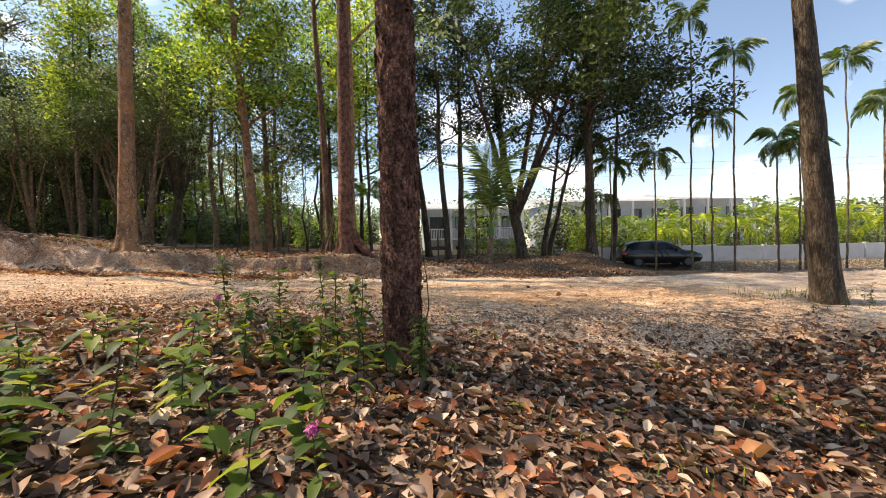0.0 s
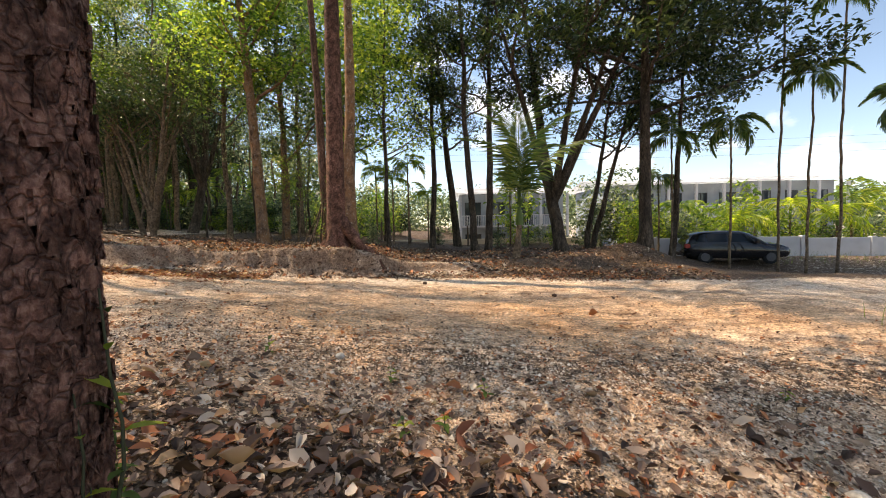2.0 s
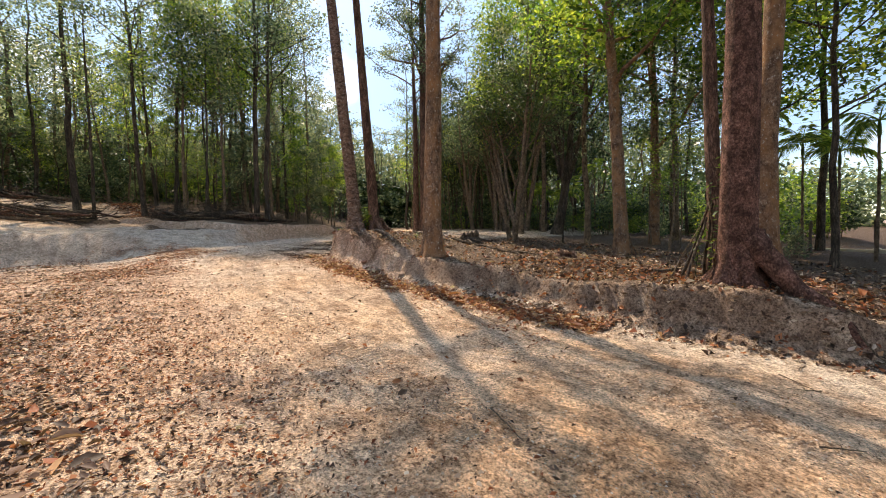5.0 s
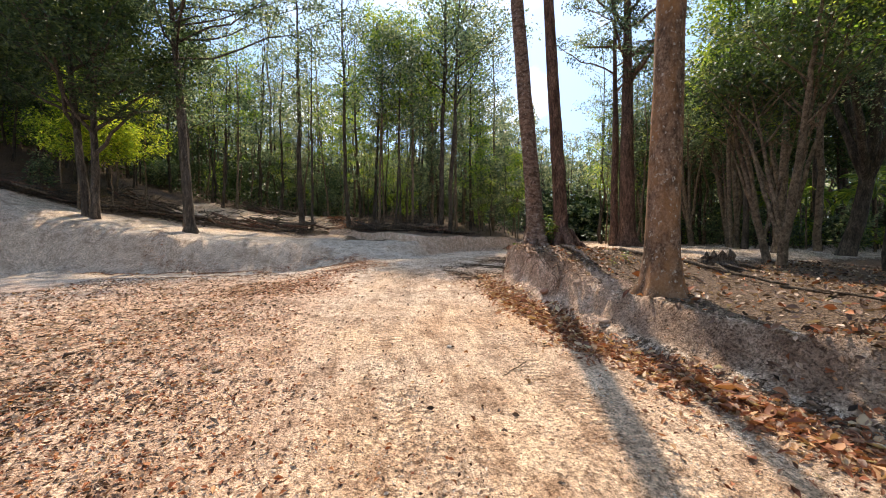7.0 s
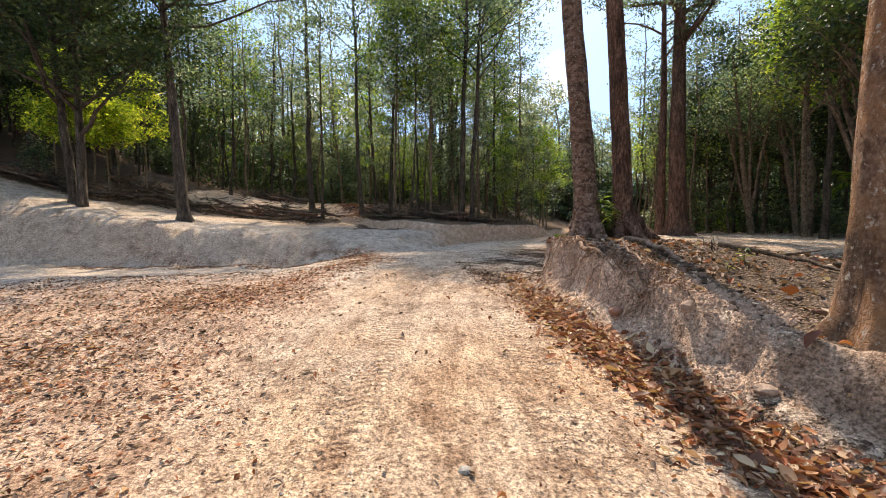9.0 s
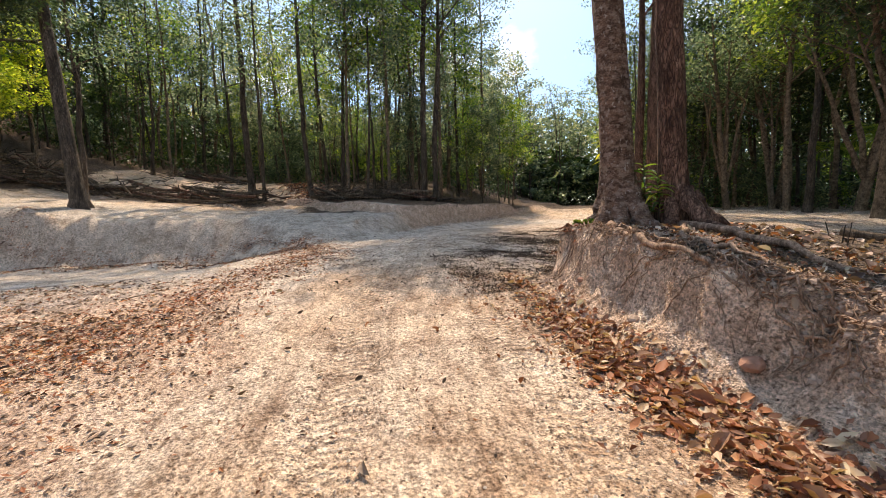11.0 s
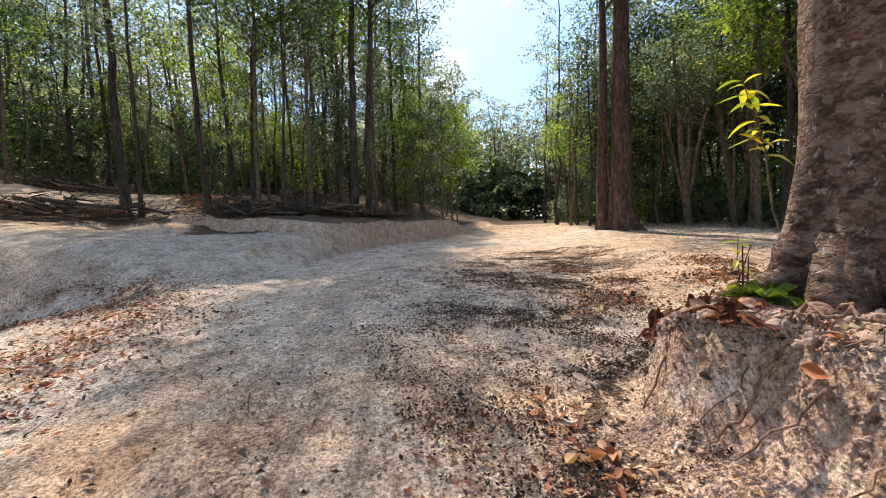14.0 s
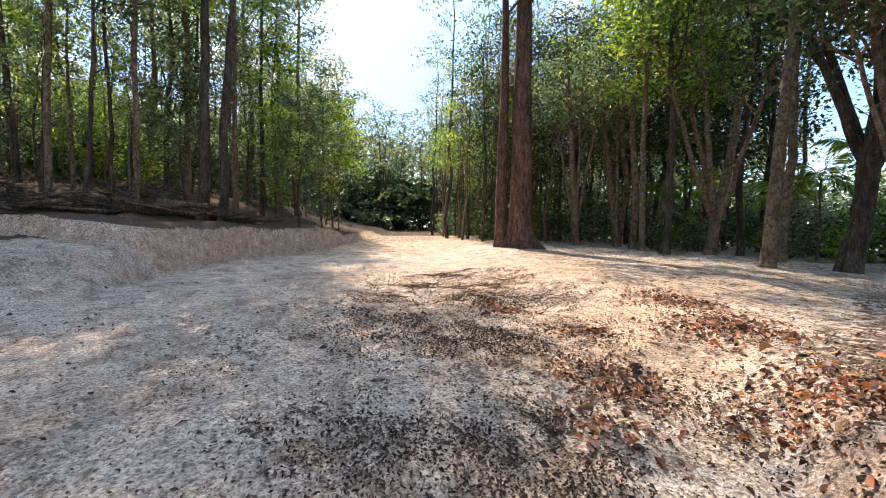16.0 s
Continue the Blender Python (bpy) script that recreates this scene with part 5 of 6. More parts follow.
        bmesh.ops.solidify(bm, geom=bm.faces[:], thickness=0.008)
        part(name, bm, WINDOW_GLASS, ob, "dark tinted glass")
    for s in (-1, 1):
        for x0, x1, l0, l1 in ((-1.72, -1.3, 0.25, 0.06), (-1.22, -0.42, 0.04, 0.02), (-0.34, 0.72, 0.02, -0.42)):
            pane_strip("side_window", s, x0, x1, l0, l1)
        bm = bmesh.new()
        box(bm, -0.95, -0.8, s * 0.9 - 0.012, s * 0.9 + 0.012, 0.86, 0.885, 0.004)
        part("door_handle", bm, paint, ob)
        for x in (-1.3, 1.32):
            w = new("wheel")
            w.parent = ob
            w.matrix_basis = pose(x, s * 0.78, 0.31, 90)
            bm = bmesh.new()
            bmesh.ops.create_cone(bm, segments=28, radius1=0.31, radius2=0.31, depth=0.2, cap_ends=True)
            bmesh.ops.bevel(bm, geom=[e for e in bm.edges if len(e.link_faces) == 2 and e.calc_face_angle(0) > 1], offset=0.03, segments=2, affect='EDGES')
            part("tyre", bm, rubber, w)
            bm = bmesh.new()
            bmesh.ops.create_cone(bm, segments=24, radius1=0.2, radius2=0.19, depth=0.21, cap_ends=True)
            part("rim", bm, alloy, w)
        bm = bmesh.new()
        box(bm, -2.13, -1.9, s * 0.74 - 0.1, s * 0.74 + 0.1, 0.72, 0.92, 0.02)
        part("tail_lamp", bm, red, ob, "red tail lamp")
        bm = bmesh.new()
        box(bm, 1.88, 2.06, s * 0.54 - 0.12, s * 0.54 + 0.12, 0.56, 0.68, 0.02)
        part("headlamp", bm, clear, ob, "clear headlamp")
        bm = bmesh.new()
        box(bm, 0.66, 0.8, s * 0.97 - 0.08, s * 0.97 + 0.08, 0.95, 1.06, 0.02)
        part("mirror", bm, paint, ob)
    bm = bmesh.new()
    box(bm, -2.15, -2.04, -0.6, 0.6, 0.36, 0.48, 0.02)
    part("bumper", bm, dark, ob)
    ob.scale = (0.94, 0.94, 0.94)
    return ob


car()


def cable(a, b, sag, seed):
    """A slack overhead cable between two far points."""
    t = np.linspace(0, 1, 16)[:, None]
    p = np.array(a) * (1 - t) + np.array(b) * t - np.array([0, 0, 1.0]) * sag * 4 * t * (1 - t)
    ob = new("overhead_cable", mesh_np("overhead_cable", *tube(p - p[0], np.full(16, 0.011), 5), FRAME_DARK, True))
    ob.location = p[0]
    return tagged(ob, "thin dark overhead power cable above the houses", "cable", "overhead cables")


for k in range(3):
    cable((-30.0, 62.0 + 0.3 * k, 11.6 + 0.9 * k), (75.0, 50.0 + 0.3 * k, 9.2 + 0.9 * k), 0.9, k)

# ---- dead leaves, gravel, sticks ----
def strewn_leaves(name, count, x0, x1, y0, y1, size, mats, label, seed, weight, fine=True, lift=0.012, share=0.3, tilt=0.75, rolled=1.0):
    """Curled dead leaves lying on the ground, thick where the weight is high: one mesh."""
    rng = np.random.default_rng(seed)
    x, y = rng.uniform(x0, x1, count * 6), rng.uniform(y0, y1, count * 6)
    keep = rng.random(count * 6) < weight(x, y)
    x, y = x[keep][:count], y[keep][:count]
    n = len(x)
    e = 0.05
    z = surface(x, y)
    nx, ny = -(lie(x + e, y) - lie(x - e, y)) / (2 * e), -(lie(x, y + e) - lie(x, y - e)) / (2 * e)
    up = np.stack([nx, ny, np.ones(n)], -1) + rng.normal(0, tilt, (n, 3)) * (1, 1, 0)
    up /= np.linalg.norm(up, axis=1, keepdims=True)
    ang = rng.uniform(0, 2 * np.pi, n)
    d = np.stack([np.cos(ang), np.sin(ang), 0 * ang], -1)
    d -= up * (d * up).sum(1, keepdims=True)
    d /= np.linalg.norm(d, axis=1, keepdims=True)
    s = np.cross(up, d)
    ln = size * np.exp(rng.normal(0, 0.3, n))
    curl, bend = rng.normal(0.7, 0.6, n) * rolled, rng.normal(0.15, 0.5, n) * rolled
    # outline of a pointed oval, as shares of the length and half-width
    out = ((-0.5, 0.0), (-0.22, 0.75), (0.12, 0.95), (0.38, 0.5), (0.56, 0.0), (0.38, -0.5), (0.12, -0.95), (-0.22, -0.75)) if fine else ((-0.5, 0.0), (0.05, 0.95), (0.55, 0.0), (0.05, -0.95))
    wide = rng.uniform(0.2, 0.32, n)
    c = np.stack([x, y, z + lift + 0.25 * ln * np.abs(rng.normal(0, 0.35, n))], -1)
    pts = [c]
    for u, w in out:
        h = curl * abs(w) * 0.5 + bend * (u * 2) ** 2 * 0.5
        pts.append(c + (d * u + s * (w * wide)[:, None] + up * (h * 0.6)[:, None]) * ln[:, None])
    m = len(out)
    v = np.stack(pts, 1).reshape(-1, 3)
    base = (np.arange(n) * (m + 1))[:, None, None]
    tri = np.array([(0, 1 + i, 1 + (i + 1) % m) for i in range(m)])[None]
    f = (base + tri).reshape(-1, 3)
    slots = np.repeat((rng.random(n) < share).astype(int) if len(mats) > 1 else np.zeros(n, int), m)
    return tagged(new(name, mesh_np(name, v, f, mats, fine, slots=slots)), label, "leaves", kind="stuff")


def near_verge(x, y):
    return litter_amount(x, y) * np.where(y < 9.5, 1, 0)


DRY = [LEAF_DRY, LEAF_RUST]
strewn_leaves("leaf_litter", 20000, -5, 6.5, 1.5, 8.8, 0.085, DRY, "thick dry brown and rust fallen leaves on the verge", 401, near_verge, share=0.22, tilt=0.42, rolled=0.8)
strewn_leaves("leaf_litter", 6000, -7, 9, -7, 1.7, 0.12, DRY, "dry fallen leaves under the trees", 415, near_verge, False)
strewn_leaves("leaf_litter", 11000, 3, 16, 0, 10, 0.1, DRY, "dry brown fallen leaves on the verge", 402, near_verge, False)
strewn_leaves("leaf_litter", 17000, -18, -4.5, 1.0, 8.6, 0.058, DRY, "scattered dry leaves beside the lower track", 403, near_verge, False, 0.006, 0.35, 0.3, 0.45)
drift = lambda x, y: np.exp(-((y - np.interp(x, [-15.5, -14.8, -12, -8.5, -5, -3], [12.3, 12.1, 11.78, 11.8, 12.4, 13.1])) / np.interp(x, [-15, -13, -10], [0.2, 0.3, 0.3])) ** 2) * np.interp(x, [-16, -14.6, -13.4, -12.4], [0.05, 0.2, 0.5, 1.0]) * (y < bank_foot(x) + 0.2)
strewn_leaves("leaf_litter", 3600, -15.8, -4, 10.8, 13.4, 0.08, [LEAF_DRIFT, LEAF_RUST], "large rust-brown leaves drifted along the bank foot", 404, drift, share=0.45, tilt=0.32, rolled=0.7)
strewn_leaves("leaf_litter", 5200, -15.8, -4, 10.8, 13.4, 0.055, [LEAF_DRIFT, LEAF_RUST], "broken brown leaves drifted along the bank foot", 416, lambda x, y: drift(x, y) + 0.1 * np.exp(-((y - 11.5) / 0.35) ** 2), False, share=0.45, tilt=0.4, rolled=0.8)
strewn_leaves("leaf_litter", 9000, -7, 6, 11.6, 16.5, 0.07, [LEAF_DRY, LEAF_RUST], "rust-brown leaves drifted along the bank foot", 405, litter_amount, False)
strewn_leaves("leaf_litter", 11000, -16, 8, 12.6, 24, 0.085, DRY, "dry leaves among the trees behind the bank", 406, litter_amount, share=0.15, tilt=0.4, rolled=0.8)
strewn_leaves("leaf_litter", 52000, -25, -14.5, 11.2, 20, 0.024, [LEAF_CHIP, LEAF_DRY], "dark leaf chips strewn over the hard clay", 407, lambda x, y: (0.12 + 0.88 * smooth(value_noise(x, y, 0.8, 23) + 0.8 * value_noise(x, y, 0.28, 24), -0.5, 1.0)) * np.exp(-(((y - 12.5) * 0.81 + (x + 16.5) * 0.59 - 0.35) / 1.6) ** 2), False)
strewn_leaves("leaf_litter", 17000, -27, -13, -2, 10.5, 0.05, [LEAF_DRY, LEAF_RUST], "rust leaves along the fork of the tracks", 408, lambda x, y: 0.9 * np.exp(-((y - np.interp(x, [-26, -24.2, -22.9, -19.6, -17.3, -15.6, -13], [-2.0, 4.0, 8.0, 8.7, 8.1, 7.4, 6.6])) / 0.8) ** 2), False, 0.006, 0.4, 0.35, 0.6)
strewn_leaves("leaf_litter", 200, -16, 5, 8.5, 12.0, 0.06, DRY, "few small leaves on the bare track", 409, lambda x, y: 0.4 + 0 * x)


def gravel(name, count, x0, x1, y0, y1, size, mat, label, seed, weight, lumps=False):
    """Small angular stones: one mesh."""
    rng = np.random.default_rng(seed)
    x, y = rng.uniform(x0, x1, count * 5), rng.uniform(y0, y1, count * 5)
    keep = rng.random(count * 5) < weight(x, y)
    x, y = x[keep][:count], y[keep][:count]
    n = len(x)
    c = np.stack([x, y, surface(x, y) - 0.003], -1)
    unit = np.array([(1, 0, 0), (0, 1, 0), (-1, 0, 0), (0, -1, 0), (0, 0, 1)], float)
    t = np.array([(0, 1, 4), (1, 2, 4), (2, 3, 4), (3, 0, 4)])
    if lumps:
        unit = np.array([(math.cos(i * 1.257) * k, math.sin(i * 1.257) * k, h) for k, h in ((1, -0.2), (0.88, 0.45), (0.5, 0.95)) for i in range(5)] + [(0, 0, 1.15)])
        t = np.array([f for i in range(5) for k in (0, 5) for f in ((k + i, k + (i + 1) % 5, k + 5 + (i + 1) % 5), (k + i, k + 5 + (i + 1) % 5, k + 5 + i))] + [(10 + i, 10 + (i + 1) % 5, 15) for i in range(5)])
    m = len(unit)
    r = size * np.exp(rng.normal(0, 0.35, (n, 1, 1))) * rng.uniform(0.7, 1.25, (n, m, 1))
    a = rng.uniform(0, 6.28, n)
    ca, sa = np.cos(a)[:, None], np.sin(a)[:, None]
    p = unit[None] * r * (1, 1, 0.85 if lumps else 0.7)
    p = np.stack([p[..., 0] * ca - p[..., 1] * sa, p[..., 0] * sa + p[..., 1] * ca, p[..., 2]], -1)
    v = (c[:, None] + p).reshape(-1, 3)
    t = t[None] + (np.arange(n) * m)[:, None, None]
    return tagged(new(name, mesh_np(name, v, t.reshape(-1, 3), mat)), label, "gravel", kind="stuff")


def stones_material():
    m, n, l, b = material("mixed_gravel", 0.9)
    g = n.new("ShaderNodeNewGeometry")
    l.new(ramp(n, l, g.outputs["Random Per Island"], [(0.0, (0.13, 0.085, 0.06)), (0.35, (0.37, 0.25, 0.175)), (0.7, (0.57, 0.435, 0.325)), (1.0, (0.72, 0.62, 0.51))]), b.inputs["Base Color"])
    return m


GRAVEL = stones_material()
RED_CLOD = plain("reddish_clay", (0.36, 0.19, 0.13), 0.95, 0.3, 12)
EARTH = plain("brown_earth_crumbs", (0.31, 0.225, 0.155), 0.95, 0.35, 14)
CLOD = plain("pale_clay_lumps", (0.40, 0.285, 0.215), 0.95, 0.45, 22)
heaps = ((-16.0, 15.5, 0.8), (-17.5, 17.2, 0.6), (-17.75, 15.0, 0.45), (-17.4, 14.2, 0.3), (-18.9, 16.3, 0.35), (-15.9, 14.1, 0.3), (-20.6, 16.6, 0.4), (-18.6, 18.4, 0.5))
strewn_leaves("leaf_litter", 8500, -22, -15, 13, 20, 0.052, [LEAF_DRY, LEAF_RUST], "small drifts of rust-brown leaves on the clay", 410, lambda x, y: sum(np.exp(-(((x - a) / r) ** 2 + ((y - b) / (r * 0.8)) ** 2)) for a, b, r in heaps), tilt=0.5)
strewn_leaves("leaf_litter", 16000, -8, 7, 3.5, 9.6, 0.032, DRY, "broken leaf crumbs on the gravelly verge", 411, lambda x, y: 0.15 + 0.6 * np.exp(-((y - 6.6) / 1.5) ** 2), False)
strewn_leaves("leaf_litter", 4500, -17, 6, 8.6, 12.6, 0.022, DRY, "leaf crumbs trodden into the track", 412, lambda x, y: 0.1 + 0.5 * smooth(value_noise(x, y, 0.9, 71), 0.1, 0.8), False)
strewn_leaves("leaf_litter", 11000, -15, -3, 5.6, 9.4, 0.042, DRY, "dry leaves thinning out towards the track", 413, lambda x, y: 0.6 * smooth(9.0 - y + 0.4 * value_noise(x, y, 0.9, 72), 0, 1.8), False, 0.006, 0.35, 0.3, 0.45)
strewn_leaves("leaf_litter", 2200, -26, -15, 8.5, 19, 0.042, [LEAF_CHIP, LEAF_DRY], "dark leaf scraps and bark bits on the clay", 417, lambda x, y: 0.12 + 0.5 * smooth(value_noise(x, y, 1.4, 73), 0.0, 0.8), False, 0.006, 0.4, 0.4, 0.8)
strewn_leaves("leaf_litter", 2600, -45, -36.5, 3.5, 9.5, 0.13, [LEAF_RUST, LEAF_DRY], "rust leaves lying down the sandy mound", 418, lambda x, y: np.exp(-((y - 6.6 - 0.2 * (x + 40)) / 0.9) ** 2), False, 0.01, 0.45, 0.4, 0.7)
strewn_leaves("leaf_litter", 3500, -27, -21, -4, 8, 0.06, [LEAF_DRY, LEAF_RUST], "brown leaves along the foot of the terrace", 419, lambda x, y: np.exp(-((x - np.interp(y, [-4, 3, 7, 8], [-25.1, -24.2, -21.9, -21.3])) / 0.4) ** 2), False, 0.008, 0.4, 0.4, 0.7)
gravel_weight = lambda x, y: np.exp(-((y - 7.0) / 1.2) ** 2)
gravel("gravel", 20000, -3, 4.5, 4.6, 9.4, 0.014, GRAVEL, "angular pebbles mixed with dead leaves", 425, gravel_weight)
gravel("gravel", 700, -3, 4.5, 4.6, 9.0, 0.017, GRAVEL, "larger pebbles on the verge", 426, gravel_weight, True)
gravel("gravel", 4500, -15.4, 1, 12.2, 15.4, 0.014, EARTH, "crumbled earth on the bank edge", 427, lambda x, y: np.exp(-((y - bank_top(x) - 0.12) / 0.3) ** 2))
gravel("gravel", 4500, -16.2, -12.0, 12.2, 14.6, 0.019, CLOD, "crumbled clay lumps below the big trees", 428, lambda x, y: (y > bank_top(x) - 0.04) * np.exp(-((y - bank_top(x) - 0.15) / 0.4) ** 2), True)
gravel("gravel", 3000, -15.7, -9.5, 12.3, 13.6, 0.021, CLOD, "pale clay clods heaped on the bank end", 431, lambda x, y: (y > bank_top(x) - 0.06) * np.exp(-((y - bank_top(x) - 0.12) / 0.22) ** 2), True)
strewn_leaves("leaf_litter", 2600, -15.8, -11.0, 12.4, 14.2, 0.045, DRY, "dry leaf scraps and bark on the bank top", 414, lambda x, y: 0.8 * (y > bank_top(x) - 0.05))
gravel("gravel", 9000, -16, -8.5, 11.9, 13.4, 0.0105, CLOD, "loose crumbs on the cut bank", 429, lambda x, y: 0.75 * (y > bank_foot(x)) * (y < bank_top(x) + 0.1) * smooth(value_noise(x, y, 0.5, 77), -0.4, 0.5), True)
gravel("gravel", 2000, -15.6, -9.5, 12.0, 13.3, 0.014, CLOD, "clay lumps sticking out of the cut bank", 430, lambda x, y: (y > bank_foot(x) + 0.3) * (y < bank_top(x) + 0.12) * smooth(value_noise(x, y, 0.6, 78), -0.3, 0.6), True)
gravel("gravel", 26000, -7, 5.5, 4.6, 9.6, 0.0085, GRAVEL, "pale angular gravel along the track edge", 421, lambda x, y: np.exp(-((y - 7.4) / 1.2) ** 2))
gravel("gravel", 36000, -17, 3, 8.3, 12.2, 0.0075, GRAVEL, "fine loose grit on the dusty track", 422, lambda x, y: 0.5 + 0 * x)
gravel("gravel", 26000, -23, -14.2, 9.5, 16.5, 0.009, GRAVEL, "coarse grit and chips on the hard clay", 423, lambda x, y: 0.6 + 0 * x)
gravel("gravel", 700, -16.5, -7, 11.6, 13.4, 0.014, GRAVEL, "clods and stones crumbled from the bank", 424, lambda x, y: (y < bank_foot(x) + 0.2) * np.exp(-((y - bank_foot(x) - 0.1) / 0.35) ** 2))


def loose_stone(x, y, r, seed, label, mat):
    rng = np.random.default_rng(seed)
    bm = bmesh.new()
    bmesh.ops.create_icosphere(bm, subdivisions=2, radius=r)
    for v in bm.verts:
        k = 1 + 0.25 * noise.noise(v.co * (1.6 / r) + Vector((seed, 0, 0))) + rng.normal(0, 0.04)
        v.co = Vector((v.co.x * k, v.co.y * k * 0.8, v.co.z * k * 0.6))
    me = bpy.data.meshes.new("stone")
    bm.to_mesh(me)
    bm.free()
    me.materials.append(mat)
    ob = new("stone", me)
    ob.matrix_basis = pose(x, y, float(ground(x, y)) + r * 0.3, 0, 0, rng.uniform(0, 360))
    return tagged(ob, label, "stone", "loose stones")


DARK_NUT = plain("dark_husk", (0.06, 0.035, 0.025), 0.8, 0.3, 30)
loose_stone(-0.39, 7.4, 0.055, 1, "pale stone on the gravel", STONE)
loose_stone(3.3, 6.05, 0.07, 2, "pale stone among dead leaves", STONE)
loose_stone(0.0, 3.9, 0.07, 3, "pale stone at a tree foot", STONE)
loose_stone(0.35, 4.1, 0.05, 4, "pale stone at a tree foot", STONE)
loose_stone(-8.7, 9.85, 0.04, 5, "small white stone on the track", STONE)
loose_stone(-0.29, 13.2, 0.07, 6, "dark husk lying on the track", DARK_NUT)
loose_stone(2.54, 11.86, 0.06, 7, "dark husk lying on the track", DARK_NUT)
for k, (x, y, r) in enumerate(((-14.6, 12.9, 0.09), (-14.9, 13.2, 0.07), (-12.6, 12.3, 0.08), (-11.4, 12.35, 0.1), (-15.6, 13.9, 0.06), (-10.2, 12.2, 0.07), (-13.7, 12.4, 0.06), (-15.1, 13.8, 0.08), (-9.2, 12.3, 0.08))):
    loose_stone(x, y, r, 20 + k, "clod of pale clay fallen from the bank" if k % 3 else "reddish clay clod fallen from the bank", CLOD if k % 3 else RED_CLOD)


def stick(a, b, r, seed, label="dry broken stick lying on the ground", mat=None, name="stick", group="fallen sticks"):
    """A bent stick from a to b, with a side twig; lies on the ground."""
    rng = np.random.default_rng(seed)
    a, b = np.array(a, float), np.array(b, float)
    p = curve_points((*a, 0), (*b, 0), 9, rng, 0.12)
    p[:, 2] = ground(p[:, 0], p[:, 1]) + r * 0.8 + np.abs(rng.normal(0, r * 0.5, 9))
    parts = [tube(p, r * (1 - 0.6 * np.linspace(0, 1, 9)), 6, rng, 0.08)]
    q = p[4] + np.array([rng.normal(0, 1), rng.normal(0, 1), 0.25]) * np.linalg.norm(b - a) * 0.2
    parts.append(tube(np.linspace(p[4], q, 4), r * 0.5 * np.array([1, 0.8, 0.6, 0.35]), 5))
    v, f = joined(parts)
    ob = new(name, mesh_np(name, v - p[0], f, mat or WOOD_DEAD, True))
    ob.location = p[0]
    return tagged(ob, label, "stick", group)


rng_sticks = np.random.default_rng(77)
for k in range(70):
    x, y = rng_sticks.uniform(-18, 4), rng_sticks.uniform(5.5, 15)
    a, ln = rng_sticks.uniform(0, 6.28), rng_sticks.uniform(0.15, 0.6)
    stick((x, y), (x + ln * math.cos(a), y + ln * math.sin(a)), rng_sticks.uniform(0.003, 0.008), 500 + k)
for k, (x, y, a, ln, r) in enumerate(((-11.2, 15.4, 0.3, 1.8, 0.05), (-10.4, 15.8, 2.8, 1.4, 0.04), (-9.6, 15.9, 0.15, 2.6, 0.035), (-7.4, 16.2, 0.05, 2.2, 0.03), (-4.4, 14.9, 1.1, 0.9, 0.05), (-3.6, 15.2, 2.3, 0.8, 0.05), (-1.6, 14.2, -0.4, 1.6, 0.015), (-8.6, 15.6, 2.0, 1.2, 0.03), (-12.4, 14.7, 0.2, 1.6, 0.05))):
    stick((x, y), (x + ln * math.cos(a), y + ln * math.sin(a)), r, 600 + k, "fallen grey branch among the leaves", name="fallen_branch", group="fallen branches")

# ---- roots, stumps and brushwood ----
ROOT_SKIN = bark("red_brown_root", (0.11, 0.07, 0.05), (0.32, 0.215, 0.155), (0.54, 0.41, 0.32), None, 3.0, 0.3, 0.005, 20, 0.0)


def root(tree_ob, pts, r, seed, label="", mat=None, taper=0.65):
    """A root that runs over the ground and out of the bank."""
    rng = np.random.default_rng(seed)
    pts = np.array(pts, float)
    t = np.linspace(0, 1, len(pts))
    u = np.linspace(0, 1, 16)
    p = np.stack([np.interp(u, t, pts[:, i]) for i in range(3)], -1)
    p[1:-1] += rng.normal(0, 0.018, (14, 3))
    v, f = tube(p, r * (1 - taper * u), 12 if r > 0.1 else 8, rng, 0.06)
    return piece("root", mesh_np("root", v - np.array(tree_ob.matrix_basis.translation), f, mat or ROOT_SKIN, True), tree_ob, label)


def on_ground(x, y, dz=0.0):
    return (x, y, float(ground(x, y)) + dz)


root(red_tree, [on_ground(-13.7, 13.85, 0.03), on_ground(-12.8, 13.65, 0.06), on_ground(-11.9, 13.45, 0.05), on_ground(-11.0, 13.3, 0.0), on_ground(-10.4, 13.3, -0.06)], 0.055, 701, "long grey surface root")
root(red_tree, [on_ground(-13.5, 13.8, 0.02), on_ground(-12.9, 13.1, 0.05), on_ground(-12.1, 12.9, 0.05), on_ground(-11.5, 12.8, 0.02)], 0.04, 702, "grey surface root")
root(pale_tree, [(-14.1, 13.1, 1.84), (-13.5, 12.72, 1.80), (-13.0, 12.58, 1.75), (-12.6, 12.5, 1.69), (-12.2, 12.47, 1.68), (-11.8, 12.46, 1.56), (-11.6, 12.46, 1.44)], 0.05, 703, "pale root along the lip of the bank")
root(pale_tree, [on_ground(-14.7, 13.2, 0.0), on_ground(-14.95, 13.0, 0.02), on_ground(-15.1, 12.9, 0.0), on_ground(-15.2, 12.75, -0.03)], 0.016, 704)


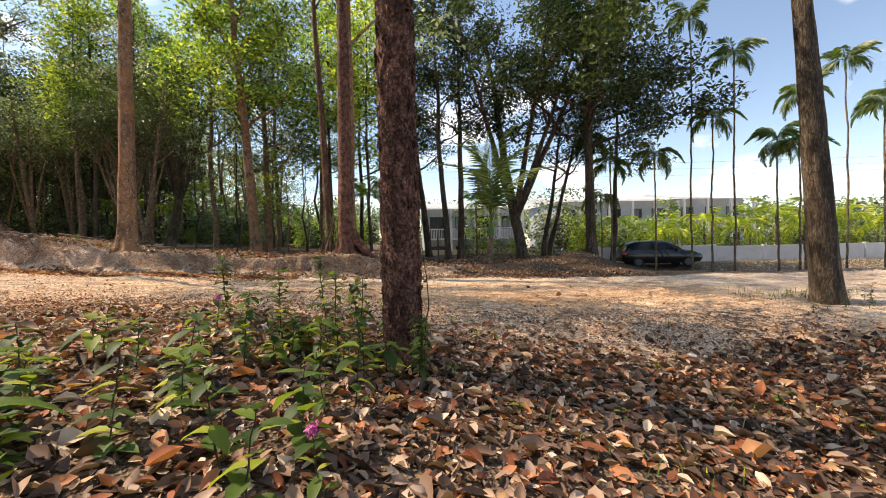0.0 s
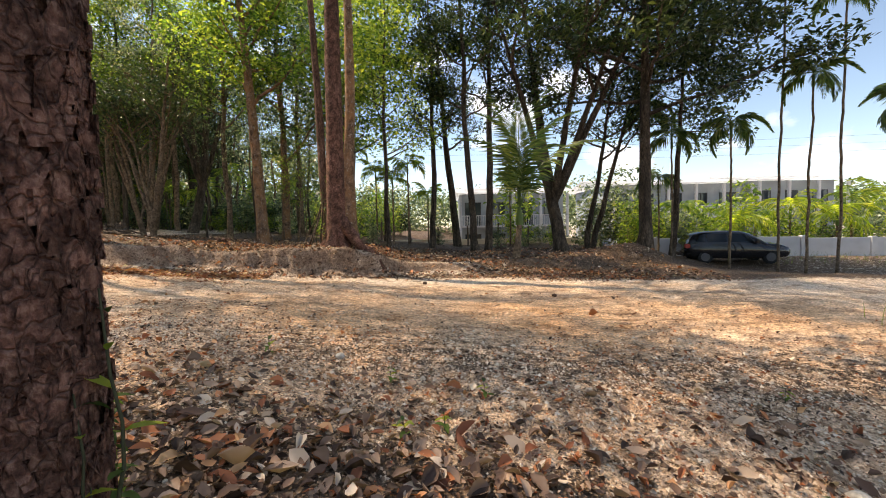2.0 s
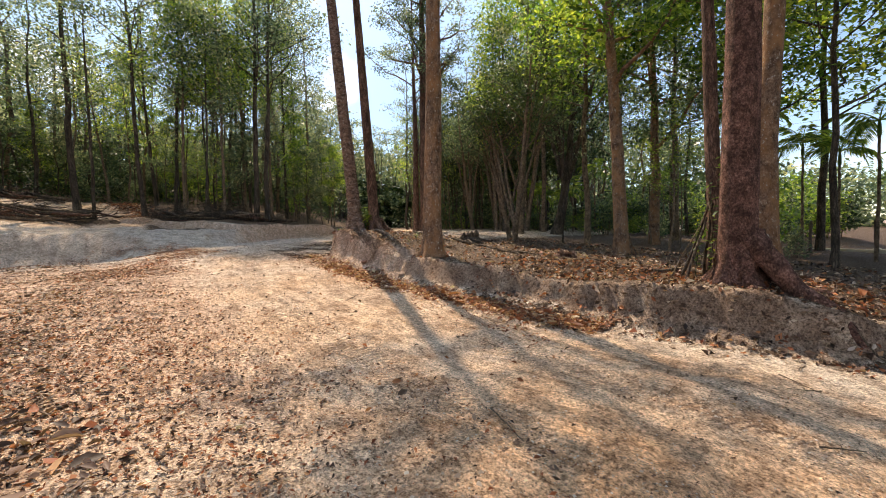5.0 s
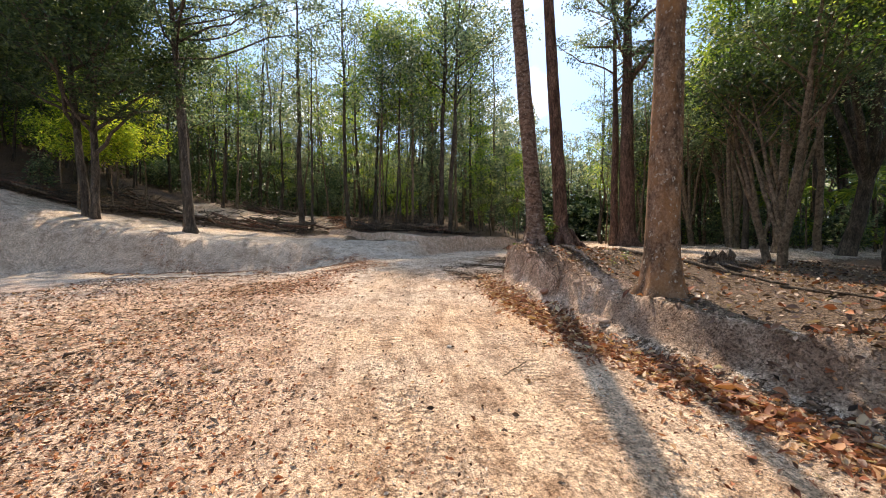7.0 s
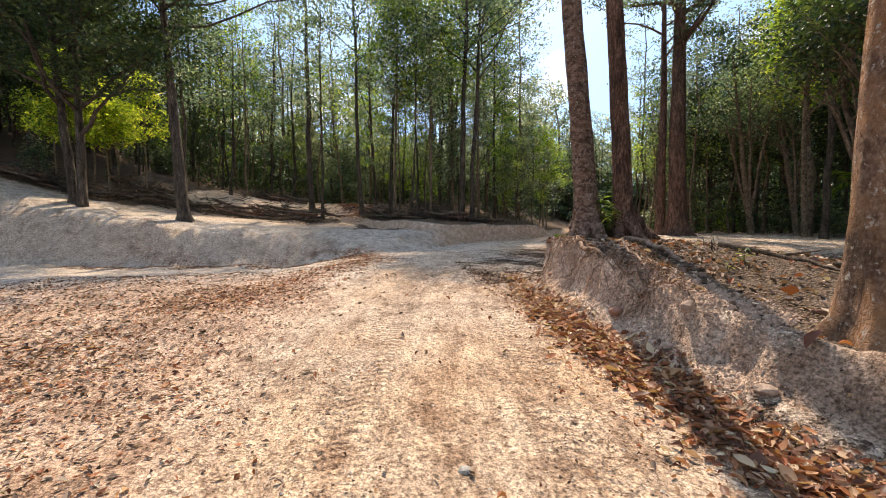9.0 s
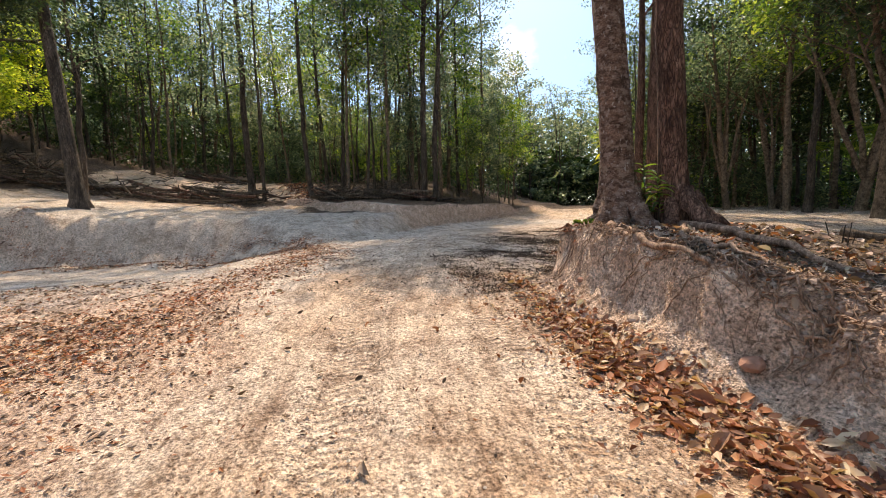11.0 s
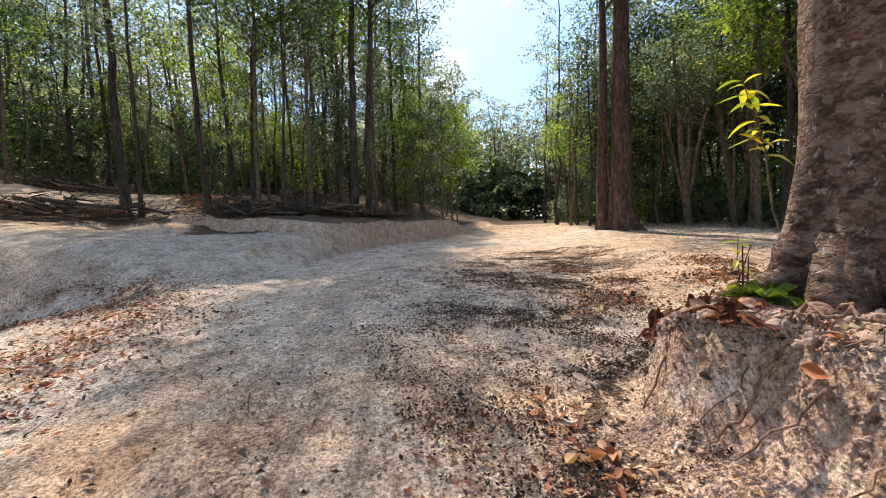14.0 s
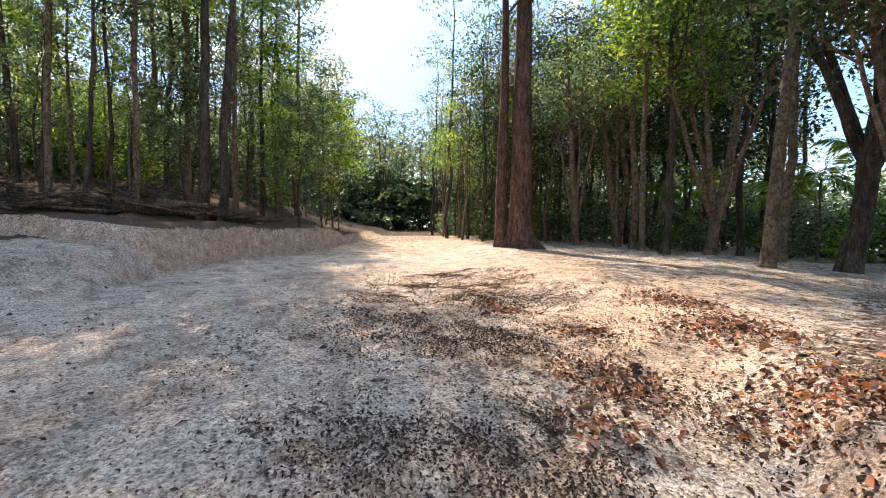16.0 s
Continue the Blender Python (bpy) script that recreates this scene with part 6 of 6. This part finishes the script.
def buttress(tree_ob, angle, r0, long, thick, high, seed, mat):
    """A knobby root that leaves the trunk low down and runs out over the ground."""
    rng = np.random.default_rng(seed)
    x0, y0, z0 = tree_ob.matrix_basis.translation
    c, s = math.cos(math.radians(angle)), math.sin(math.radians(angle))
    pts = []
    for u in (0, 0.14, 0.3, 0.5, 0.75, 1.0):
        d = 0.6 * r0 + long * u
        side = 0.12 * long * math.sin(3 * u + seed) * u
        x, y = x0 + c * d - s * side, y0 + s * d + c * side
        pts.append((x, y, max(float(surface(x, y)) + thick * (0.35 - 0.75 * u), z0 + high * (1 - u / 0.38))))
    return root(tree_ob, pts, thick * rng.uniform(0.9, 1.1), seed, "", mat, 0.72)


for tree_ob, r0, mat, spread in ((pale_tree, 0.3, BARK_PALE, ((-8, 0.95, 0.17, 0.55), (-42, 0.75, 0.15, 0.45), (-82, 0.6, 0.14, 0.35), (-128, 0.6, 0.16, 0.5), (170, 0.7, 0.15, 0.4), (70, 0.8, 0.15, 0.5))), (red_tree, 0.25, BARK_RED, ((-12, 1.1, 0.14, 0.5), (-55, 0.7, 0.12, 0.35), (35, 0.9, 0.13, 0.4), (150, 0.6, 0.12, 0.4))), (big_tree, 0.28, BARK_FLAKY, ((-12, 1.35, 0.2, 0.75), (28, 1.1, 0.18, 0.6), (-45, 0.5, 0.14, 0.4), (-110, 0.4, 0.13, 0.35), (175, 0.45, 0.13, 0.4)))):
    for k, (angle, long, thick, high) in enumerate(spread):
        buttress(tree_ob, angle, r0, long, thick, high, 930 + k, mat)
rng_roots = np.random.default_rng(9)
for k in range(120):
    # thin roots that run over the lip of the bank and down its face
    x = -10.6 - 4.2 * rng_roots.random() ** 1.5
    y = float(bank_top(x)) + rng_roots.uniform(-0.05, 0.25)
    dx, dy = rng_roots.choice((-1, 1)) * rng_roots.uniform(0.1, 0.75), -rng_roots.uniform(0.03, 0.26)
    way = [(x + dx * u, y + dy * u) for u in (0, 0.3, 0.65, 1)]
    lifts = (0.0, rng_roots.uniform(0.02, 0.07), rng_roots.uniform(0.03, 0.1), rng_roots.uniform(-0.02, 0.1))
    root(pale_tree if k % 2 else red_tree, [(a, b, float(surface(a, b)) + h) for (a, b), h in zip(way, lifts)], rng_roots.uniform(0.005, 0.017), 710 + k)


RED_ROT = bark("rotten_red_wood", (0.10, 0.035, 0.018), (0.30, 0.11, 0.05), (0.46, 0.22, 0.11), None, 1.6, 0.2, 0.02)


def stump(x, y, r, h, seed, label, mat=None, turn=0.0):
    """A torn stump: a ragged hollow shell with splinters and roots."""
    rng = np.random.default_rng(seed)
    ob = thing("stump", (x, y, float(ground(x, y)) - 0.04), label, "stump", "stumps", turn=turn)
    n, m = 20, 7
    th = np.linspace(0, 2 * np.pi, n, endpoint=False)
    rag = h * (0.55 + 0.45 * rng.random(n))
    rows = []
    for i in range(m):
        t = i / (m - 1)
        rr = r * (1.5 - 0.6 * t ** 0.5) * (1 + 0.12 * rng.normal(0, 1, n))
        rows.append(np.stack([rr * np.cos(th), rr * np.sin(th) * 0.8, rag * t], -1))
    for i in range(3):
        t = 1 - i * 0.3
        rows.append(np.stack([r * 0.6 * np.cos(th) * t, r * 0.5 * np.sin(th) * t, rag * (0.8 - 0.25 * i)], -1))
    v = np.concatenate(rows)
    k = len(rows)
    i, j = np.meshgrid(np.arange(k - 1), np.arange(n), indexing="ij")
    q = np.stack([i * n + j, i * n + (j + 1) % n, (i + 1) * n + (j + 1) % n, (i + 1) * n + j], -1).reshape(-1, 4)
    piece("wood", mesh_np("wood", v, q, mat or RED_ROT), ob)
    for s in range(9):
        a = rng.uniform(0, 6.28)
        p = np.array([(0.6 * r * math.cos(a), 0.6 * r * math.sin(a), h * 0.25), (r * 1.5 * math.cos(a), r * 1.5 * math.sin(a), h * 0.2 + 0.03), (r * 2.6 * math.cos(a + 0.3), r * 2.6 * math.sin(a + 0.3), 0.02)])
        piece("root", mesh_np("root", *tube(p, np.array([1, 0.7, 0.3]) * r * 0.16, 6, rng, 0.1), mat or RED_ROT, True), ob)
    return ob


stump(-15.52, 13.38, 0.11, 0.26, 801, "torn rotten stump with orange-red wood", turn=30)
stump(-15.12, 13.2, 0.07, 0.2, 802, "small splintered stump with roots")
stump(-14.6, 12.82, 0.11, 0.14, 803, "torn rotten root crown with red wood", turn=60)
stump(-12.2, 12.62, 0.09, 0.16, 806, "dark torn root stub in the bank edge", BARK_DARK, 40)
stump(-11.0, 16.0, 0.3, 0.45, 804, "large dark uprooted stump among leaves", BARK_DARK, 20)
stump(-7.6, 16.6, 0.25, 0.3, 805, "dark uprooted stump beside fallen branches", BARK_RED, 80)


def brush_pile(x, y, length, wide, high, seed, turn):
    """Logs and branches heaped along the terrace."""
    rng = np.random.default_rng(seed)
    ob = thing("brush_pile", (x, y, float(ground(x, y))), "heap of dark cut branches and thin logs", "brushwood", "brushwood heaps", turn=turn)
    c, s = math.cos(radians(turn)), math.sin(radians(turn))
    z0 = float(ground(x, y))

    def lift(px, py):
        return float(ground(x + px * c - py * s, y + px * s + py * c)) - z0

    for k in range(18):
        a, ln = rng.normal(0, 0.4), rng.uniform(0.9, 2.6)
        px, py = rng.uniform(-length / 2, length / 2), rng.uniform(-wide / 2, wide / 2)
        r = rng.uniform(0.04, 0.11)
        e = (px + ln * math.cos(a), py + ln * math.sin(a))
        p = curve_points((px, py, lift(px, py) + r + rng.uniform(0, high * 0.8)), (*e, lift(*e) + r + rng.uniform(0, high * 0.7)), 7, rng, 0.05)
        piece("log", mesh_np("log", *tube(p, r * (1 - 0.3 * np.linspace(0, 1, 7)), 8, rng, 0.06), (BARK_DARK, WOOD_DEAD, BARK_RED)[k % 3], True), ob)
    twigs = []
    for k in range(220):
        a, ln = rng.uniform(0, 6.28), rng.uniform(0.3, 1.3)
        px, py = rng.normal(0, length / 3.2), rng.normal(0, wide / 3)
        z = lift(px, py) + abs(rng.normal(0, high * 0.55))
        q = (px + ln * math.cos(a), py + ln * math.sin(a) * 0.5, max(lift(px, py), z + rng.normal(0, 0.2)))
        twigs.append(tube(curve_points((px, py, z), q, 4, rng, 0.1), rng.uniform(0.01, 0.035) * np.array([1, 0.8, 0.6, 0.3]), 4))
    piece("brushwood", mesh_np("brushwood", *joined(twigs), BARK_DARK), ob, kind="stuff")
    return ob


for k, (x, y, ln, w, h, tn) in enumerate(((-35.0, -1.6, 5.5, 1.3, 1.0, 80), (-36.3, 2.4, 5.0, 1.3, 0.9, 84), (-33.4, 9.2, 3.2, 1.2, 0.7, 78), (-33.2, 11.7, 2.8, 1.2, 0.7, 80), (-39.5, 13.2, 3.0, 1.2, 0.6, 65), (-36.6, 14.6, 2.6, 0.9, 0.4, 60), (-34.6, -6.0, 4.5, 1.2, 0.9, 92), (-42.6, -0.5, 4.0, 1.4, 0.5, 80), (-33.2, -9.5, 4.0, 1.4, 0.8, 100), (-37.5, -8.0, 4.0, 1.4, 0.8, 70), (-31.4, -12.5, 4.0, 1.4, 0.8, 110))):
    brush_pile(x, y, ln, w, h, 820 + k, tn)


def stem_bundle(x, y, high, lean, seed):
    """Leaning bare stems that meet at the top."""
    rng = np.random.default_rng(seed)
    ob = thing("stem_cluster", (x, y, float(ground(x, y))), "cluster of bare leaning stems beside a big trunk", "dead plant")
    for k in range(5):
        a = k * 1.2 + rng.uniform(-0.2, 0.2)
        foot = np.array([0.34 * math.cos(a), 0.34 * math.sin(a), -0.08])
        head = np.array([lean[0], lean[1], high * rng.uniform(0.8, 1.15)]) + rng.normal(0, 0.04, 3)
        piece("stem", mesh_np("stem", *tube(curve_points(foot, head, 8, rng, 0.06), rng.uniform(0.012, 0.03) * (1 - 0.4 * np.linspace(0, 1, 8)), 7, rng, 0.08), BARK_DARK if k % 3 else BARK_THIN, True), ob)
    return ob


def dead_stalks(x, y, count, high, seed, label):
    """A tuft of thin broken stalks standing upright."""
    rng = np.random.default_rng(seed)
    ob = thing("dead_stalks", (x, y, float(ground(x, y))), label, "dead plant", "dead stalks")
    for k in range(count):
        f = np.array([rng.normal(0, 0.05), rng.normal(0, 0.05), -0.03])
        e = f + (rng.normal(0, 0.06), rng.normal(0, 0.06), high * rng.uniform(0.5, 1.1))
        piece("stalk", mesh_np("stalk", *tube(curve_points(f, e, 6, rng, 0.05), rng.uniform(0.005, 0.009) * (1 - 0.4 * np.linspace(0, 1, 6)), 5), BARK_DARK, True), ob)
    return ob


dead_stalks(-14.98, 13.5, 3, 0.42, 911, "tuft of thin dark broken stalks on the bank")
dead_stalks(-12.2, 14.3, 4, 0.3, 912, "few thin dry stalks among dead leaves")
stem_bundle(-3.6, 14.55, 1.25, (0.3, -0.05), 905)

# ---- green plants near the path ----
WEED = foliage("weed_leaves", [(0.0, (0.02, 0.045, 0.014)), (0.55, (0.06, 0.105, 0.024)), (0.92, (0.15, 0.2, 0.03)), (1.0, (0.36, 0.36, 0.04))], 0.4, 0.55, 0.3)
PINK = plain("pink_petals", (0.55, 0.08, 0.32), 0.6, 0.15, 40)
STEM = plain("green_stem", (0.05, 0.055, 0.03), 0.7, 0.2, 20)


def broad_leaf(at, d, up, ln, wide, fold, bend):
    """A pointed oval leaf blade in 12 faces."""
    side = np.cross(up, d)
    side /= np.linalg.norm(side) + 1e-9
    rows = []
    for u, w in ((0.0, 0.04), (0.25, 0.8), (0.5, 1.0), (0.78, 0.6), (1.0, 0.03)):
        c = at + d * ln * u - np.array([0, 0, 1]) * bend * ln * u * u
        rows += [c + side * w * wide * ln + up * fold * w * ln, c, c - side * w * wide * ln + up * fold * w * ln]
    v = np.array(rows)
    q = [(3 * i + j, 3 * i + j + 1, 3 * i + j + 4, 3 * i + j + 3) for i in range(4) for j in range(2)]
    return v, np.array(q)


def weed(x, y, height, leaves, ln, seed, label, mat=None, wide=0.2, flower=False, lean=0.15, name="weed", top=0.2, group="weeds on the verge", category="plant"):
    rng = np.random.default_rng(seed)
    ob = thing(name, (x, y, float(ground(x, y))), label, category, group)
    a = rng.uniform(0, 6.28)
    p = curve_points((0, 0, -0.03), (lean * height * math.cos(a), lean * height * math.sin(a), height), 9, rng, 0.1)
    piece("stem", mesh_np("stem", *tube(p, (0.004 + 0.004 * height) * (1 - 0.6 * np.linspace(0, 1, 9)), 6), BARK_THIN if name == "sapling" else STEM, True), ob)
    blades = []
    for k in range(leaves):
        u = top + (1 - top) * (k + 0.5) / leaves
        at = np.array([np.interp(u, np.linspace(0, 1, 9), p[:, i]) for i in range(3)])
        b = k * 2.39 + rng.uniform(-0.4, 0.4)
        t = rng.uniform(-0.25, 0.75)
        d = np.array([math.cos(b) * math.cos(t), math.sin(b) * math.cos(t), math.sin(t)])
        upv = np.array([-math.cos(b) * math.sin(t), -math.sin(b) * math.sin(t), math.cos(t)])
        blades.append(broad_leaf(at, d, upv, ln * rng.uniform(0.6, 1.25), wide, rng.uniform(0.03, 0.12), rng.uniform(0.1, 0.6)))
    piece("leaves", mesh_np("leaves", *joined(blades), mat or WEED, True), ob)
    if flower:
        pet = leaf_cloud([p[-1] + (0, 0, 0.02)], 60, 0.03, 0.025, rng, 0.8)
        piece("flower", mesh_np("flower", *pet, PINK), ob, "small pink flower head")
    return ob


rng_weeds = np.random.default_rng(33)
for k in range(40):
    x, y = rng_weeds.uniform(-2.9, -0.45), rng_weeds.uniform(2.1, 5.0)
    if y < 2.6 and x > -0.7:
        continue
    weed(x, y, rng_weeds.uniform(0.2, 0.5), int(rng_weeds.integers(9, 16)), rng_weeds.uniform(0.13, 0.2), 900 + k, "low green weed with broad leaves among dead leaves", wide=0.25, flower=(k == 5))
weed(-0.55, 2.55, 0.3, 9, 0.12, 940, "green weed with a pink flower head", flower=True)
for k, (x, y, h) in enumerate(((-1.35, 4.3, 0.75), (-0.85, 4.15, 0.85), (-1.5, 3.9, 0.6), (-0.62, 3.95, 0.8), (-0.75, 4.7, 0.7), (-0.2, 4.2, 0.55), (-2.2, 5.2, 0.7), (-1.1, 4.9, 0.9), (-0.5, 5.0, 0.6))):
    weed(x, y, h, 44, 0.115, 950 + k, "tall leafy weed growing by the tree foot", wide=0.22)
for k in range(12):
    x, y = rng_weeds.uniform(0.4, 4.5), rng_weeds.uniform(2.2, 7.6)
    weed(x, y, rng_weeds.uniform(0.06, 0.16), 7, 0.07, 970 + k, "small green seedling among dead leaves", wide=0.22)
for k, (x, y) in enumerate(((0.2, 7.0), (0.75, 6.3), (0.5, 6.1), (-1.1, 7.3), (2.5, 5.4), (3.2, 4.6), (0.1, 4.35))):
    weed(x, y, 0.14, 8, 0.08, 990 + k, "small yellow-green seedling on the gravel", wide=0.24)
for k in range(12):
    x, y = rng_weeds.uniform(6.6, 8.9), rng_weeds.uniform(7.4, 8.9)
    weed(x, y, rng_weeds.uniform(0.15, 0.35), 16, 0.08, 1060 + k, "dull green low weed round a trunk foot", LEAF_DARK, wide=0.2)
# vine leaves that climb the nearest trunk
for k, (dz, a) in enumerate(((0.1, -0.5), (0.3, -0.2), (0.6, -0.4), (0.9, -0.1))):
    weed(-0.36 + 0.2 * math.cos(a), 4.6 + 0.2 * math.sin(a), 0.2 + dz, 7, 0.1, 1000 + k, "climbing plant with oval leaves on a trunk", wide=0.22, lean=0.02, name="climbing_plant", group="climbers")
for k, (x, y, h) in enumerate(((-3.25, 14.55, 2.0), (-3.4, 14.75, 1.6), (-3.5, 14.6, 1.1), (-3.2, 14.35, 0.7))):
    weed(x, y, h, int(20 * h), 0.11, 1010 + k, "leafy climber against the foot of a dark trunk", WEED, 0.22, False, 0.06, "climbing_plant", 0.25, "climbers")

SAPLING = foliage("yellow_green_leaves", [(0.0, (0.12, 0.17, 0.02)), (0.5, (0.26, 0.28, 0.03)), (1.0, (0.5, 0.42, 0.05))], 0.45, 0.4)
for k, (x, y, h, n, ln) in enumerate(((-14.8, 13.74, 1.5, 26, 0.17), (-15.2, 13.8, 0.55, 9, 0.12))):
    weed(x, y, h, n, ln, 1020 + k, "slender sapling with drooping yellow-green leaves", SAPLING, 0.17, False, 0.22, "sapling", 0.6, "saplings", "sapling")


def fern(x, y, r, fronds, seed, label):
    rng = np.random.default_rng(seed)
    ob = thing("fern", (x, y, float(ground(x, y))), label, "fern", "ferns")
    me = frond_mesh("frond", r, 0.8, 16, r * 0.3, WEED, rng, 0.3, 0.02)
    for k in range(fronds):
        f = piece("frond", me, ob)
        f.matrix_basis = pose(0, 0, 0.02, 0, -rng.uniform(10, 45), k * 360 / fronds + rng.uniform(-15, 15))
    return ob


fern(-14.62, 13.02, 0.15, 7, 1101, "small bright fern at a trunk foot")
for k, (x, y, h) in enumerate(((-14.1, 13.72, 0.85), (-13.98, 13.8, 0.7), (-14.2, 13.75, 0.5))):
    weed(x, y, h, 34, 0.22, 1105 + k, "bright green bushy plant between two trunks", WEED, 0.1, False, 0.1, "plant", 0.25, "plants between trunks")
weed(-11.3, 14.1, 0.22, 9, 0.14, 1111, "small bright green plant on the bank", wide=0.16)
weed(-11.0, 13.6, 0.14, 8, 0.1, 1112, "small bright green plant on the bank", wide=0.16)


def grass_tuft(name, spots, seed, label):
    """Blades of thin grass: one mesh."""
    rng = np.random.default_rng(seed)
    vs, fs, at = [], [], 0
    for x, y, n, h in spots:
        for k in range(n):
            px, py = x + rng.normal(0, 0.18), y + rng.normal(0, 0.18)
            z = float(ground(px, py)) - 0.01
            a, s = rng.uniform(0, 6.28), h * rng.uniform(0.5, 1.2)
            d = np.array([math.cos(a), math.sin(a), 0])
            w = np.array([-d[1], d[0], 0]) * 0.004
            b = np.array([px, py, z])
            m, e = b + d * s * 0.25 + (0, 0, s * 0.7), b + d * s * 0.7 + (0, 0, s * 0.95)
            vs += [b - w, b + w, m + w, m - w, m - w, m + w, e + w * 0.2, e - w * 0.2]
            fs += [(at, at + 1, at + 2, at + 3), (at + 4, at + 5, at + 6, at + 7)]
            at += 8
    return tagged(new(name, mesh_np(name, np.array(vs), np.array(fs), WEED)), label, "grass", kind="stuff")


grass_tuft("grass", [(6.6 + 0.4 * (k % 6), 8.9 + 0.3 * (k // 6), 8, 0.2) for k in range(18)] + [(13.6 + 0.42 * k, 23.4 - 0.03 * k - 0.5 * (k % 3), 16, 0.3) for k in range(36)] + [(2.6 + 0.5 * k, 4.4 - 0.2 * k, 14, 0.14) for k in range(5)] + [(1.3, 3.2, 20, 0.12), (0.7, 3.6, 14, 0.12)], 1201, "thin yellow-green grass tufts at the track edge")


# ---- loose bark on the nearest trunk ----
def bark_flakes(tree_ob, count, r, low, high, seed):
    """Curling plates of bark that stand off the trunk: one mesh."""
    rng = np.random.default_rng(seed)
    th, z = rng.uniform(0, 2 * np.pi, count), rng.uniform(low, high, count)
    out = np.stack([np.cos(th), np.sin(th), 0 * th], -1)
    side = np.stack([-np.sin(th), np.cos(th), 0 * th], -1)
    w, h = rng.uniform(0.012, 0.03, count)[:, None], rng.uniform(0.02, 0.055, count)[:, None]
    lift = np.abs(rng.normal(0.008, 0.008, count))[:, None]
    turn = rng.normal(0, 0.25, count)[:, None]
    rad = (r * (1 - 0.06 * (z / 4)))[:, None]
    c = out * (rad + 0.001)
    c[:, 2] = z
    up = np.array([0, 0, 1.0]) + side * turn
    hinge = rng.choice((-1.0, 1.0), count)[:, None]
    v = np.stack([c - side * w - up * h + out * (lift * (hinge < 0)), c + side * w - up * h * 0.8 + out * (lift * (hinge > 0)), c + side * w * 0.8 + up * h + out * (lift * (hinge > 0)), c - side * w + up * h * 0.9 + out * (lift * (hinge < 0))], 1)
    back = v - out[:, None] * 0.006
    p = np.concatenate([v, back], 1).reshape(-1, 3)
    k = (np.arange(count) * 8)[:, None, None]
    q = np.array([(0, 1, 2, 3), (7, 6, 5, 4), (0, 4, 5, 1), (1, 5, 6, 2), (2, 6, 7, 3), (3, 7, 4, 0)])[None]
    return piece("loose_bark", mesh_np("loose_bark", p, (k + q).reshape(-1, 4), BARK_FLAKY), tree_ob, "curling plates of reddish bark", "stuff")


bark_flakes(near_tree, 3600, 0.167, 0.0, 4.2, 61)
